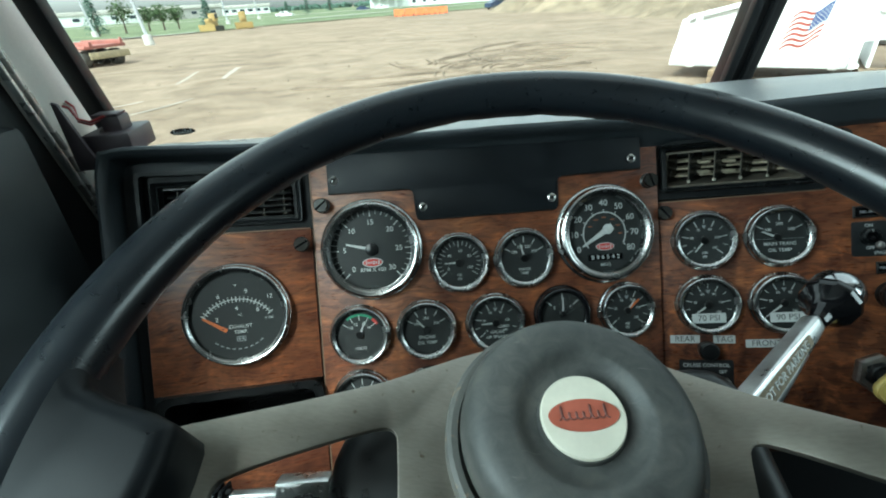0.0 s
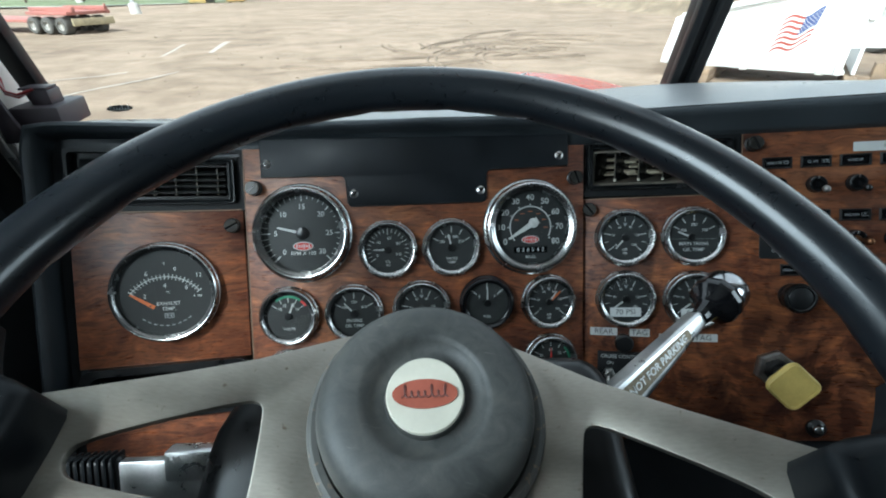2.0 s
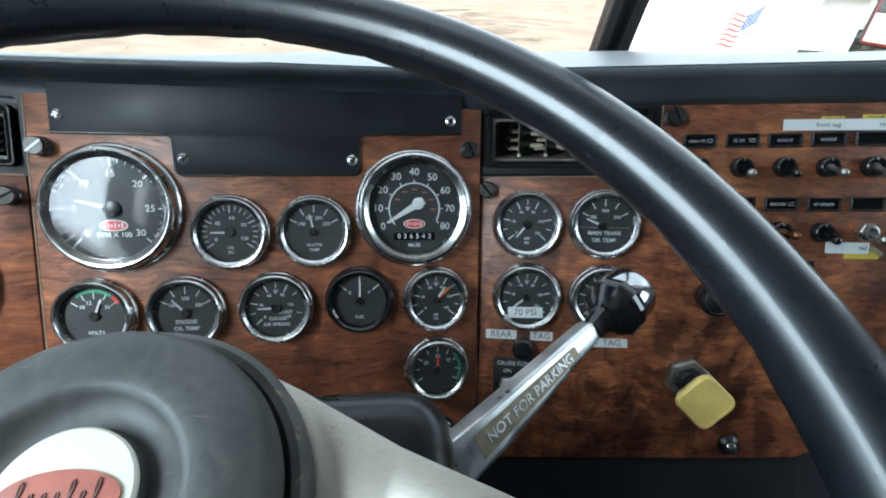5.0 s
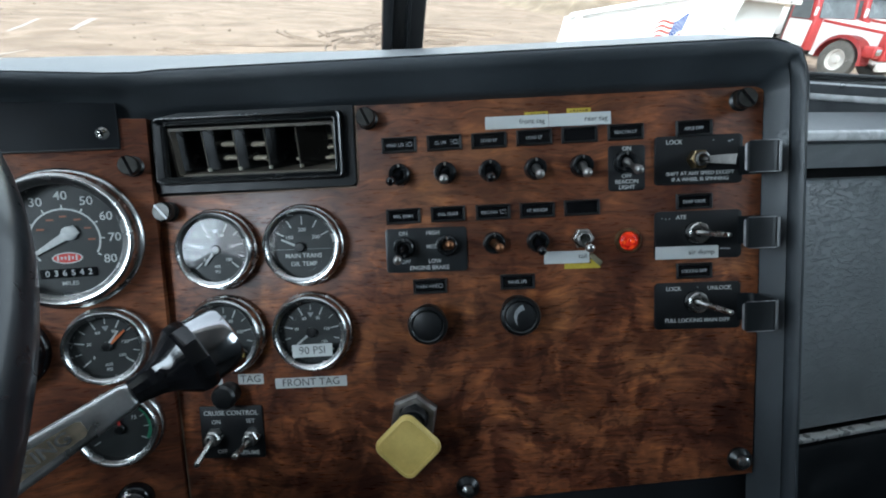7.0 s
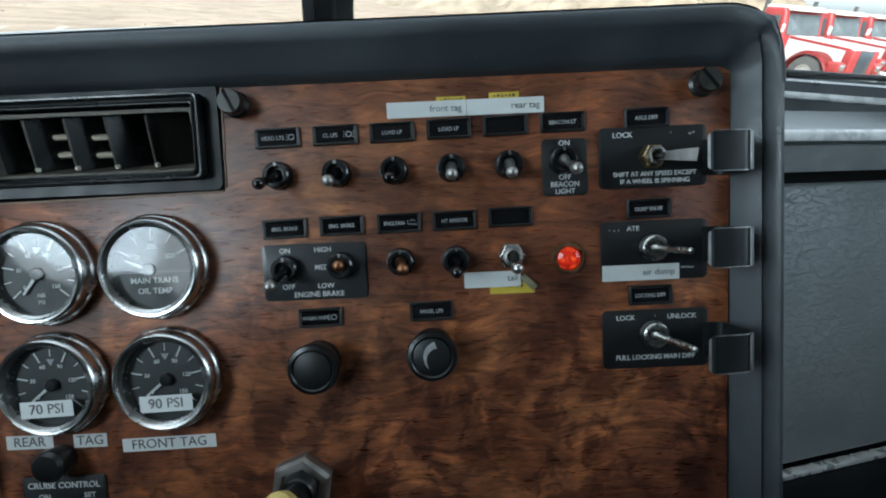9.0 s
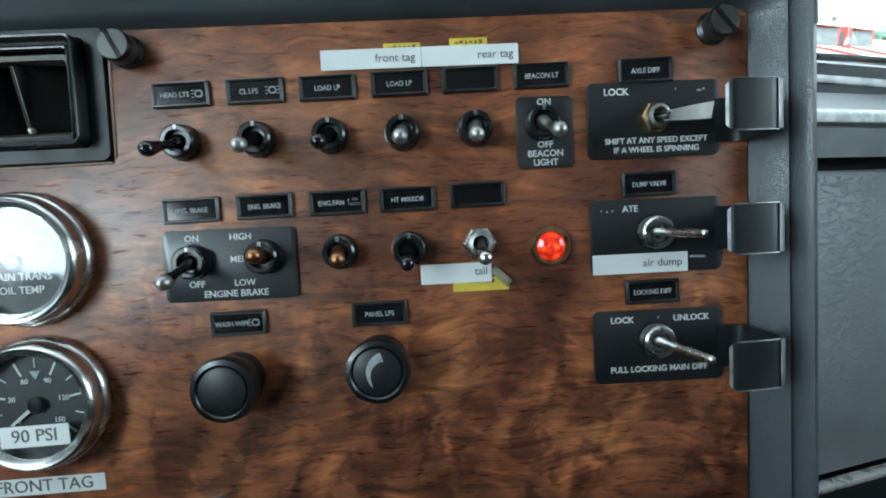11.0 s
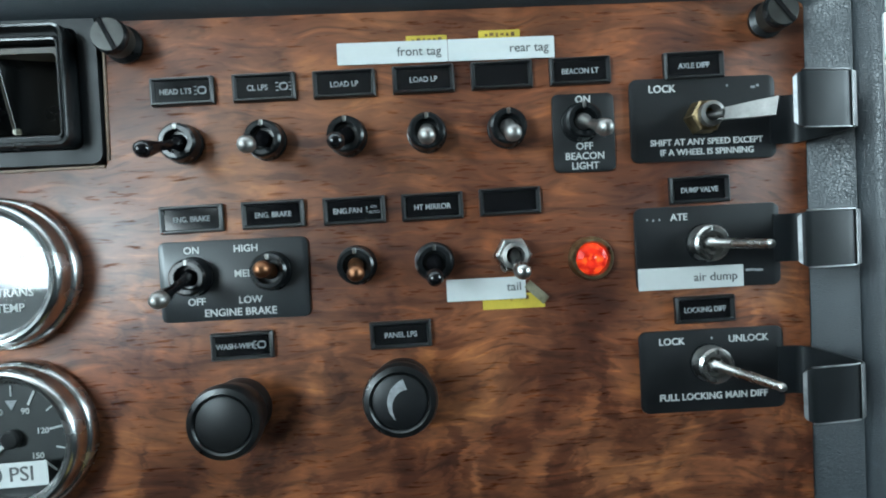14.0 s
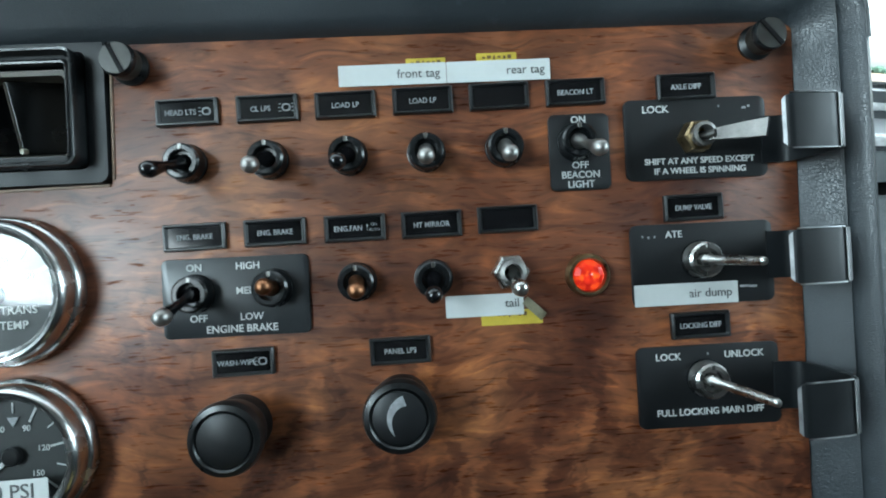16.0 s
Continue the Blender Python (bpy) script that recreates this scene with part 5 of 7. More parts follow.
# blanking cover over the centre panel
cover = thing("blanking_cover", on(CENTRE, 0, 0, 0.0002), "satin black stepped metal blanking cover on the panel", "cover")
part("plate", slab([(-0.1045, 0.0330), (-0.0290, 0.0335), (-0.0262, 0.0320), (-0.0250, 0.0295), (-0.0235, 0.0080), (-0.0220, 0.0050), (-0.0190, 0.0035), (0.1080, 0.0055), (0.1115, 0.0070), (0.1130, 0.0100), (0.1132, 0.0330), (0.1145, 0.0360), (0.1170, 0.0370),
                    (0.1945, 0.0395), (0.1945, 0.0705), (-0.1045, 0.0690)], 0, 0.0022, 0.0007), COVERBLACK, cover)
for (x0, y0), (x1, y1) in (((-0.1040, 0.0336), (-0.0290, 0.0341)), ((-0.0240, 0.0300), (-0.0228, 0.0070)), ((-0.0190, 0.0042), (0.1080, 0.0062)), ((0.1124, 0.0100), (0.1126, 0.0330)), ((0.1170, 0.0376), (0.1940, 0.0401))):
    part("flange", box((math.hypot(x1 - x0, y1 - y0), 0.0012, 0.0012), (0, 0, 0), 0.0004, 1), BLACK, cover, "folded black flange", pose((x0 + x1) / 2, (y0 + y1) / 2, 0.0026, 0, 0, math.degrees(math.atan2(y1 - y0, x1 - x0))))
for x, y in ((-0.0986, 0.0459), (-0.0168, 0.0163), (0.1068, 0.0176), (0.1853, 0.0500)):
    cross_screw(CENTRE, x, y, 0.0025)


def dome_screw(panel, x, y):
    s = thing("dome_screw", on(panel, x, y, 0.0001), "chromed domed screw in a black cup washer", "screw", "lower screws")
    part("cup", lathe([(0.0085, 0), (0.0085, 0.002), (0.0055, 0.005), (0.004, 0.005)], 20), BLACK, s)
    part("head", lathe([(0.0048, 0.0045), (0.0042, 0.0070), (0.0022, 0.0084), (0, 0.0086)], 18), CHROME, s)


for x, y in ((0.2142, -0.2165), (0.4108, -0.1985), (0.0134, -0.2335)):
    dome_screw(RIGHT, x, y)


# ---- air vents ----
def vent(panel, x, y, w, h, vanes, label, fins, deep=0.0):
    tilt = pose(0, 0, -0.005, 0 if deep else 15, 0, 0)
    v = thing("air_vent", on(panel, x, y, -deep), label, "air vent", "dashboard vents")
    part("surround", frame_ring(round_rect(w, h, 0.004), round_rect(w - 0.014, h - 0.011, 0.003), -0.004, 0.002, -0.001), GUARDBLACK, v)
    if deep:
        part("shroud", frame_ring(round_rect(w + 0.004, h + 0.004, 0.004), round_rect(w - 0.002, h - 0.002, 0.004), 0.0, deep, -0.003), GUARDBLACK, v, "black recess wall round the vent")
    b = bmesh.new()
    loops = [[b.verts.new((px, py, pz)) for px, py in round_rect(w - dw, h - dw * 0.8, 0.004 - k * 0.0004)] for k, (dw, pz) in enumerate(((0.015, 0.001), (0.0152, 0.0080), (0.0160, 0.0086), (0.0180, 0.0084), (0.0225, 0.0040), (0.0250, 0.0048), (0.0265, 0.0046), (0.0272, 0.0010)))]
    for p, q in zip(loops, loops[1:]):
        for k in range(len(p)):
            b.faces.new((p[k], p[(k + 1) % len(p)], q[(k + 1) % len(p)], q[k]))
    part("bezel", b, GUARDBLACK if deep else FRAMEBLACK, v, "black plastic bezel", smooth=40)
    part("inner_frame", frame_ring(round_rect(w - 0.0275, h - 0.0225, 0.002), round_rect(w - 0.0315, h - 0.0265, 0.0015), 0.0005, 0.003, -0.040), BLACK if deep else DUSTY, v, "dusty inner frame", tilt)
    part("duct", box((w - 0.03, h - 0.026, 0.002), (0, 0, -0.041)), GLOSSY, v, "dark duct behind the vanes")
    iw, ih = w - 0.033, h - 0.028
    for k in range(vanes):
        px = -iw / 2 + iw * (k + 0.5) / vanes - (0 if deep else 0.0065)
        va = part("vane", box((0.0013, ih, 0.026), (0, 0, 0), 0.0004, 1), FRAMEBLACK, v, m=tilt @ pose(px, 0, -0.012, 0, 4 if deep else -40, 0))
        part("front_edge", box((0.0010, ih * 0.96, 0.0006), (0, 0, 0.0132)), DUSTY, va, "dusty worn front edge")
        part("pivot", box((0.0026, 0.0026, 0.0026), (0, -ih / 2 + 0.0016, 0.0125), 0.0006, 1), DUSTY if deep else IVORY, va, "pale plastic pivot")
    for k in range(4):
        part("louvre", box((iw, 0.0022, 0.010), (0, 0, 0), 0.0004, 1), BLACK if deep else TABGREY, v, "dusty louvre behind the vanes", pose(0, -ih / 2 + ih * (k + 0.5) / 4, -0.030, 20, 0, 0))
    for px, py in fins:
        part("tab", box((0.011, 0.0030, 0.008), (0, 0, 0), 0.001, 1), TABGREY, v, m=tilt @ pose(px - 0.006, py, -0.010))
    return v


vent(RIGHT, 0.0705, 0.0375, 0.1470, 0.0575, 5, "black rectangular air vent with upright vanes", ((-0.016, 0.004), (-0.016, -0.006), (0.006, 0.003), (0.006, -0.007)))
lv = vent(LEFT, -0.0745, 0.0310, 0.1440, 0.0545, 6, "black rectangular air vent with crossed vanes", (), 0.012)
for k in range(4):
    part("cross_vane", box((0.108, 0.0016, 0.012), (0, 0, 0), 0.0003, 1), VANEGREY, lv, m=pose(0, -0.0085 + 0.0058 * k, -0.008, 18, 0, 0))


# ---- legend plates ----
LEGENDS = [(0.1751, 0.0354, "HEAD LTS"), (0.2066, 0.0357, "CL LPS"), (0.2377, 0.0358, "LOAD LP"), (0.2688, 0.0364, "LOAD LP"), (0.2998, 0.0368, ""), (0.3311, 0.0373, "BEACON LT"),
           (0.1758, -0.0143, "ENG. BRAKE"), (0.2074, -0.0139, "ENG. BRAKE"), (0.2391, -0.0138, "ENG.FAN"), (0.2699, -0.0137, "HT MIRROR"), (0.3008, -0.0131, ""),
           (0.3770, 0.0377, "AXLE DIFF"), (0.3774, -0.0119, "DUMP VALVE"), (0.3778, -0.0602, "LOCKING DIFF"), (0.1926, -0.0649, "WASH-WIPE"), (0.2549, -0.0638, "PANEL LPS")]
b = bmesh.new()
loops = [[b.verts.new((x, y, z)) for x, y in round_rect(w, h, 0.0005, n=2)] for w, h, z in ((0.0244, 0.0109, 0), (0.0243, 0.0108, 0.0014), (0.0231, 0.0098, 0.0022), (0.0222, 0.0090, 0.0022), (0.0208, 0.0077, 0.0007))]
for p, q in zip(loops, loops[1:]):
    for k in range(len(p)):
        b.faces.new((p[k], p[(k + 1) % len(p)], q[(k + 1) % len(p)], q[k]))
FRAME_ME = mesh_of("frame", b, 20)
FRAME_ME.materials.append(LEGENDBLACK)
PLATE_ME = mesh_of("plate", box((0.0214, 0.0082, 0.0004), (0, 0, 0.0007)))
PLATE_ME.materials.append(GLOSSY)
for x, y, txt in LEGENDS:
    p = thing("legend_plate", on(RIGHT, x, y, 0.0001, 0.8), ("black framed legend plate reading %s" % txt) if txt else "blank black framed legend plate", "label", "legend plates")
    part("frame", FRAME_ME, LEGENDBLACK, p)
    part("plate", PLATE_ME, GLOSSY, p)
    if txt:
        icon = txt in ("HEAD LTS", "CL LPS", "WASH-WIPE", "ENG.FAN")
        part("printed_letters", letters(txt, 0.0030, -0.0026 if icon else 0, -0.0002, 0.00105, bold=0.00004, squeeze=0.92 if len(txt) < 10 else 0.86), GREYINK, p)
        if txt == "ENG.FAN":
            part("symbol", write([("!", 0.0034, 0.0050, 0), ("ON", 0.0016, 0.0077, 0.0010), ("AUTO", 0.0016, 0.0078, -0.0011)], z=0.00105), GREYINK, p)
        elif icon:
            b = frame_ring(round_rect(0.0034, 0.0030, 0.0012), round_rect(0.0024, 0.0020, 0.0008), 0.0009, 0.0012)
            for yy in (-0.0011, 0, 0.0011):
                box((0.0011, 0.0003, 0.0003), (-0.0025, yy * 1.3, 0.00105), bm=b)
                if txt == "CL LPS":
                    box((0.0011, 0.0003, 0.0003), (0.0025, yy * 1.3, 0.00105), bm=b)
            part("symbol", b, GREYINK, p, m=pose(0.0076, 0, 0))


# ---- toggle switches ----
def toggle(x, y, dx, dy, dz, lever_mat, tip_mat, label, collar_mat=BLACK, hexed=False, panel=RIGHT, r=0.0071, tip_r=0.0032, flat=False):
    s = thing("toggle_switch", on(panel, x, y, 0.0012), label, "switch", "toggle switches")
    part("collar", lathe([(r * 1.05, 0), (r * 1.05, 0.002), (r, 0.0028), (r, 0.0052), (r * 0.88, 0.0060), (r * 0.66, 0.0060), (r * 0.60, 0.0035), (0, 0.0030)], 6 if hexed else 24), FRAMEBLACK if collar_mat is BLACK else collar_mat, s, smooth=20 if hexed else 35)
    if not hexed:
        part("keyway", box((0.0016, 0.0022, 0.0012), (0, r * 0.80, 0.0056), 0.0003, 1), LEVERGREY, s, "small keyway tab")
        part("washer", lathe([(r * 1.10, -0.0006), (r * 1.10, 0.0006), (r * 1.0, 0.0008)], 24), FRAMEBLACK, s)
    if hexed:
        part("bushing", lathe([(r * 0.72, 0.003), (r * 0.72, 0.0085), (r * 0.5, 0.009), (r * 0.45, 0.005)], 20), NUTSTEEL, s)
    d = Vector((dx, dy, dz))
    n = d.length
    m = Matrix.Translation((0, 0, 0.003)) @ d.to_track_quat("Z", "Y").to_matrix().to_4x4()
    if flat:
        b = lathe([(0.0018, 0), (0.0019, n * 0.3)], 12)
        blade = slab([(-0.0021, n * 0.22), (0.0021, n * 0.22), (0.0030, n * 0.7), (0.0033, n), (-0.0033, n), (-0.0030, n * 0.7)], -0.0007, 0.0007, 0.0004)
        bmesh.ops.transform(blade, matrix=Matrix.Rotation(radians(90), 4, "X") , verts=blade.verts)
        joined(b, blade)
        bmesh.ops.transform(b, matrix=Matrix.Rotation(radians(0), 4, "Z"), verts=b.verts)
        part("lever", b, LEVERGREY, s, m=m)
        return s
    part("lever", lathe([(0.0032, -0.001), (0.0030, 0.002), (0.0017, 0.0045), (0.0019, n * 0.5), (tip_r * 0.92, n - tip_r * 1.6)], 16), lever_mat, s, m=m)
    part("tip", lathe([(tip_r * 0.92, n - tip_r * 1.6), (tip_r, n - tip_r), (tip_r * 0.8, n - tip_r * 0.4), (tip_r * 0.4, n - tip_r * 0.1), (0, n)], 16), tip_mat, s, m=m)
    return s


BK = "black toggle switch with a black lever"
SV = "black toggle switch with a bright metal lever tip"
toggle(0.1745, 0.0148, -0.0045, -0.0065, 0.0195, GLOSSY, GLOSSY, BK)
toggle(0.2066, 0.0148, -0.0008, -0.0064, 0.0195, GLOSSY, NUTSTEEL, SV)
toggle(0.2380, 0.0150, -0.0012, -0.0068, 0.0195, GLOSSY, GLOSSY, BK)
toggle(0.2692, 0.0150, -0.0002, -0.0060, 0.0195, NUTSTEEL, NUTSTEEL, SV)
toggle(0.3008, 0.0155, -0.0014, -0.0070, 0.0195, NUTSTEEL, NUTSTEEL, SV)
toggle(0.2392, -0.0354, 0.0026, -0.0026, 0.0180, BRONZE, BRONZE, "black toggle switch with a bronze-coloured tip")
toggle(0.2697, -0.0356, -0.0003, -0.0060, 0.0185, GLOSSY, GLOSSY, BK)
toggle(0.3005, -0.0345, 0.0004, -0.0062, 0.0190, STEEL, STEEL, "bright metal toggle switch with a hexagon nut", STEEL, True)


def plate(x0, y0, x1, y1, label, lines, corner=0.0025, t=0.0011, material=SATIN):
    w, h = x1 - x0, y1 - y0
    p = thing("switch_plate", on(RIGHT, (x0 + x1) / 2, (y0 + y1) / 2, 0.0001), label, "switch plate", "switch plates")
    part("plate", slab(round_rect(w, h, corner), 0, t, 0.0003), material, p)
    if lines:
        part("printed_letters", write([(w, h_ * 0.94, u, v) for w, h_, u, v in lines], z=t + 0.0001, bold=0.00005), INK, p)
    return p


plate(0.1622, -0.0545, 0.2200, -0.0230, "dark grey engine brake switch plate", [("ON", 0.0042, -0.0160, 0.0120), ("HIGH", 0.0042, 0.0050, 0.0120), ("MED", 0.0042, 0.0040, 0.0022), ("OFF", 0.0042, -0.0150, -0.0082), ("LOW", 0.0042, 0.0058, -0.0082), ("ENGINE BRAKE", 0.0044, 0.0018, -0.0128)], material=GREYPLATE)
toggle(0.1754, -0.0368, -0.0030, -0.0078, 0.0195, GLOSSY, NUTSTEEL, SV)
toggle(0.2060, -0.0360, 0.0028, 0.0018, 0.0180, BRONZE, BRONZE, "black toggle switch with a bronze-coloured tip")
plate(0.3192, -0.0028, 0.3440, 0.0283, "black beacon light switch plate", [("ON", 0.0042, 0, 0.0130), ("OFF", 0.0042, 0, -0.0055), ("BEACON", 0.0042, 0, -0.0094), ("LIGHT", 0.0042, 0, -0.0133)])
toggle(0.3302, 0.0165, 0.0030, -0.0075, 0.0190, NUTSTEEL, NUTSTEEL, SV)
plate(0.0158, -0.1903, 0.0636, -0.1502, "black cruise control switch plate", [("CRUISE CONTROL", 0.0053, 0, 0.0148), ("ON", 0.0046, -0.0115, 0.0080), ("SET", 0.0046, 0.0145, 0.0085), ("OFF", 0.0046, -0.0085, -0.0150), ("RESUME", 0.0046, 0.0120, -0.0160)], 0.001)
toggle(0.0268, -0.1728, -0.0048, -0.0125, 0.018, STEEL, STEEL, "bright cruise control toggle switch with a hexagon nut", STEEL, True, tip_r=0.0023, r=0.006)
toggle(0.0552, -0.1730, -0.0036, -0.0045, 0.021, STEEL, STEEL, "bright cruise control toggle switch with a hexagon nut", STEEL, True, tip_r=0.0023, r=0.006)
# differential and dump switches with bent guards
GUARDS = [(0.0163, "black axle lock switch plate with a bent metal guard", [("LOCK", 0.0044, -0.0165, 0.0122), ("SHIFT AT ANY SPEED EXCEPT", 0.0037, 0.0010, -0.0092), ("IF A WHEEL IS SPINNING", 0.0037, 0.0010, -0.0132)], 0.0),
          (-0.0350, "black dump valve switch plate with a bent metal guard", [("ATE", 0.0042, -0.0115, 0.0122)], 0.0),
          (-0.0850, "black differential lock switch plate with a bent metal guard", [("LOCK", 0.0042, -0.0165, 0.0122), ("UNLOCK", 0.0042, 0.0150, 0.0122), ("FULL LOCKING MAIN DIFF", 0.0040, 0.0000, -0.0105)], 0.0)]
for k, (gy, lab, lines, _) in enumerate(GUARDS):
    p = plate(0.3505, gy - 0.0166, 0.4095, gy + 0.0166, lab, lines, 0.003)
    cy = (-0.0018, 0.0021, -0.0015)[k]
    # a tongue of the plate, bent up and folded back over the lever
    path = [(0.0270, 0.0007), (0.0330, 0.0008), (0.0362, 0.0016), (0.0380, 0.0040), (0.0385, 0.0080), (0.0388, 0.0230), (0.0384, 0.0252), (0.0370, 0.0276), (0.0345, 0.0292), (0.0310, 0.0300), (0.0178, 0.0311), (0.0162, 0.0309), (0.0150, 0.0303), (0.0143, 0.0294)]

    def ribbon(points, hh, lift=0.0, thick=0.0009, round_end=True):
        b = bmesh.new()
        cols = []
        for i, (px, pz) in enumerate(points):
            left = len(points) - 1 - i
            hw = hh * ((0.80, 0.92, 0.98, 1.0)[min(left, 3)] if round_end else 1.0)
            q, r = Vector(points[max(i - 1, 0)]), Vector(points[min(i + 1, len(points) - 1)])
            nrm = Vector(((r - q).y, -(r - q).x)).normalized() * lift
            cols.append([b.verts.new((px + nrm.x, cy + yy, pz + nrm.y)) for yy in (hw, hw * 0.94, -hw * 0.94, -hw)])
        for c1, c2 in zip(cols, cols[1:]):
            for n in range(3):
                b.faces.new((c1[n], c1[n + 1], c2[n + 1], c2[n]))
        bmesh.ops.recalc_face_normals(b, faces=b.faces)
        bmesh.ops.solidify(b, geom=b.faces[:], thickness=thick)
        return b
    g = part("guard", ribbon(path, 0.0096), GUARDBLACK, p, "bent black metal switch guard", smooth=50)
    part("worn_edge", ribbon(path[5:9], 0.0094, 0.0007, 0.0004, False), GUARDWORN, g, "bend worn to bright metal", smooth=50)
    part("worn_edge", ribbon(path[12:], 0.0094, 0.0007, 0.0004), GUARDWORN, g, "lip worn to bright metal", smooth=50)
    for sg in (1, -1):
        part("worn_edge", tube([(px, cy + sg * 0.0097, pz) for px, pz in path[8:12]], 0.00035, 6), GUARDWORN, g, "edge worn to bright metal")
    # print worn down to flecks
    b = bmesh.new()
    for fx, fy, fw in (((0.010, 0.0128, 0.0006), (0.0205, 0.0118, 0.0016), (0.0225, 0.0124, 0.0010)), ((-0.0245, 0.0118, 0.0006), (-0.0220, 0.0114, 0.0007), (-0.0195, 0.0116, 0.0006), (0.0170, -0.0102, 0.0040), (0.0205, -0.0104, 0.0030)), ((0.0, 0.0130, 0.0006),))[k]:
        box((fw, 0.0009, 0.0002), (fx, fy, 0.0012), bm=b)
    tagged(part("worn_print", b, GREYINK, p), "", "", "", "stuff")
toggle(0.3788, 0.0163, 0.0125, -0.0026, 0.0222, STEEL, STEEL, "flat bright metal lever switch in a brass nut", BRASS, True, flat=True, r=0.0066)
toggle(0.3787, -0.0335, 0.0095, -0.0006, 0.0225, STEEL, STEEL, "bright metal toggle switch", STEEL, False, tip_r=0.0017)
toggle(0.3785, -0.0819, 0.0108, -0.0026, 0.0240, STEEL, STEEL, "bright metal toggle switch", STEEL, False, tip_r=0.0017)


# ---- tape labels ----
def tape(panel, x0, y0, x1, y1, label, words=(), material=TAPE, z=0.0001, turn=0.0):
    w, h = x1 - x0, y1 - y0
    p = thing("tape_label", on(panel, (x0 + x1) / 2, (y0 + y1) / 2, z, turn), label, "label", "tape labels")
    part("tape", slab(round_rect(w, h, 0.0004), 0, 0.0002), material, p)
    if words:
        part("printed_letters", write(words, z=0.00028), DARKINK, p)
    if material is YELLOWTAPE:
        b = bmesh.new()
        for k, long in enumerate((0.0011, 0.0016, 0.0008, 0.0013, 0.0010, 0.0015)):
            box((long, 0.0008 + 0.0004 * (k % 3), 0.0002), (-0.0052 + 0.0021 * k, h / 2 - 0.0019 + 0.0002 * (k % 2), 0.0003), bm=b)
        part("print_bars", b, BROWNINK, p, "faded brown worn print")


tape(RIGHT, 0.2627, 0.0455, 0.2788, 0.0537, "yellow tape strip partly under a white label", (), YELLOWTAPE)
tape(RIGHT, 0.2915, 0.0462, 0.3079, 0.0548, "yellow tape strip partly under a white label", (), YELLOWTAPE)
tape(RIGHT, 0.2355, 0.0431, 0.2789, 0.0516, "white tape label reading front tag", [("front tag", 0.0050, 0.0105, 0.0)], z=0.0006)
tape(RIGHT, 0.2791, 0.0431, 0.3213, 0.0516, "white tape label reading rear tag", [("rear tag", 0.0050, 0.0110, 0.0)], z=0.0006)
tape(RIGHT, 0.2882, -0.0560, 0.3132, -0.0500, "yellow tape strip under a white label", (), YELLOWTAPE)
tape(RIGHT, 0.2740, -0.0520, 0.3056, -0.0432, "white tape label reading tail", [("tail", 0.0050, 0.0112, 0.0004)], z=0.0006)
curl_pts = [(0.0, 0.0, 0.0), (0.0022, -0.0022, 0.0012), (0.0050, -0.0050, 0.0034), (0.0066, -0.0066, 0.0030), (0.0072, -0.0072, 0.0010)]
b = bmesh.new()
edge = [[b.verts.new((x + k * 0.0012, y + k * 0.0014, z)) for k in (-1, 1)] for x, y, z in curl_pts]
for e, f in zip(edge, edge[1:]):
    b.faces.new((e[0], e[1], f[1], f[0]))
bmesh.ops.solidify(b, geom=b.faces[:], thickness=0.00015)
solid("tape_curl", b, CLEARTAPE, on(RIGHT, 0.3062, -0.0462, 0.0008), "curled end of clear tape peeling off a label", "tape", smooth=60)
tape(RIGHT, 0.3509, -0.0516, 0.3938, -0.0428, "white tape label reading air dump", [("air dump", 0.0050, 0.0100, 0.0)], z=0.0014)
tape(RIGHT, 0.0748, -0.1374, 0.1283, -0.1297, "white tape label reading FRONT TAG", [("FRONT TAG", 0.0078, 0, 0)], turn=1.2)
tape(RIGHT, 0.0086, -0.1338, 0.0352, -0.1258, "white tape label reading REAR", [("REAR", 0.0078, 0, 0)])
tape(RIGHT, 0.0470, -0.1340, 0.0661, -0.1262, "white tape label reading TAG", [("TAG", 0.0078, 0, 0)])


# ---- knobs, lamp and park brake ----
def dash_knob(x, y, label, crescent):
    k = thing("rotary_knob", on(RIGHT, x, y, 0.0001), label, "knob", "rotary knobs")
    part("body", lathe([(0.0118, 0), (0.0118, 0.003), (0.0112, 0.005), (0.0122, 0.007), (0.0135, 0.0125), (0.0139, 0.0150), (0.0131, 0.0172), (0.0112, 0.0178), (0.0105, 0.0172), (0.0102, 0.0164)], 48), BLACK, k)
    part("cap", lathe([(0.0102, 0.0162), (0.0100, 0.0170), (0.0092, 0.0175), (0, 0.0177)], 40), SATIN, k)
    if crescent:
        arcs = [(112 + 118 * k / 12, 0.0040 * (1 - k / 12) ** 0.75) for k in range(13)]
        pts = [(0.0088 * math.cos(radians(q)), 0.0088 * math.sin(radians(q))) for q, _ in arcs]
        pts += [((0.0088 - w) * math.cos(radians(q)), (0.0088 - w) * math.sin(radians(q))) for q, w in arcs[-2::-1]]
        part("crescent", slab(pts, 0.0176, 0.0179), GREYINK, k, "pale grey dimmer crescent", pose(0.0042, 0, 0, 0, 0, -4))


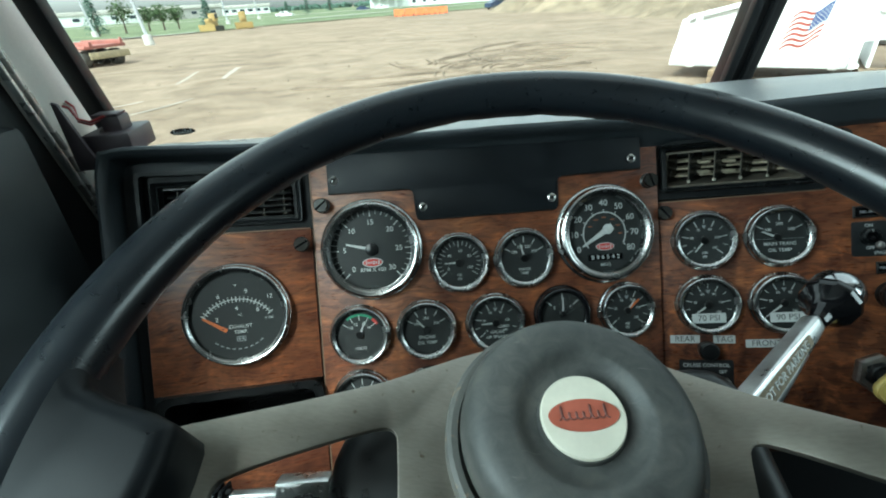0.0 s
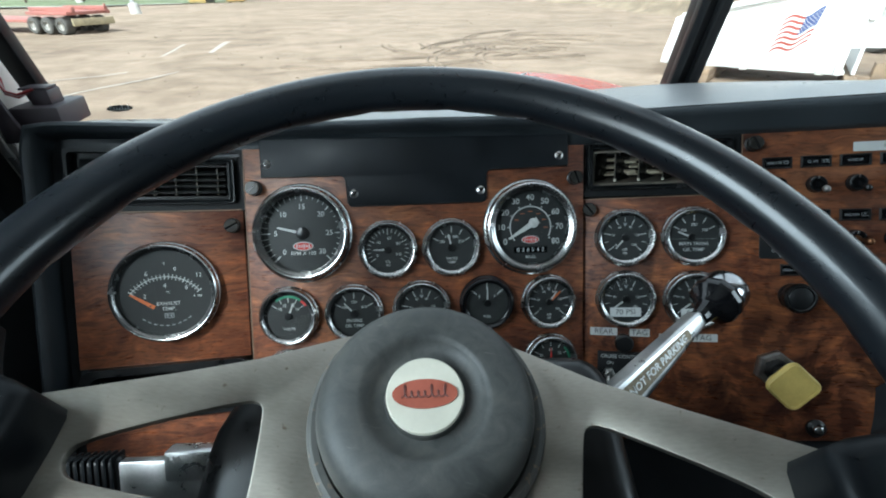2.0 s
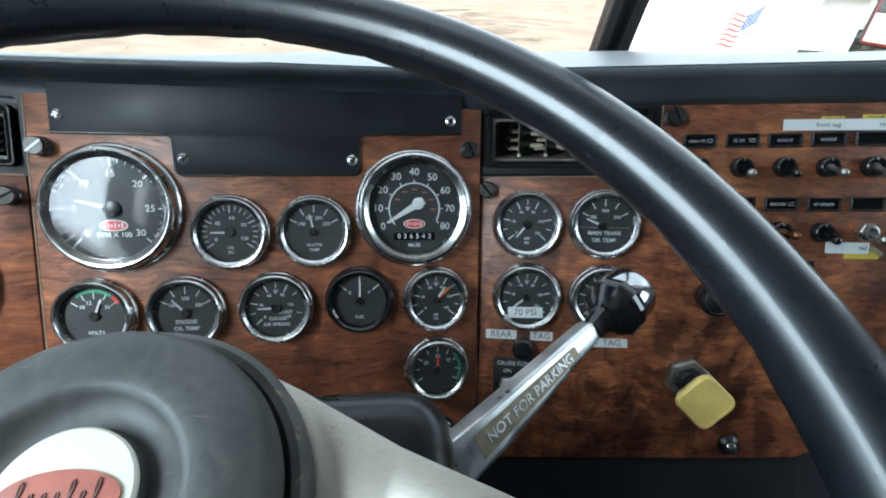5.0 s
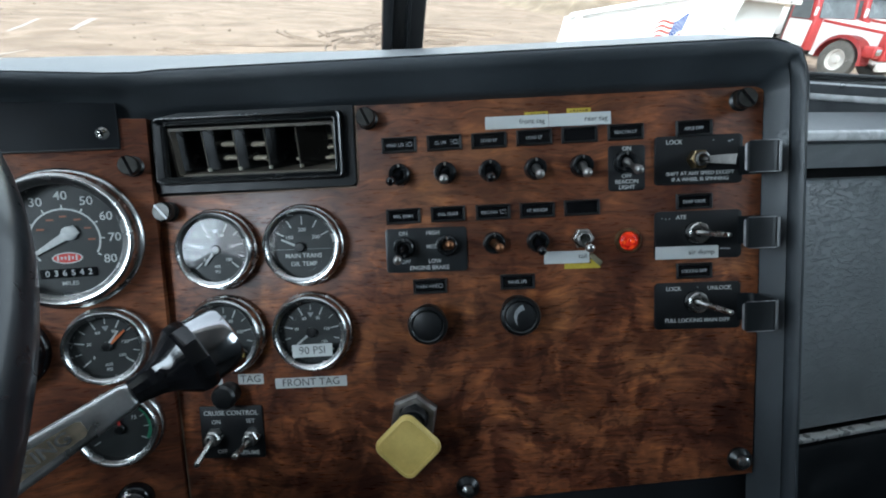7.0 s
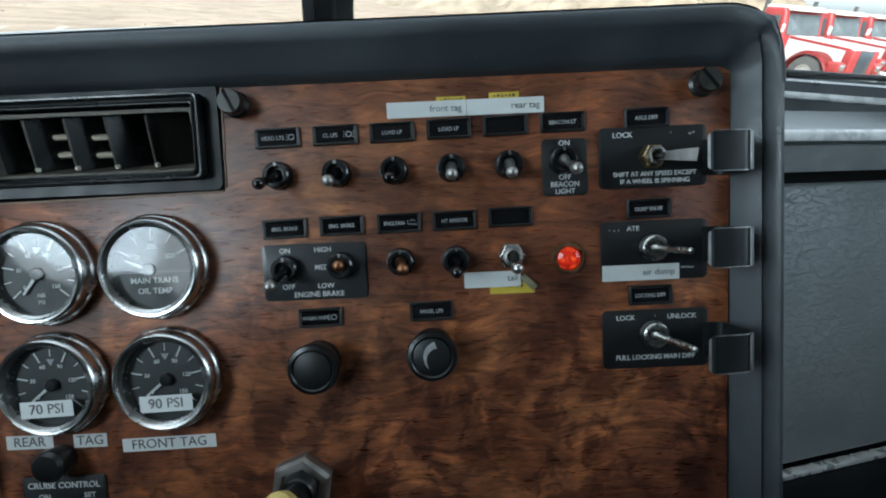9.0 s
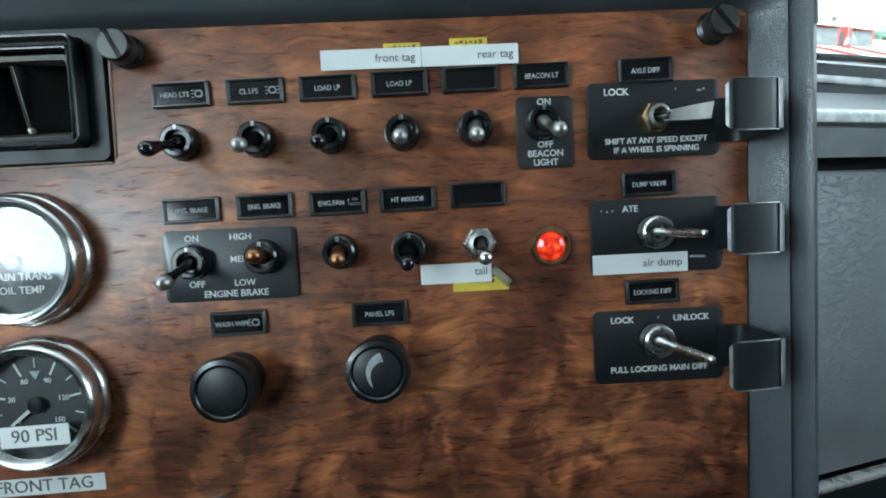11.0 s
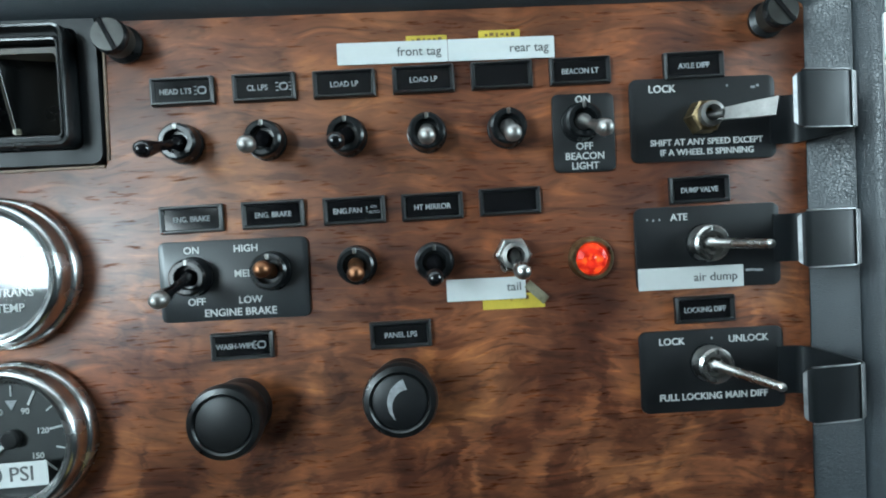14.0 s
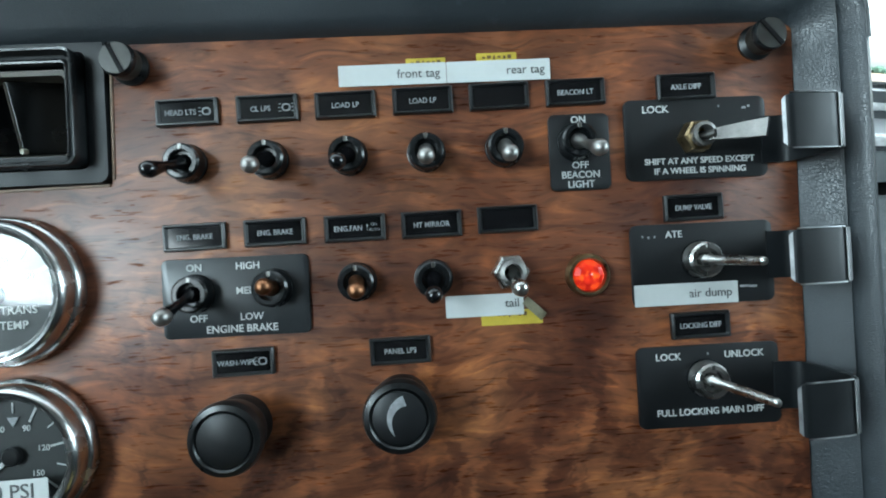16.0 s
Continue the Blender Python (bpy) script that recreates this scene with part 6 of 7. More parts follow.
dash_knob(0.1908, -0.0896, "round black wiper knob", False)
dash_knob(0.2546, -0.0852, "round black dimmer knob with a pale crescent", True)
lamp = thing("warning_lamp", on(RIGHT, 0.3320, -0.0374, 0.0001), "small lit red warning lamp in a brass ring", "warning lamp")
part("ring", lathe([(0.0088, 0), (0.0088, 0.0028), (0.0080, 0.0042), (0.0068, 0.0042), (0.0064, 0.002)], 32), BRASS, lamp)
part("lens", lathe([(0.0066, 0.002), (0.0062, 0.0036), (0.0040, 0.0046), (0.0015, 0.0042), (0, 0.0048)], 10), REDLENS, lamp, "faceted glowing red lens", smooth=0)
park = thing("parking_brake_knob", on(RIGHT, 0.1770, -0.1600, 0.0001), "yellow square parking brake knob on a hexagon nut", "knob")
part("nut", lathe([(0.0180, 0), (0.0180, 0.006), (0.0165, 0.0085), (0.0120, 0.0085), (0.0112, 0.006)], 6), NUTSTEEL, park, "large hexagon nut", pose(0, 0, 0, 0, 0, 20), smooth=20)
part("boss", lathe([(0.0108, 0.004), (0.0105, 0.013), (0.0090, 0.015), (0.0065, 0.015), (0.0062, 0.040)], 28), BLACK, park, m=pose(0, 0, 0))
b = slab(round_rect(0.0345, 0.0345, 0.007, n=5), 0.0, 0.0115, 0.003, seg=3)
for v in b.verts:
    if v.co.z < 0.001:
        v.co.x *= 0.80
        v.co.y *= 0.80
part("knob", b, YELLOW, park, "yellow square plastic knob", pose(-0.0005, -0.004, 0.030, 0, 0, 45))
b = frame_ring(round_rect(0.0310, 0.0310, 0.0060, n=5), round_rect(0.0275, 0.0275, 0.0045, n=5), 0.0108, 0.0123, 0.0110)
part("raised_rim", b, YELLOW, park, "", pose(-0.0005, -0.004, 0.030, 0, 0, 45))
push = thing("push_button", on(RIGHT, 0.0405, -0.1395, 0.0001), "round black push button above the cruise plate", "button")
part("button", lathe([(0.0080, 0), (0.0080, 0.004), (0.0088, 0.006), (0.0090, 0.011), (0.0074, 0.0130), (0, 0.0138)], 28), BLACK, push)
# ignition lock with its key
ign = thing("ignition_lock", on(CENTRE, 0.179, -0.2130, 0.0001), "black-collared ignition lock with a bunch of keys hanging in it", "ignition")
part("collar", lathe([(0.0125, 0), (0.0125, 0.005), (0.0108, 0.0075), (0.0092, 0.0082)], 28), GLOSSY, ign, "black collar")
part("barrel", lathe([(0.0094, 0.004), (0.0090, 0.0090), (0.0075, 0.0100), (0, 0.0100)], 28), CHROME, ign, "bright lock barrel")
part("key", slab(round_rect(0.0150, 0.020, 0.006, 0, -0.006), -0.0010, 0.0010, 0.0003), STEEL, ign, "steel key", pose(0, 0, 0.020, 0, 70, 20))
part("key_ring", tube([(0.011 * math.cos(2 * math.pi * k / 28), 0.011 * math.sin(2 * math.pi * k / 28), 0) for k in range(28)], 0.0008, 6, closed=True), STEEL, ign, "split ring", pose(0.001, -0.021, 0.020, 0, 60, 0))
KEYSHAPE = [(-0.0045, 0.001), (0.0045, 0.001), (0.0078, -0.005), (0.0070, -0.012), (0.0034, -0.0165), (0.0032, -0.039), (0.0008, -0.042), (-0.0012, -0.038), (-0.0004, -0.035), (-0.0016, -0.031), (-0.0006, -0.027), (-0.0020, -0.023), (-0.0032, -0.0165), (-0.0070, -0.012), (-0.0078, -0.005)]
for kx, ry, rz in ((-0.003, 18, 10), (0.003, -30, -8), (0.000, 62, 2)):
    part("hanging_key", slab(KEYSHAPE, -0.0009, 0.0009, 0.0002), STEEL, ign, "hanging steel key", pose(kx, -0.030, 0.020 + kx * 0.5, 0, ry, rz))

# ---- device on the dashboard's end, with its wires; windscreen sticker ----
DEV = pose(-0.289, 0.428, EYE - 0.103, 0, 0, 8) @ Matrix.Diagonal((0.82, 0.85, 0.90, 1))
dev = thing("dash_device", DEV, "mauve-black plastic bracket box with loose wires", "device")
part("case", box((0.048, 0.06, 0.022), (0.002, 0, 0.008), 0.003), MAUVE, dev)
part("block", box((0.020, 0.026, 0.018), (0.006, -0.004, 0.024), 0.003), MAUVE, dev)
part("top_plate", box((0.026, 0.022, 0.002), (0.002, -0.006, 0.034), 0.0006, turn=None), MAUVE, dev)
part("bracket", slab([(0, 0), (0.024, 0), (0.016, 0.022), (0.005, 0.062), (0, 0.064)], 0, 0.004, 0.001), MAUVE, dev, "thin upright bracket", pose(-0.030, -0.034, -0.012, 90, 0, 0))
for k, (mt, off) in enumerate(((WIRERED, 0.0), (WIREGREY, 0.004), (WIRERED, 0.008))):
    part("wire", tube([(-0.030, -0.02 + off, 0.046 + off * 0.4), (-0.024, -0.022 + off, 0.044), (-0.019, -0.024, 0.034 - off * 0.3), (-0.010, -0.022, 0.030 - off * 0.3), (0.004, -0.018 + off, 0.034)], 0.0013, 8), mt, dev, "loose wire")
STK = frame_matrix(screen_point(-0.255, -0.103) + Vector((0.001, -0.004, 0)), (1, 0.29, 0), (0, -RAKE, 1))
stk = thing("windscreen_sticker", STK, "small black oval sticker on the windscreen", "sticker")
b = lathe([(0.5, 0), (0.5, 0.0002), (0, 0.0002)], 40)
bmesh.ops.scale(b, vec=(0.0235, 0.0070, 1), verts=b.verts)
part("oval", b, GLOSSY, stk)
part("script", scribble(0.0180, 0.0022, 0.00042), INK, stk, m=pose(0, 0, 0.0003))


# ---- outside: the yard ----
def ground_height(x, y):
    d = math.hypot(x, y)
    z = 0.10 * noise.noise((x * 0.10, y * 0.10, 3.1)) + 0.05 * noise.noise((x * 0.45, y * 0.45, 7.7)) + 0.02 * noise.noise((x * 1.7, y * 1.7, 1.2))
    return z * min(1, max(0, (d - 5) / 8)) * (1 if d < 110 else 0.4)


b = bmesh.new()
xs = sorted({round(s * v, 3) for s in (1, -1) for v in [0, 1.5, 3, 4.5] + [6 * 1.035 ** k - 0.4 for k in range(0, 150)]})
ys = [-1500, -400, -120, -40, -15, -6, 0, 4, 7] + [8 * 1.022 ** k for k in range(0, 245)]
xs = [v for v in xs if abs(v) < 1200]
ys = [v for v in ys if v < 2500]
grid = [[b.verts.new((x, y, ground_height(x, y))) for y in ys] for x in xs]
for i in range(len(xs) - 1):
    for j in range(len(ys) - 1):
        b.faces.new((grid[i][j], grid[i + 1][j], grid[i + 1][j + 1], grid[i][j + 1]))
solid("ground", b, DIRT, Matrix.Identity(4), "pale graded dirt yard with drag marks and tyre tracks", "ground", kind="structure", smooth=180)


def strip(points, w, z, bm=None, jitter=0.0):
    """A flat ribbon along ground points."""
    bm = bm or bmesh.new()
    prev = None
    rng = random.Random(5)
    pts = []
    for (x0, y0), (x1, y1) in zip(points, points[1:]):
        n = max(2, int(math.hypot(x1 - x0, y1 - y0) / 0.6))
        pts += [(x0 + (x1 - x0) * k / n, y0 + (y1 - y0) * k / n) for k in range(n)]
    pts.append(points[-1])
    for k, (x, y) in enumerate(pts):
        x2, y2 = pts[min(k + 1, len(pts) - 1)]
        x1, y1 = pts[max(k - 1, 0)]
        l = math.hypot(x2 - x1, y2 - y1) or 1
        nx, ny = -(y2 - y1) / l, (x2 - x1) / l
        ww = w * (1 + jitter * rng.uniform(-1, 1)) / 2
        cur = [bm.verts.new((x + nx * s * ww, y + ny * s * ww, ground_height(x + nx * s * ww, y + ny * s * ww) + z)) for s in (1, -1)]
        if prev:
            bm.faces.new((prev[0], prev[1], cur[1], cur[0]))
        prev = cur
    return bm


for pts, w in (([(-9.34, 18.0), (-10.02, 21.4)], 0.09), ([(-7.95, 18.8), (-8.56, 22.3)], 0.15), ([(-10.2, 13.15), (-8.76, 14.7)], 0.08), ([(-8.4, 11.0), (-7.24, 14.7)], 0.08)):
    solid("painted_line", strip(pts, w, 0.012, jitter=0.6), LINEPAINT, Matrix.Identity(4), "worn pale parking line on the dirt", "ground marking", kind="structure")


def rut(cx, cy, r, a0, a1, wide=0.45):
    """Curved wheel ruts as low ridges of pushed-up dirt."""
    bm = bmesh.new()
    for off in (-0.9, -0.62, 0.62, 0.9):
        pts = []
        for k in range(40):
            a = radians(a0 + (a1 - a0) * k / 39)
            x, y = cx + (r + off) * math.cos(a), cy + (r + off) * math.sin(a)
            pts.append((x, y, ground_height(x, y) + 0.012))
        tube(pts, 0.04, 6, bm=bm)
    return bm


for a in ((4.4, 16.0, 3.4, 70, 200), (5.2, 17.6, 4.5, 60, 170), (3.0, 20.5, 3.8, 180, 300), (7.5, 21.0, 5.0, 120, 230), (-2.0, 21.5, 6.0, 250, 330)):
    tagged(solid("tyre_rut", rut(*a), RUT, Matrix.Identity(4), "curved tyre rut pressed into the dirt", "tyre track", kind="stuff"))
# clods of loose earth
rng = random.Random(11)
b = bmesh.new()
for k in range(260):
    y = rng.uniform(11, 40)
    x = rng.uniform(-0.7, 0.75) * y
    s = rng.uniform(0.012, 0.045) * (1 + y / 30)
    c = bmesh.new()
    bmesh.ops.create_icosphere(c, subdivisions=1, radius=s)
    for v in c.verts:
        v.co *= rng.uniform(0.7, 1.2)
        v.co.z *= 0.6
    bmesh.ops.translate(c, vec=(x, y, ground_height(x, y)), verts=c.verts)
    joined(b, c)
solid("dirt_clods", b, RUT, Matrix.Identity(4), "loose clods of pale earth over the yard", "clods", kind="stuff")

# grass beyond the yard, road, far ground
b = bmesh.new()
near = [(-150, 62), (-70, 58), (-39, 60.5), (-28.6, 68.5), (-23.9, 79.5), (7.7, 98), (40, 120), (160, 190)]
far = [(-420, 330), (-260, 330), (-160, 330), (-110, 330), (-80, 330), (30, 330), (160, 330), (420, 330)]
n_s, f_s = [b.verts.new((x, y, 0.10)) for x, y in near], [b.verts.new((x, y, 0.6)) for x, y in far]
for k in range(len(near) - 1):
    b.faces.new((n_s[k], n_s[k + 1], f_s[k + 1], f_s[k]))
solid("grass_verge", b, GRASS, Matrix.Identity(4), "mown green grass beyond the yard", "grass", kind="stuff")
b = bmesh.new()
for pts, w, z in (([(-150, 61), (-70, 57.5), (-39, 60), (-30, 66)], 1.6, 0.14), ([(-26, 92), (12, 140), (60, 170)], 5.0, 0.35), ([(-150, 150), (-40, 150), (60, 200)], 6, 0.45)):
    prev = None
    for x, y in pts:
        cur = [b.verts.new((x, y, z)), b.verts.new((x, y + w, z))]
        if prev:
            b.faces.new((prev[0], cur[0], cur[1], prev[1]))
        prev = cur
solid("road", b, ROADGREY, Matrix.Identity(4), "pale concrete road across the grass", "road", kind="structure")


def mound(cx, cy, rx, ry, h, seed, label):
    b = bmesh.new()
    n = 72
    vs = []
    for i in range(n + 1):
        row = []
        for j in range(n + 1):
            u, v = 2 * i / n - 1, 2 * j / n - 1
            d, a = math.hypot(u, v), math.atan2(v, u)
            edge = 1 + 0.16 * noise.noise((math.cos(a) * 1.6, math.sin(a) * 1.6, seed))
            body = max(0, 1 - (d / edge) ** 1.2)
            gully = abs(noise.noise((math.cos(a) * 7, math.sin(a) * 7, seed + d * 0.8)))
            z = h * body * (1 + 0.35 * noise.noise((u * 2.2 + seed, v * 2.2, 0))) - h * 0.30 * gully * min(1, 3 * body) * min(1, 2 * d) + h * 0.06 * noise.noise((u * 11, v * 11, seed)) * min(1, 4 * body)
            row.append(b.verts.new((cx + rx * u, cy + ry * v, z - 0.25)))
        vs.append(row)
    for i in range(n):
        for j in range(n):
            b.faces.new((vs[i][j], vs[i + 1][j], vs[i + 1][j + 1], vs[i][j + 1]))
    solid("dirt_pile", b, PILE, Matrix.Identity(4), label, "dirt pile", "dirt piles", smooth=60)


mound(31, 47, 15, 14, 8.5, 1.3, "large pile of pale excavated earth")
mound(27, 73, 19, 20, 9.5, 4.1, "large pile of pale excavated earth with gullied sides")
mound(20.5, 40, 5, 7, 1.4, 8.8, "low spill of earth at the foot of the piles")
mound(50, 58, 19, 16, 9.0, 2.2, "large pile of pale excavated earth")


def wheel_bm(r, w, seg=28):
    return lathe([(r * 0.55, -w / 2), (r * 0.86, -w / 2), (r * 0.97, -w * 0.42), (r, -w * 0.3), (r, w * 0.3), (r * 0.97, w * 0.42), (r * 0.86, w / 2), (r * 0.55, w / 2), (r * 0.55, -w / 2)], seg)


def road_wheel(parent, r, w, m, rim_mat=WHITEPAINT):
    t = part("wheel", wheel_bm(r, w), TYRE, parent, "dusty black tyre", m)
    part("rim", lathe([(r * 0.57, -w * 0.35), (r * 0.57, w * 0.44), (r * 0.50, w * 0.46), (r * 0.46, w * 0.2), (r * 0.2, w * 0.22), (r * 0.17, w * 0.42), (0, w * 0.44)], 24), rim_mat, t, "painted steel rim")


# white dump body on timbers, with a painted flag
BED = frame_matrix((6.2, 12.75, 0.32), (4.1, -3.0, 0), (0, 0, 1))   # x along its side, y up, z towards the cab
bed = thing("dump_body", BED, "detached white steel dump truck body resting on timbers", "dump body")
side = [(0.0, 0.02), (0.10, 0.0), (3.75, 0.0), (3.80, 0.55), (4.05, 0.58), (4.08, 1.40), (3.96, 1.80), (3.4, 1.88), (0.32, 1.12), (0.22, 1.00), (0.10, 0.62), (0.02, 0.30)]
part("side_wall", slab(side, -0.06, 0.0, 0.02), WHITEPAINT, bed, "white painted side wall")
part("side_wall", slab(side, -2.3, -2.24, 0.02), WHITEPAINT, bed, "white painted side wall")
part("front_panel", slab([(3.95, 0.55), (5.00, 0.60), (5.00, 1.66), (3.95, 1.76)], -0.40, -0.34, 0.02), DUSTYWHITE, bed, "recessed white front panel")
part("floor", box((3.8, 0.08, 2.3), (1.95, 0.05, -1.15), 0.01), WHITEPAINT, bed)
part("front_wall", box((0.08, 1.7, 2.3), (4.0, 0.88, -1.15), 0.02), WHITEPAINT, bed)
part("tailgate", box((0.07, 1.05, 2.3), (0.12, 0.55, -1.15), 0.02, turn=pose(0, 0, 0, 0, 0, -8)), WHITEPAINT, bed)
part("top_rail", box((3.2, 0.12, 0.12), (1.86, 1.47, 0.02), 0.03, turn=pose(0, 0, 0, 0, 0, 13.1)), WHITEPAINT, bed, "square top rail")
guard = part("canopy", box((1.75, 0.10, 2.3), (4.38, 1.76, -1.08), 0.02, turn=pose(0, 0, 0, 0, 0, -2)), CONCRETE, bed, "dusty cab guard plate")
for k in range(6):
    part("rivet", lathe([(0.022, 0), (0.018, 0.012), (0, 0.016)], 10), TYRE, guard, "", pose(3.70 + 0.27 * k, 1.783 - 0.009 * k, 0.075))
part("guard_brace", box((0.12, 0.70, 0.12), (4.02, 1.45, 0.04), 0.04, 3, turn=pose(0, 0, 0, 0, 0, -14)), WHITEPAINT, bed, "white brace under the guard")
# the shade beneath the rail, put in as a grey strip
part("rail_shadow_strip", box((3.15, 0.035, 0.03), (1.88, 1.37, 0.02), 0.008, turn=pose(0, 0, 0, 0, 0, 13.1)), CONCRETE, bed, "grey strip painted as the top rail's shadow")
for px in (0.55, 3.72):
    part("stake", box((0.14, 1.15 + 0.2 * (px > 2), 0.10), (px, 0.58 + 0.1 * (px > 2), 0.05), 0.02), WHITEPAINT, bed, "upright side stake")
for px in (0.5, 1.9, 3.4):
    part("hinge_lug", box((0.16, 0.07, 0.09), (px, 0.02, 0.05), 0.01), CONCRETE, bed)


def flag():
    base = lambda u, v: (u * 0.80 + 0.14 * v, v * 0.60 + 0.05 * math.sin(u * 8.0) + 0.20 * u, 0.0)
    fl = part("painted_flag", slab([(-0.001, -0.001), (0.001, -0.001), (0, 0.001)], 0, 0.0005), WHITEPAINT, bed, "wind-blown flag painted on the side", pose(2.30, 0.36, 0.006) @ Matrix.Diagonal((0.86, 1.20, 1, 1)))
    for k in range(7):
        b = bmesh.new()
        prev = None
        for i in range(25):
            u = i / 24 * (1.0 if k > 3 - 1 else 0.58)
            w0, w1 = 1 - (k * 2) / 13, 1 - (k * 2 + 1) / 13
            cur = [b.verts.new(base(u, w0)), b.verts.new(base(u, w1))]
            if prev:
                b.faces.new((prev[0], prev[1], cur[1], cur[0]))
            prev = cur
        part("stripe", b, FLAGRED, fl, "red stripe")
    b = bmesh.new()
    prev = None
    for i in range(13):
        u = 0.58 + 0.42 * i / 12
        cur = [b.verts.new((*base(u, 1.0)[:2], 0.008)), b.verts.new((*base(u, 6 / 13)[:2], 0.008))]
        if prev:
            b.faces.new((prev[0], prev[1], cur[1], cur[0]))
        prev = cur
    part("canton", b, FLAGBLUE, fl, "blue field")
    b = bmesh.new()
    for i in range(6):
        for j in range(5):
            u, v = 0.62 + 0.066 * i, 0.52 + 0.095 * j
            x, y, _ = base(u, v)
            lathe([(0.012, 0), (0, 0.001)], 5, bm=b, m=pose(x, y, 0.014))
    part("stars", b, WHITEPAINT, fl)


flag()
for k, (x, y, a, l) in enumerate(((7.0, 11.9, 50, 2.6), (9.2, 10.2, 52, 2.6))):
    for j in range(2):
        solid("timber", box((l, 0.24, 0.16), (0, 0, 0.08 + 0.16 * j), 0.01), TIMBER, pose(x + 0.6, y + 0.7, 0, 0, 0, a), "weathered timber baulk under the dump body", "timber", "timber baulks")
for x, y, a, l in ((8.6, 9.8, -34, 4.2), (10.4, 8.9, -38, 3.0), (9.9, 9.7, -25, 2.0)):
    solid("timber", box((l, 0.22, 0.14), (0, 0, 0.07), 0.01), TIMBER, pose(x, y, 0, 0, 0, a), "weathered timber lying on the ground", "timber", "timber baulks")
for x, y, h in ((9.55, 10.15, 0.34), (9.75, 9.95, 0.62), (10.05, 9.75, 0.36)):
    solid("stacked_block", box((0.34, 0.34, h), (0, 0, h / 2), 0.02), TIMBER, pose(x + 0.15, y + 0.25, 0, 0, 0, -36), "rough brown cribbing block by the dump body", "block", "cribbing blocks")


def old_truck(m, label):
    """A bonneted truck, heading along +x, its front axle at the origin."""
    t = thing("parked_truck", m @ Matrix.Diagonal((0.88, 0.88, 0.88, 1)), label, "truck", "parked trucks")
    b = slab([(-1.40, 0.62), (1.05, 0.62), (1.12, 1.05), (1.10, 1.62), (-1.10, 1.82), (-1.40, 1.82)], -0.62, 0.62, 0.10, seg=3)
    bmesh.ops.rotate(b, matrix=Matrix.Rotation(radians(90), 3, "X"), verts=b.verts)
    part("bonnet", b, DUSTYWHITE, t, "white bonnet")
    for s in (1, -1):
        b = bmesh.new()
        cols = []
        for k in range(13):
            a = radians(-8 + 190 * k / 12)
            cols.append([b.verts.new((0.78 * math.cos(a), s * 0.60, 0.66 + 0.76 * math.sin(a))), b.verts.new((0.82 * math.cos(a), s * 1.14, 0.66 + 0.78 * math.sin(a))), b.verts.new((0.78 * math.cos(a), s * 1.18, 0.62 + 0.70 * math.sin(a)))])
        for p, q in zip(cols, cols[1:]):
            for i in range(2):
                b.faces.new((p[i], p[i + 1], q[i + 1], q[i]))
        bmesh.ops.solidify(b, geom=b.faces[:], thickness=0.03)
        part("fender", b, REDPAINT, t, "rounded red front fender", smooth=60)
        part("lamp_housing", box((0.42, 0.34, 0.36), (0.92, s * 0.92, 1.00), 0.06, 3), REDPAINT, t)
        hl = part("headlight", box((0.05, 0.24, 0.20), (1.14, s * 0.92, 1.02), 0.03, 2), CHROME, t, "rectangular headlight")
        road_wheel(t, 0.63, 0.32, pose(0, s * 0.98, 0.63, -90 * s, 0, 0), CONCRETE)
        part("mirror", box((0.05, 0.14, 0.28), (-1.27, s * 1.24, 2.05), 0.03), DUSTYWHITE, t, "white door mirror")
        part("bonnet_stripe", slab([(-1.35, 1.72), (1.0, 1.53), (1.0, 1.62), (-1.35, 1.81)], 0, 0.02), REDPAINT, t, "red bonnet side stripe", pose(0, s * 0.625 + (0.02 if s < 0 else 0), 0, 90, 0, 0))
    part("nose_shell", box((0.34, 1.30, 0.86), (0.98, 0, 1.16), 0.07, 3), REDPAINT, t, "red radiator shell")
    part("grille", box((0.06, 0.66, 0.74), (1.14, 0, 1.20), 0.02), DARKGLASS, t, "dark mesh grille")
    part("bumper", box((0.18, 1.7, 0.26), (1.26, 0, 0.58), 0.04), CONCRETE, t, "scuffed pale front bumper")
    part("roof_visor", box((0.3, 1.7, 0.06), (-1.45, 0, 2.66), 0.02), DUSTYWHITE, t)
    b = slab([(-2.50, 0.75), (-1.37, 0.75), (-1.37, 1.75), (-1.58, 2.62), (-1.72, 2.74), (-2.40, 2.74), (-2.50, 2.62)], -1.0, 1.0, 0.08, seg=3)
    bmesh.ops.rotate(b, matrix=Matrix.Rotation(radians(90), 3, "X"), verts=b.verts)
    cabp = part("cab", b, REDPAINT, t, "red cab")
    part("roof", box((0.92, 1.95, 0.12), (-2.02, 0, 2.74), 0.05), DUSTYWHITE, t, "white roof")
    part("windscreen", slab([(-0.86, 0), (0.86, 0), (0.80, 0.72), (-0.80, 0.72)], 0, 0.02), CABGLASS, cabp, "dusty windscreen", frame_matrix((-1.375, 0, 1.84), (0, 1, 0), (-0.26, 0, 1)))
    for s in (1, -1):
        d = part("door", slab([(-2.38, 0.85), (-1.50, 0.85), (-1.47, 1.72), (-1.67, 1.76), (-2.38, 1.76)], 0, 0.03), DUSTYWHITE, cabp, "white door", pose(0, 1.03 if s > 0 else -1.0, 0, 90, 0, 0))
        part("side_window", slab([(-2.34, 1.80), (-1.55, 1.80), (-1.70, 2.46), (-2.34, 2.46)], 0, 0.02), CABGLASS, cabp, "dusty side window", pose(0, s * 1.045, 0, 90, 0, 0))
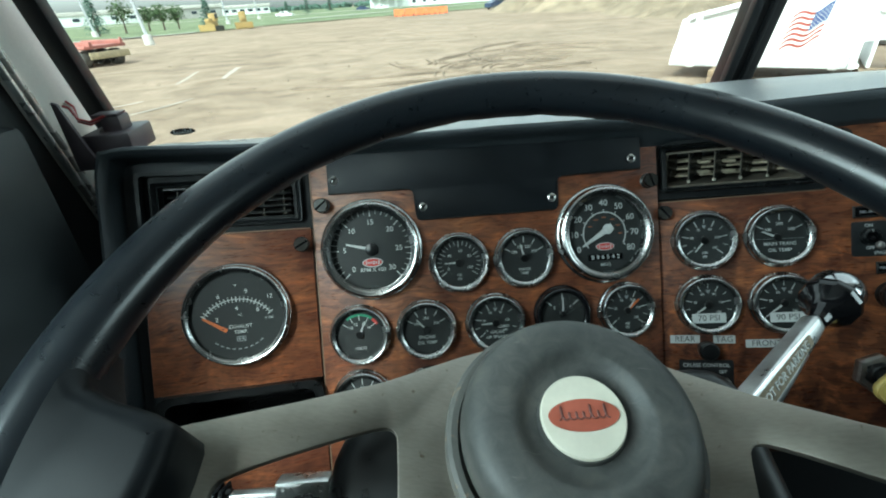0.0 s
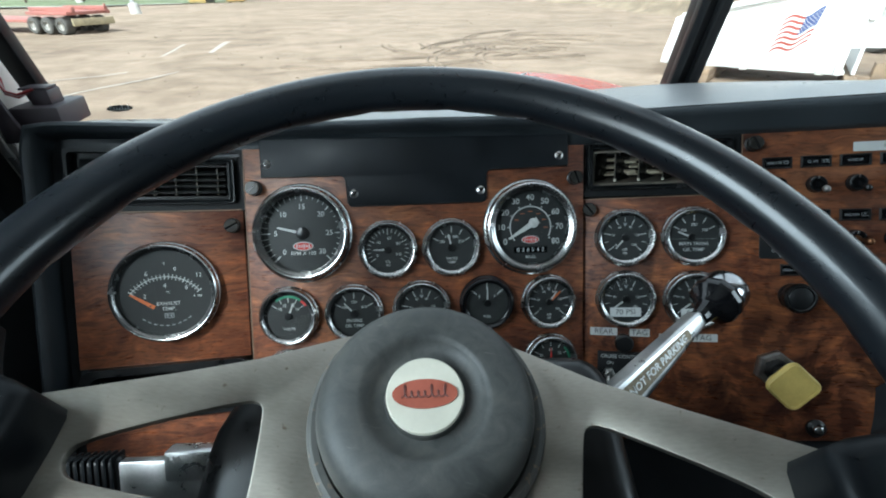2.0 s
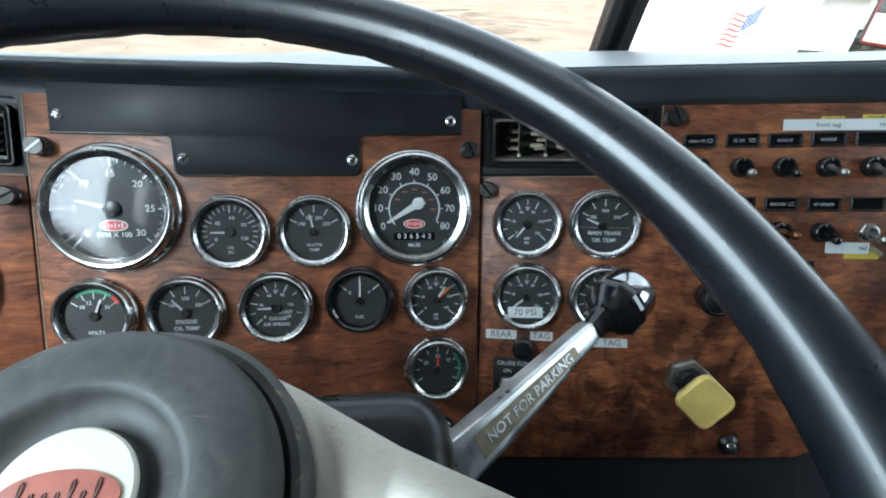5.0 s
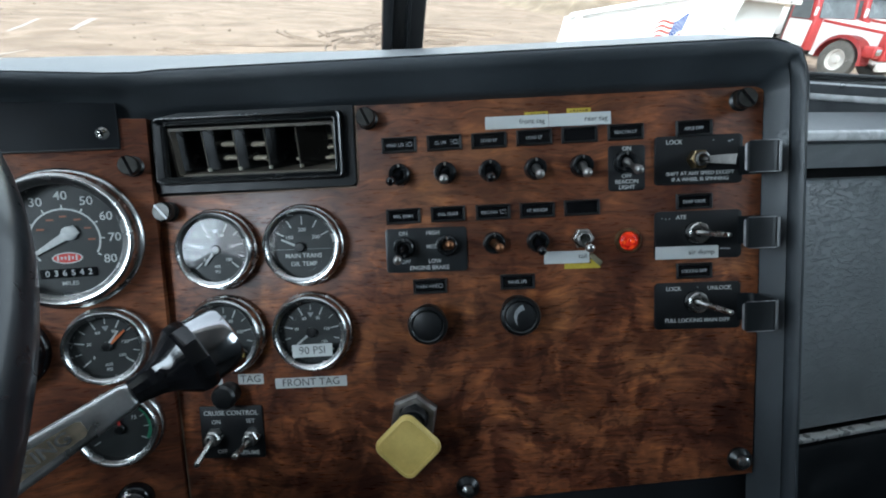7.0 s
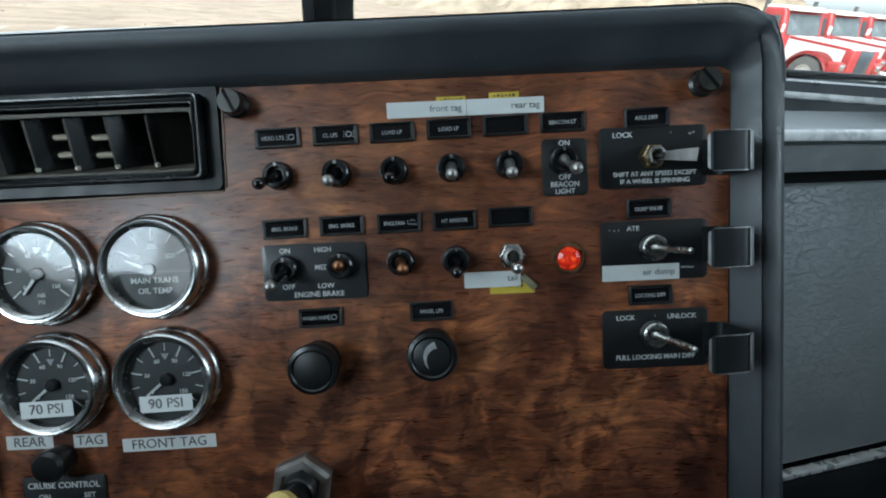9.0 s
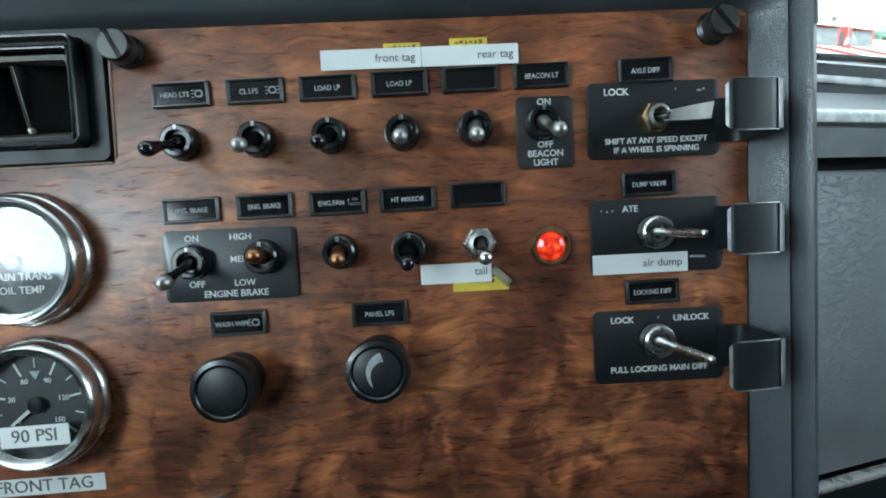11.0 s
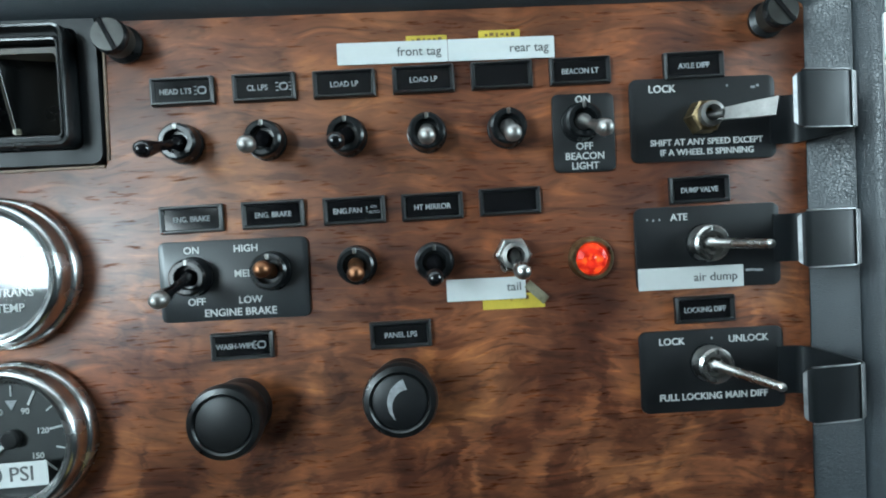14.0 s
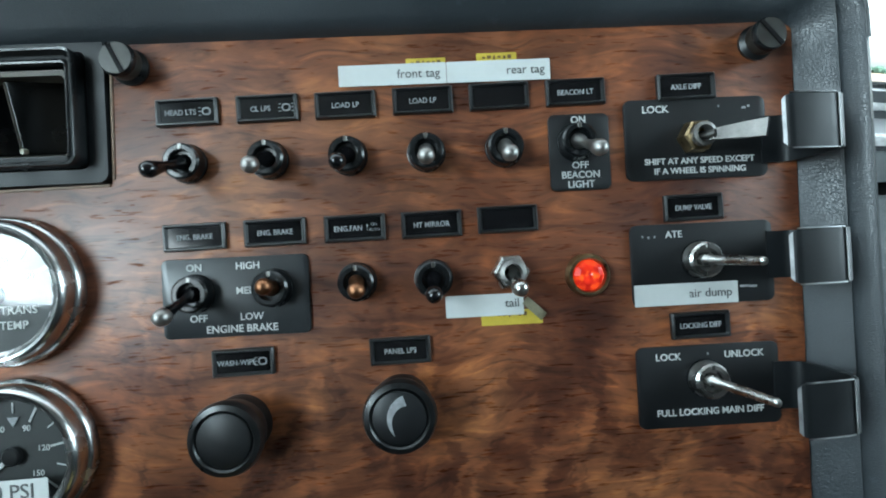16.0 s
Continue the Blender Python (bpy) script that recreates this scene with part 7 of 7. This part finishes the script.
    part("exhaust_stack", tube([(-2.70, -0.7, 0.8), (-2.70, -0.7, 3.1)], 0.09, 12), TYRE, t, "dark exhaust stack")
    part("chassis", box((6.6, 0.8, 0.25), (-3.1, 0, 0.75), 0.02), BLACK, t)
    part("rear_body", box((2.6, 2.1, 0.9), (-5.3, 0, 1.5), 0.05), DUSTYWHITE, t, "white rear body")
    for x in (-4.6, -6.0):
        for s in (1, -1):
            road_wheel(t, 0.63, 0.45, pose(x, s * 0.9, 0.63, -90 * s, 0, 0), CONCRETE)
    return t


def heading(x, y, az):
    return pose(x, y, 0, 0, 0, 90 - az)


old_truck(heading(16.4, 12.5, 176), "parked red and white bonneted truck with a dark grille")
old_truck(heading(20.6, 14.3, 176), "parked red and white bonneted truck beside another")
old_truck(heading(25.0, 16.0, 176), "parked red and white bonneted truck at the row's end")

# red low-loader trailer
TR = heading(-17.4, 27.4, 110)
tr = thing("lowboy_trailer", TR, "red three-axle low-loader trailer with dusty tyres", "trailer", "")
part("deck", box((2.9, 2.4, 0.16), (-1.3, 0, 0.98), 0.03), TRAILERRED, tr, "red rear deck")
part("deck", box((5.5, 2.4, 0.14), (-5.6, 0, 0.62), 0.03), TRAILERRED, tr, "red low deck")
part("beam", box((3.0, 0.2, 0.24), (-1.2, 0.9, 1.14), 0.03), TRAILERRED, tr)
part("beam", box((3.0, 0.2, 0.24), (-1.2, -0.9, 1.14), 0.03), TRAILERRED, tr)
part("rear_plate", box((0.10, 2.3, 0.34), (0.30, 0, 0.58), 0.02), YELLOWED, tr, "faded yellow rear marker board")
part("rear_post", box((0.10, 0.10, 0.26), (0.25, 0.9, 1.23), 0.02), TRAILERRED, tr)
for x in (-0.55, -1.55, -2.55):
    for s in (1, -1):
        road_wheel(tr, 0.41, 0.5, pose(x, s * 0.95, 0.41, -90 * s, 0, 0), CONCRETE)


# yellow machines
def machine(m, label):
    t = thing("bulldozer", m @ Matrix.Diagonal((0.78, 0.78, 0.78, 1)), label, "bulldozer", "yellow machines")
    for s in (1, -1):
        part("track", slab(round_rect(2.8, 0.85, 0.40, 0, 0.42, n=6), -0.25, 0.25, 0.03), TYRE, t, "dusty steel track", pose(0, s * 0.95, 0, 90, 0, 0))
    part("body", box((2.0, 1.2, 0.9), (0.2, 0, 1.2), 0.08), CATYELLOW, t)
    part("engine_cover", box((1.1, 0.9, 0.6), (0.9, 0, 1.75), 0.08), CATYELLOW, t)
    cb = part("cab", box((1.1, 1.2, 1.2), (-0.6, 0, 2.2), 0.08), CATYELLOW, t)
    part("window", box((0.8, 1.24, 0.75), (-0.6, 0, 2.35), 0.03), DARKGLASS, cb)
    part("blade", slab([(-1.5, 0), (1.5, 0), (1.5, 1.0), (-1.5, 1.0)], 0, 0.10, 0.02), CATYELLOW, t, "curved front blade", frame_matrix((1.75, 0, 0.15), (0, 1, 0), (0.1, 0, 1)))


machine(heading(-29.2, 70.5, 190), "yellow tracked bulldozer at the yard's edge")
machine(heading(-25.9, 73.0, 160), "yellow tracked bulldozer at the yard's edge")


def light_pole(x, y, h, lean, label):
    t = thing("light_pole", pose(x, y, 0, 0, lean, 0), label, "pole", "light poles")
    part("pole", lathe([(0.17, 0), (0.16, 0.3), (0.09, h), (0, h)], 14), GALV, t)
    part("base", lathe([(0.42, -0.2), (0.40, 0.75), (0.34, 0.85), (0, 0.85)], 18), CONCRETE, t, "round concrete base")
    part("arm", tube([(0, 0, h - 0.2), (0.6, 0, h + 0.1), (1.6, 0, h + 0.2)], 0.05), GALV, t)
    part("lamp_head", box((0.7, 0.3, 0.14), (1.8, 0, h + 0.2), 0.04), GALV, t)


light_pole(-25.1, 46.1, 10, -6, "grey leaning light pole on a concrete base")
light_pole(-47.5, 74.0, 11, -7, "grey leaning light pole on a concrete base")
light_pole(-38.0, 99.0, 12, -4, "grey light pole beyond the yard")
light_pole(-42.0, 130.0, 12, -4, "grey light pole beyond the yard")


def conifer(x, y, h, seed):
    r = random.Random(seed)
    t = thing("spruce_tree", pose(x, y, 0), "blue-green spruce tree on the grass", "tree", "spruce trees")
    part("trunk", lathe([(0.2, 0), (0.14, h * 0.5), (0.02, h)], 8), BARK, t)
    b = bmesh.new()
    for k in range(420):
        z = h * (0.08 + 0.9 * r.random())
        lim = (1 - z / h) * h * 0.34 + 0.15
        rr = lim * (r.random() ** 0.5) * r.uniform(0.75, 1.12)
        a = r.uniform(0, 6.283)
        s = r.uniform(0.25, 0.5)
        p = Vector((rr * math.cos(a), rr * math.sin(a), z))
        q = p + Vector((math.cos(a), math.sin(a), -0.35)) * s
        w = Vector((-math.sin(a), math.cos(a), 0)) * s * 0.35
        vs = [b.verts.new(v) for v in (p - w, q, p + w, p + Vector((0, 0, 0.16 * s + 0.05)))]
        b.faces.new((vs[0], vs[1], vs[3]))
        b.faces.new((vs[1], vs[2], vs[3]))
    part("crown", b, SPRUCE, t, smooth=0)


def broadleaf(x, y, h, seed):
    r = random.Random(seed)
    t = thing("broadleaf_tree", pose(x, y, 0), "small leafy tree on the grass", "tree", "broadleaf trees")
    tk = tube([(0, 0, 0), (0.08, 0.05, h * 0.4), (0.0, 0, h * 0.8)], 0.1, 8, radii=[0.16, 0.1, 0.03])
    for k in range(5):
        a = 1.256 * k
        tube([(0.05, 0, h * 0.35), (math.cos(a) * h * 0.22, math.sin(a) * h * 0.22, h * 0.66)], 0.04, 6, bm=tk, radii=[0.06, 0.02])
    part("trunk", tk, BARK, t)
    b = bmesh.new()
    for k in range(520):
        a, u = r.uniform(0, 6.283), r.uniform(-1, 1)
        rr = h * 0.32 * (r.random() ** 0.4) * (1 + 0.3 * noise.noise((math.cos(a) * 2, math.sin(a) * 2, u * 2 + seed)))
        p = Vector((rr * math.cos(a) * math.sqrt(1 - u * u), rr * math.sin(a) * math.sqrt(1 - u * u), h * 0.64 + rr * u * 1.05))
        s = r.uniform(0.14, 0.3)
        d1, d2 = Vector((r.uniform(-1, 1), r.uniform(-1, 1), r.uniform(-1, 1))) * s, Vector((r.uniform(-1, 1), r.uniform(-1, 1), r.uniform(-1, 1))) * s
        vs = [b.verts.new(v) for v in (p, p + d1, p + d1 + d2, p + d2)]
        b.faces.new(vs)
    part("crown", b, LEAF, t, smooth=0)


def polar(az, d):
    return d * math.sin(radians(az)), d * math.cos(radians(az))


for az, d, h, s in ((-32.4, 92, 5.2, 1), (-22.8, 105, 4.6, 3), (-12.9, 190, 5.5, 4), (-15.0, 200, 4.5, 5), (-10.5, 210, 5, 6)):
    conifer(*polar(az, d), h, s)
for az, d, h, s in ((-30.2, 96, 5.0, 11), (-28.2, 98, 3.9, 12), (-26.9, 97, 4.2, 13), (-25.6, 99, 4.0, 14), (-36.5, 94, 4.8, 15)):
    broadleaf(*polar(az, d), h, s)


# orange barriers, vehicles and the building
def barrier(x, y, az, l):
    t = thing("traffic_barrier", heading(x, y, az), "orange plastic road barrier", "barrier", "orange barriers")
    part("body", slab([(-0.30, 0), (0.30, 0), (0.26, 0.30), (0.12, 0.55), (0.10, 1.05), (-0.10, 1.05), (-0.12, 0.55), (-0.26, 0.30)], -l / 2, l / 2, 0.03), BARRIER, t, "", frame_matrix((0, 0, 0), (0, 1, 0), (0, 0, 1)))
    for k in (-0.3, 0.3):
        part("fork_slot", box((0.4, 0.62, 0.12), (k * l, 0, 0.12), 0.01), BLACK, t)


for k in range(5):
    barrier(-4.6 + 1.75 * k, 84.0 + 0.35 * k, 80, 1.7)


def car(x, y, az, material, label, pickup=False):
    t = thing("parked_car", heading(x, y, az), label, "car", "parked cars")
    b = slab([(-2.3, 0.35), (2.3, 0.35), (2.3, 0.85), (1.2, 0.98), (0.5, 1.55), (-0.7, 1.58), (-1.1 if pickup else -2.0, 1.05), (-2.3, 1.0)], -0.9, 0.9, 0.08)
    bmesh.ops.rotate(b, matrix=Matrix.Rotation(radians(90), 3, "X"), verts=b.verts)
    part("body", b, material, t)
    part("windows", box((1.2, 1.84, 0.36), (-0.1, 0, 1.28), 0.05), DARKGLASS, t)
    for wx in (-1.4, 1.45):
        for s in (1, -1):
            road_wheel(t, 0.36, 0.22, pose(wx, s * 0.85, 0.36, -90 * s, 0, 0), STEEL)


car(-21.8, 178, 85, BLUECAR, "dark blue parked car by the building")
car(-40.0, 146, 95, WHITEPAINT, "white pickup truck parked on the grass", True)
car(12.5, 92, 60, BLUECAR, "dark parked car near the earth pile")
car(-16.0, 184, 85, WHITEPAINT, "white parked car by the building")

bl = thing("office_building", heading(4, 205, 90), "long white building with a green metal roof and porch", "building")
part("wall", box((52, 14, 4.2), (0, 6, 2.1), 0.05), SIDING, bl, "white siding")
part("roof", slab([(-1, 4.0), (15, 4.0), (7, 7.2)], -27, 27), GREENROOF, bl, "green metal roof", frame_matrix((0, 0, 0.2), (0, 1, 0), (0, 0, 1)))
part("porch_roof", box((14, 4, 0.3), (-19, -3, 3.6), 0.05), GREENROOF, bl, "green porch roof")
for k in range(5):
    part("porch_post", box((0.35, 0.35, 3.5), (-25.5 + 3.2 * k, -4.6, 1.75), 0.03), SIDING, bl, "white porch post")
for k in range(9):
    w = part("window", box((1.4, 0.12, 1.3), (-9 + 4 * k, -1.0, 2.0), 0.03), DARKGLASS, bl, "dark window")
for k, (az, d, w, h) in enumerate(((-33.0, 260, 40, 6), (-26.5, 280, 50, 6.5), (-19.0, 300, 24, 5.5), (-39, 270, 36, 7))):
    x, y = polar(az, d)
    hb = thing("warehouse", heading(x, y, 90 + az), "long low grey warehouse in the distance", "building", "far warehouses")
    part("wall", box((w, 10, h * 0.75), (0, 0, h * 0.375), 0.05), ROADGREY if k % 2 else SIDING, hb)
    part("roof", box((w + 1, 11, h * 0.25), (0, 0, h * 0.82), 0.1), CONCRETE, hb)
    for j in range(6):
        part("window", box((2.4, 0.2, 1.2), (-w / 2 + w * (j + 0.5) / 6, -5.05, h * 0.45), 0.02), DARKGLASS, hb)
b = bmesh.new()
for az in range(-60, 61, 1):
    r = random.Random(az + 500)
    for q in range(5):
        x, y = polar(az + r.random(), 420 + 40 * r.random())
        c = bmesh.new()
        bmesh.ops.create_icosphere(c, subdivisions=1, radius=r.uniform(2.0, 4.0))
        for v in c.verts:
            v.co *= r.uniform(0.7, 1.2)
            v.co.z *= 0.8
        bmesh.ops.translate(c, vec=(x, y, r.uniform(0.5, 2.0)), verts=c.verts)
        joined(b, c)
solid("far_tree_line", b, SPRUCE, Matrix.Identity(4), "low line of far trees at the horizon", "trees", kind="stuff", smooth=0)

# the truck's own bonnet, with its ornament, and the wipers
b = bmesh.new()
cols = []
for k in range(9):
    y = 0.755 + 1.445 * k / 8
    half = 0.66 - 0.03 * k / 8
    row = []
    for j in range(17):
        u = -1 + j / 8
        drop = 0.10 * abs(u) ** 2.2 + (1.0 if abs(u) > 0.99 else 0)
        row.append(b.verts.new((0.43 + half * u, y, EYE - 0.310 - 0.045 * k / 8 - drop)))
    cols.append(row)
for p, q in zip(cols, cols[1:]):
    for j in range(16):
        b.faces.new((p[j], p[j + 1], q[j + 1], q[j]))
bmesh.ops.solidify(b, geom=b.faces[:], thickness=0.01)
solid("truck_bonnet", b, HOODPAINT, Matrix.Identity(4), "red painted truck bonnet ahead of the windscreen", "bonnet", smooth=60)
orn = thing("bonnet_ornament", pose(0.355, 1.90, EYE - 0.348), "bright winged bonnet ornament", "ornament")
part("stem", lathe([(0.018, 0), (0.012, 0.01), (0.009, 0.022), (0, 0.03)], 14), CHROME, orn)
for s in (1, -1):
    part("wing", slab([(0, 0), (0.03 * s, 0.004), (0.075 * s, 0.020), (0.105 * s, 0.026), (0.085 * s, 0.012), (0.04 * s, -0.006), (0, -0.010)], -0.004, 0.004, 0.001), CHROME, orn, "swept wing", pose(0, 0, 0.016, 78, 0, 0))
for x0, x1 in ((0.62, 1.10), (0.70, 1.18)):
    wp = thing("wiper", Matrix.Identity(4), "black windscreen wiper parked along the glass", "wiper", "wipers")
    p, q = screen_point(x0, BASE - 0.016) + Vector((0.01, 0.035, 0)), screen_point(x1, BASE - 0.002 - 0.010 * (x0 > 0.65)) + Vector((0.01, 0.035, 0))
    part("arm", tube([p, (p + q) / 2 + Vector((0, 0.01, 0.004)), q], 0.0035, 8), GASKET, wp)
    part("blade", bar(p + Vector((0.05, -0.012, -0.006)), q + Vector((0, -0.012, -0.004)), 0.007, 0.009, 0.002), GASKET, wp)
